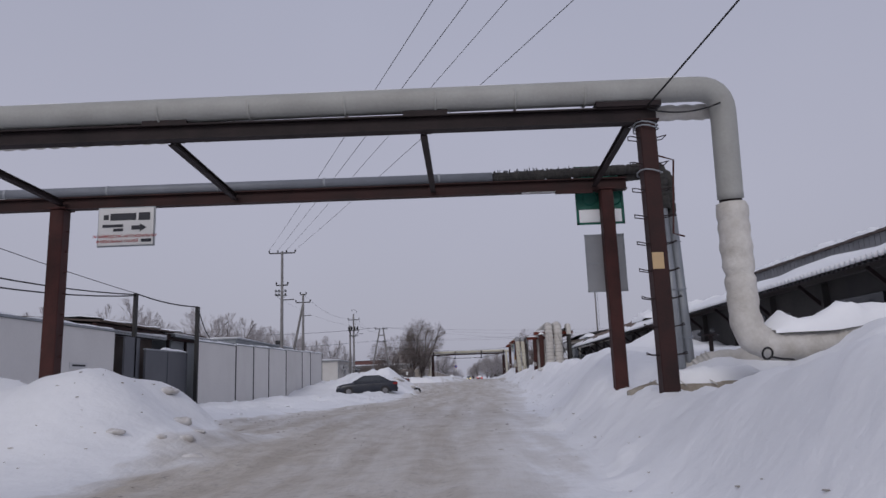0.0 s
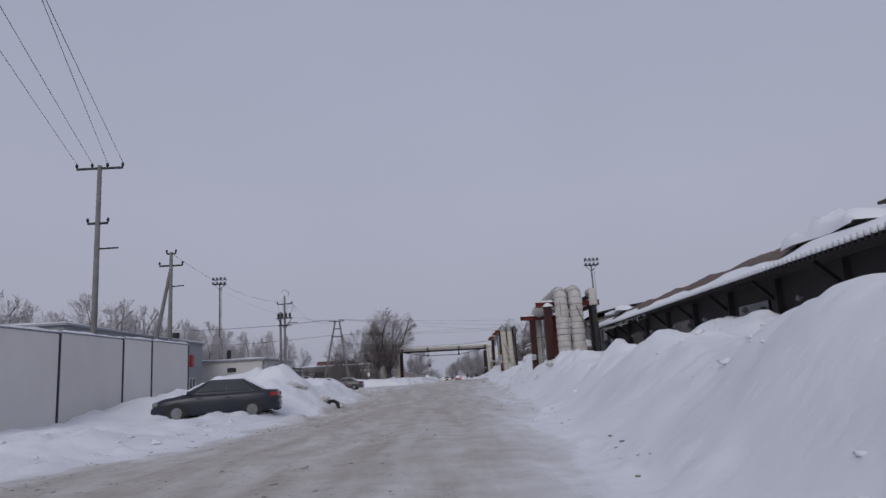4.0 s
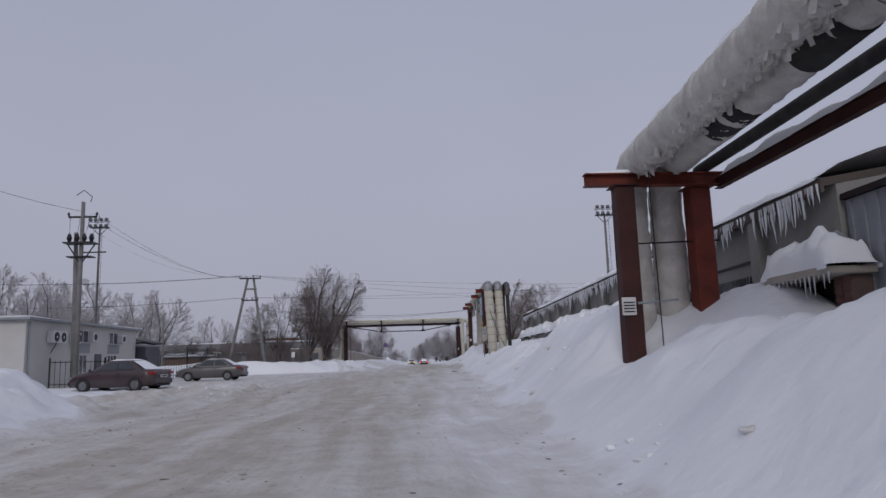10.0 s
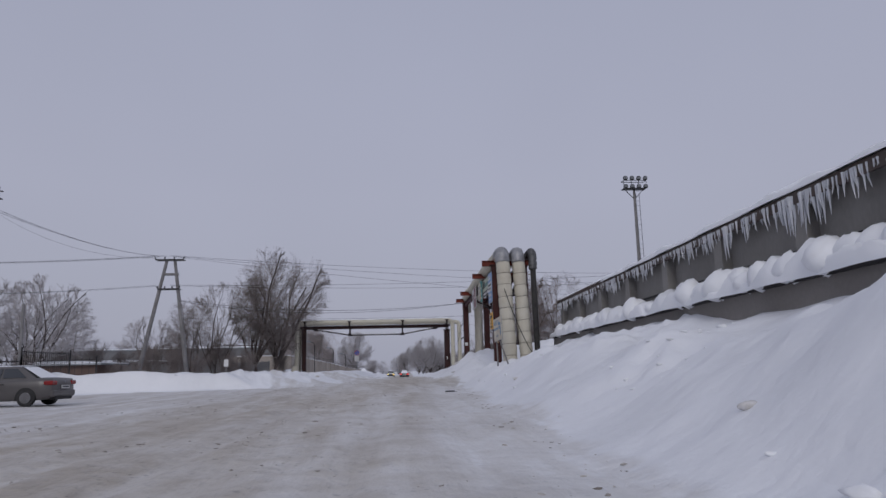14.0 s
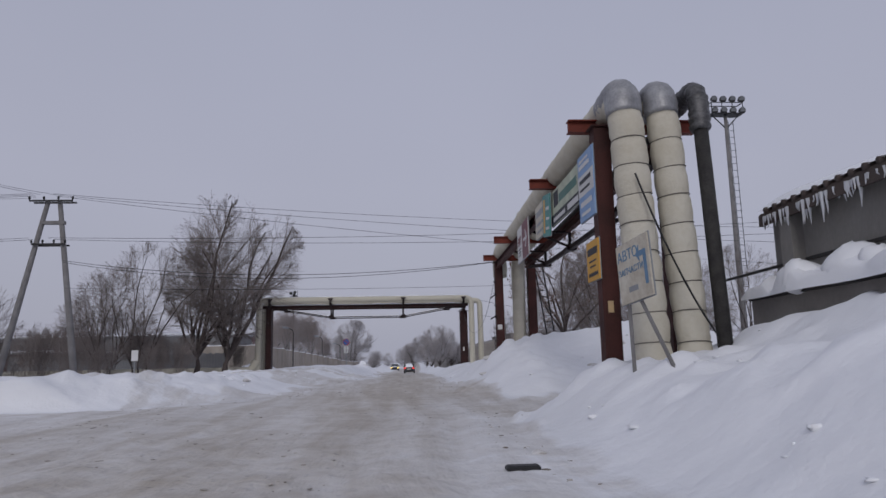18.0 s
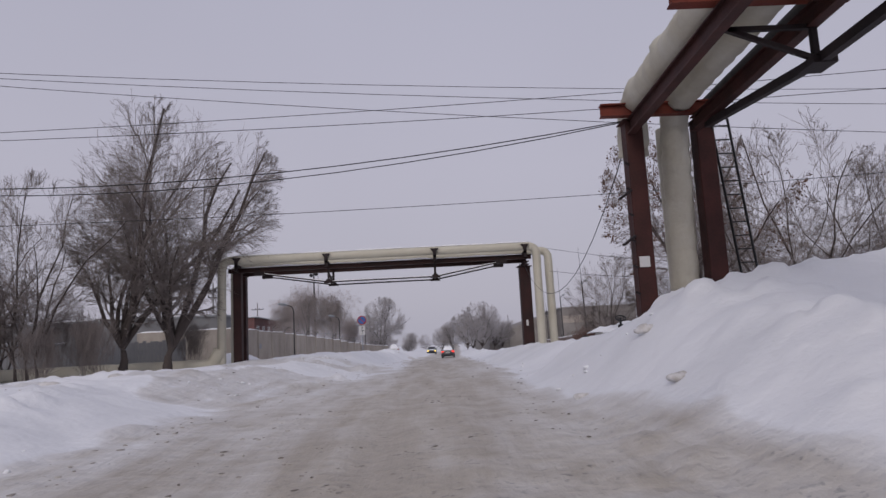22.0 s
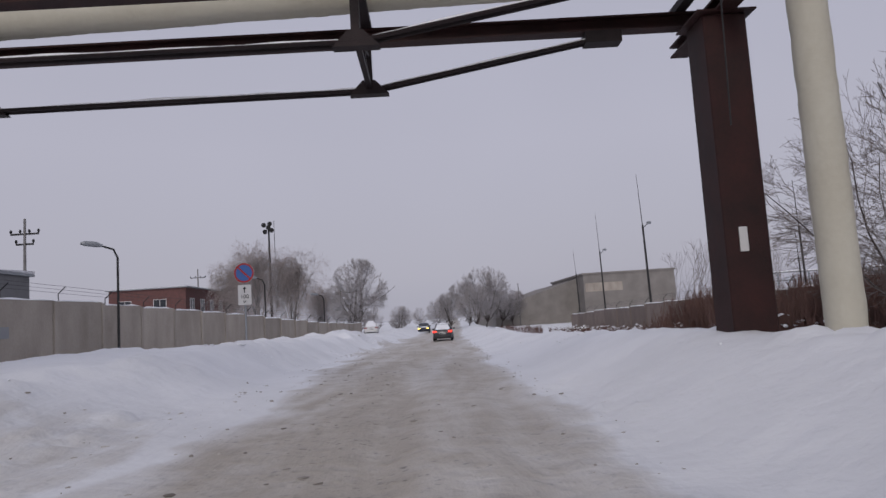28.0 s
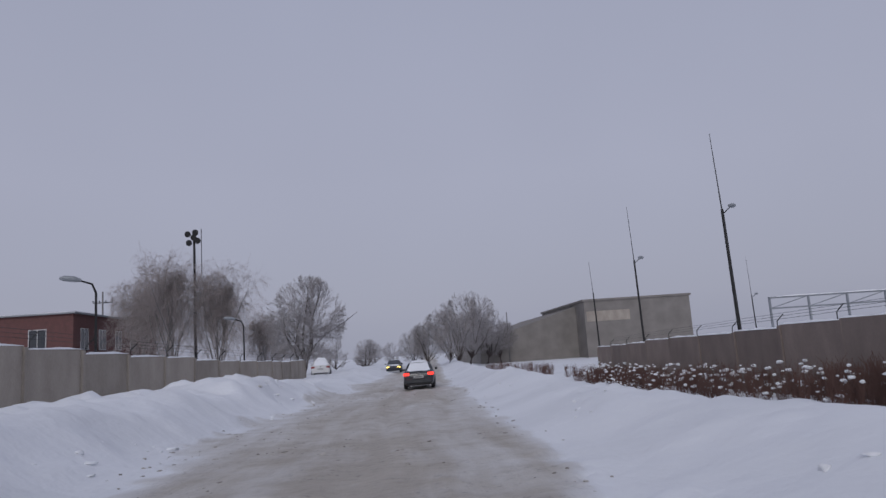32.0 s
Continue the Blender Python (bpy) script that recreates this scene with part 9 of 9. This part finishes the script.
# ---- debris in the snow ----
def buried_tyre(x, y, z, turn):
    ob = thing("old_tyre", (x, y, z), "old black tyre standing half buried in snow", "tyre", "debris")
    m = Matrix.Translation((x, y, z)) @ Matrix.Rotation(turn, 4, "Z")
    ring = [m @ Vector((0.27 * math.cos(a), 0, 0.27 * math.sin(a))) for a in np.linspace(0, 6.283, 25)]
    part("tyre", Geo().tube(ring, 0.085, 10, caps=False), M["rubber"], ob, smooth=True)
    return ob


buried_tyre(-2.45, 59.0, ground_z(-2.45, 59.0) - 0.06, 0.2)


def snow_block(x, y, r, seed, mat="dirtsnow", squash=(1.2, 1, 0.8), label="lump of dirty frozen snow on the bank"):
    z = ground_z(x, y)
    return whole("snow_block", Geo().lump((x, y, z - r * 0.08), r, seed, 9, (squash[0] * 1.3, squash[1], squash[2] * 0.75), 0.26), M[mat], label, "snow block", "snow blocks", smooth=True)


for i, (x, y, r) in enumerate(((-4.1, 58.1, 0.30), (-3.75, 58.4, 0.22), (-2.95, 59.0, 0.24), (8.6, 62.5, 0.26), (7.9, 64.0, 0.12), (8.7, 64.0, 0.10), (7.4, 63.8, 0.05), (8.0, 64.4, 0.09), (7.6, 67.8, 0.06), (-4.6, 13.3, 0.13), (-4.95, 13.0, 0.09), (-4.2, 12.5, 0.11), (-5.2, 14.5, 0.15), (-4.7, 14.2, 0.08), (-5.6, 12.6, 0.1), (-6.7, 20.0, 0.14), (-5.9, 15.6, 0.16), (17.19, 136.3, 0.2), (18.27, 136.4, 0.18), (10.31, 138.5, 0.12), (11.0, 135.5, 0.12), (9.6, 91.0, 0.08), (9.9, 86.0, 0.09), (12.4, 146.5, 0.1), (-0.6, 141.5, 0.14), (1.0, 136.2, 0.12), (0.5, 137.5, 0.16), (-1.2, 146.0, 0.12), (10.6, 109.0, 0.1), (9.2, 116.0, 0.08), (3.9, 204.0, 0.08), (8.2, 80.2, 0.1), (8.6, 35.0, 0.12), (7.0, 30.0, 0.06))):
    snow_block(x, y, r, 500 + i)


def scatter(name, spots, radii, mat, label, fine, flat, smooth, seed):
    """Many uneven lumps lying on the ground, as one mesh."""
    bm = bmesh.new()
    bmesh.ops.create_icosphere(bm, subdivisions=fine, radius=1.0)
    bm.verts.index_update()
    tv = np.array([v.co[:] for v in bm.verts])
    tf = np.array([[v.index for v in f.verts] for f in bm.faces])
    bm.free()
    r = np.random.RandomState(seed)
    n, k = len(spots), len(tv)
    z = land(spots[:, 0], spots[:, 1])[0]
    v = tv[None] * (1 + r.uniform(-0.45, 0.45, (n, k, 1))) * (radii[:, None, None] * np.stack([r.uniform(0.8, 2.4, n), r.uniform(0.8, 1.5, n), r.uniform(0.7, 1.2, n) * flat], -1)[:, None])
    a = r.uniform(0, 6.283, n)
    c, s = np.cos(a)[:, None], np.sin(a)[:, None]
    v = np.stack([v[..., 0] * c - v[..., 1] * s + spots[:, :1], v[..., 0] * s + v[..., 1] * c + spots[:, 1:2], v[..., 2] + (z + radii * flat * 0.25)[:, None]], -1)
    f = tf[None] + (np.arange(n) * k)[:, None, None]
    me = bpy.data.meshes.new(name)
    me.from_pydata(v.reshape(-1, 3).tolist(), [], f.reshape(-1, 3).tolist())
    me.materials.append(M[mat])
    if smooth:
        me.shade_smooth()
    return tagged(new(name, me), label, "snow", kind="stuff")


rr = np.random.RandomState(77)
py = rr.uniform(2, 232, 60000)
pu = rr.uniform(-9.0, 2.2, 60000)
px_ = pu + table(py, LANE)
sl_ = land(px_, py)[1]
edge_ = np.exp(-((pu - table(py, LEFTEDGE) - 0.6) / 0.7) ** 2) + 0.6 * np.exp(-((pu - 1.7) / 0.35) ** 2)
keep = rr.rand(60000) < np.clip(0.3 * soft((vnoise(px_ / 1.3 + 3, py / 1.6) + 0.02) * 4) * sl_ + 0.25 * edge_, 0, 1)
wheel = np.min(np.abs(pu[:, None] - np.array([[-0.75, 0.75, -5.2, -3.7]])), 1) < 0.22
keep &= ~wheel
scatter("slush_crumbs", np.stack([px_, py], -1)[keep], (0.008 + 0.026 * rr.rand(60000) ** 2)[keep], "clod", "dark frozen slush crumbs scattered over the road", 1, 0.5, False, 5)
ry = rr.uniform(4, 214, 9000)
ru = np.where(rr.rand(9000) < 0.62, rr.uniform(2.2, 12.5, 9000), table(ry, LEFTEDGE) - 0.2 - np.abs(rr.normal(0, 2.6, 9000)))
rx_ = ru + table(ry, LANE)
keep = (rr.rand(9000) < soft((vnoise(rx_ / 2.2 + 13, ry / 2.6) - 0.02) * 4) * np.where(ry > 150, 0.4, np.where((ry > 104) & (ru > 0) & (ry < 121), 0.25, 0.6))) & (ru > -16) & ((ry < 120.5) | (ry > 129) | (ru < 0)) & ((ru < 0) | (ry > 30) | (ru < 4))
scatter("snow_crumbs", np.stack([rx_, ry], -1)[keep], 0.02 + 0.06 * rr.rand(9000)[keep] ** 3, "snow", "small white lumps of broken snow crust on the banks", 2, 0.62, True, 6)
for x, y, r, m, sq in ((14.94, 132.69, 0.20, "dirtsnow", (1.5, 0.9, 0.6)), (15.34, 132.74, 0.15, "dirtsnow", (1.3, 1.0, 0.6)), (16.14, 132.96, 0.15, "plastic", (1.3, 0.7, 0.5)), (11.6, 138.7, 0.12, "dirtsnow", (1.4, 1.0, 0.7))):
    whole("frozen_lump" if m == "dirtsnow" else "scrap_piece", Geo().lump((x, y, ground_z(x, y) + 0.03), r, int(x * 100), 8, sq, 0.35), M[m], "icy grey lump in the snow heap" if m == "dirtsnow" else "dark scrap showing through the snow heap", "debris", "debris", smooth=True)
for i, (x, y, L) in enumerate(((8.75, 114.8, 0.42),)):
    z = ground_z(x, y)
    whole("scrap_piece", Geo().box(x - L / 2, x + L / 2, y - 0.1, y + 0.1, z - 0.02, z + 0.05, bevel=0.02), M["plastic"], "dark scrap lying in the slush", "debris", "debris")
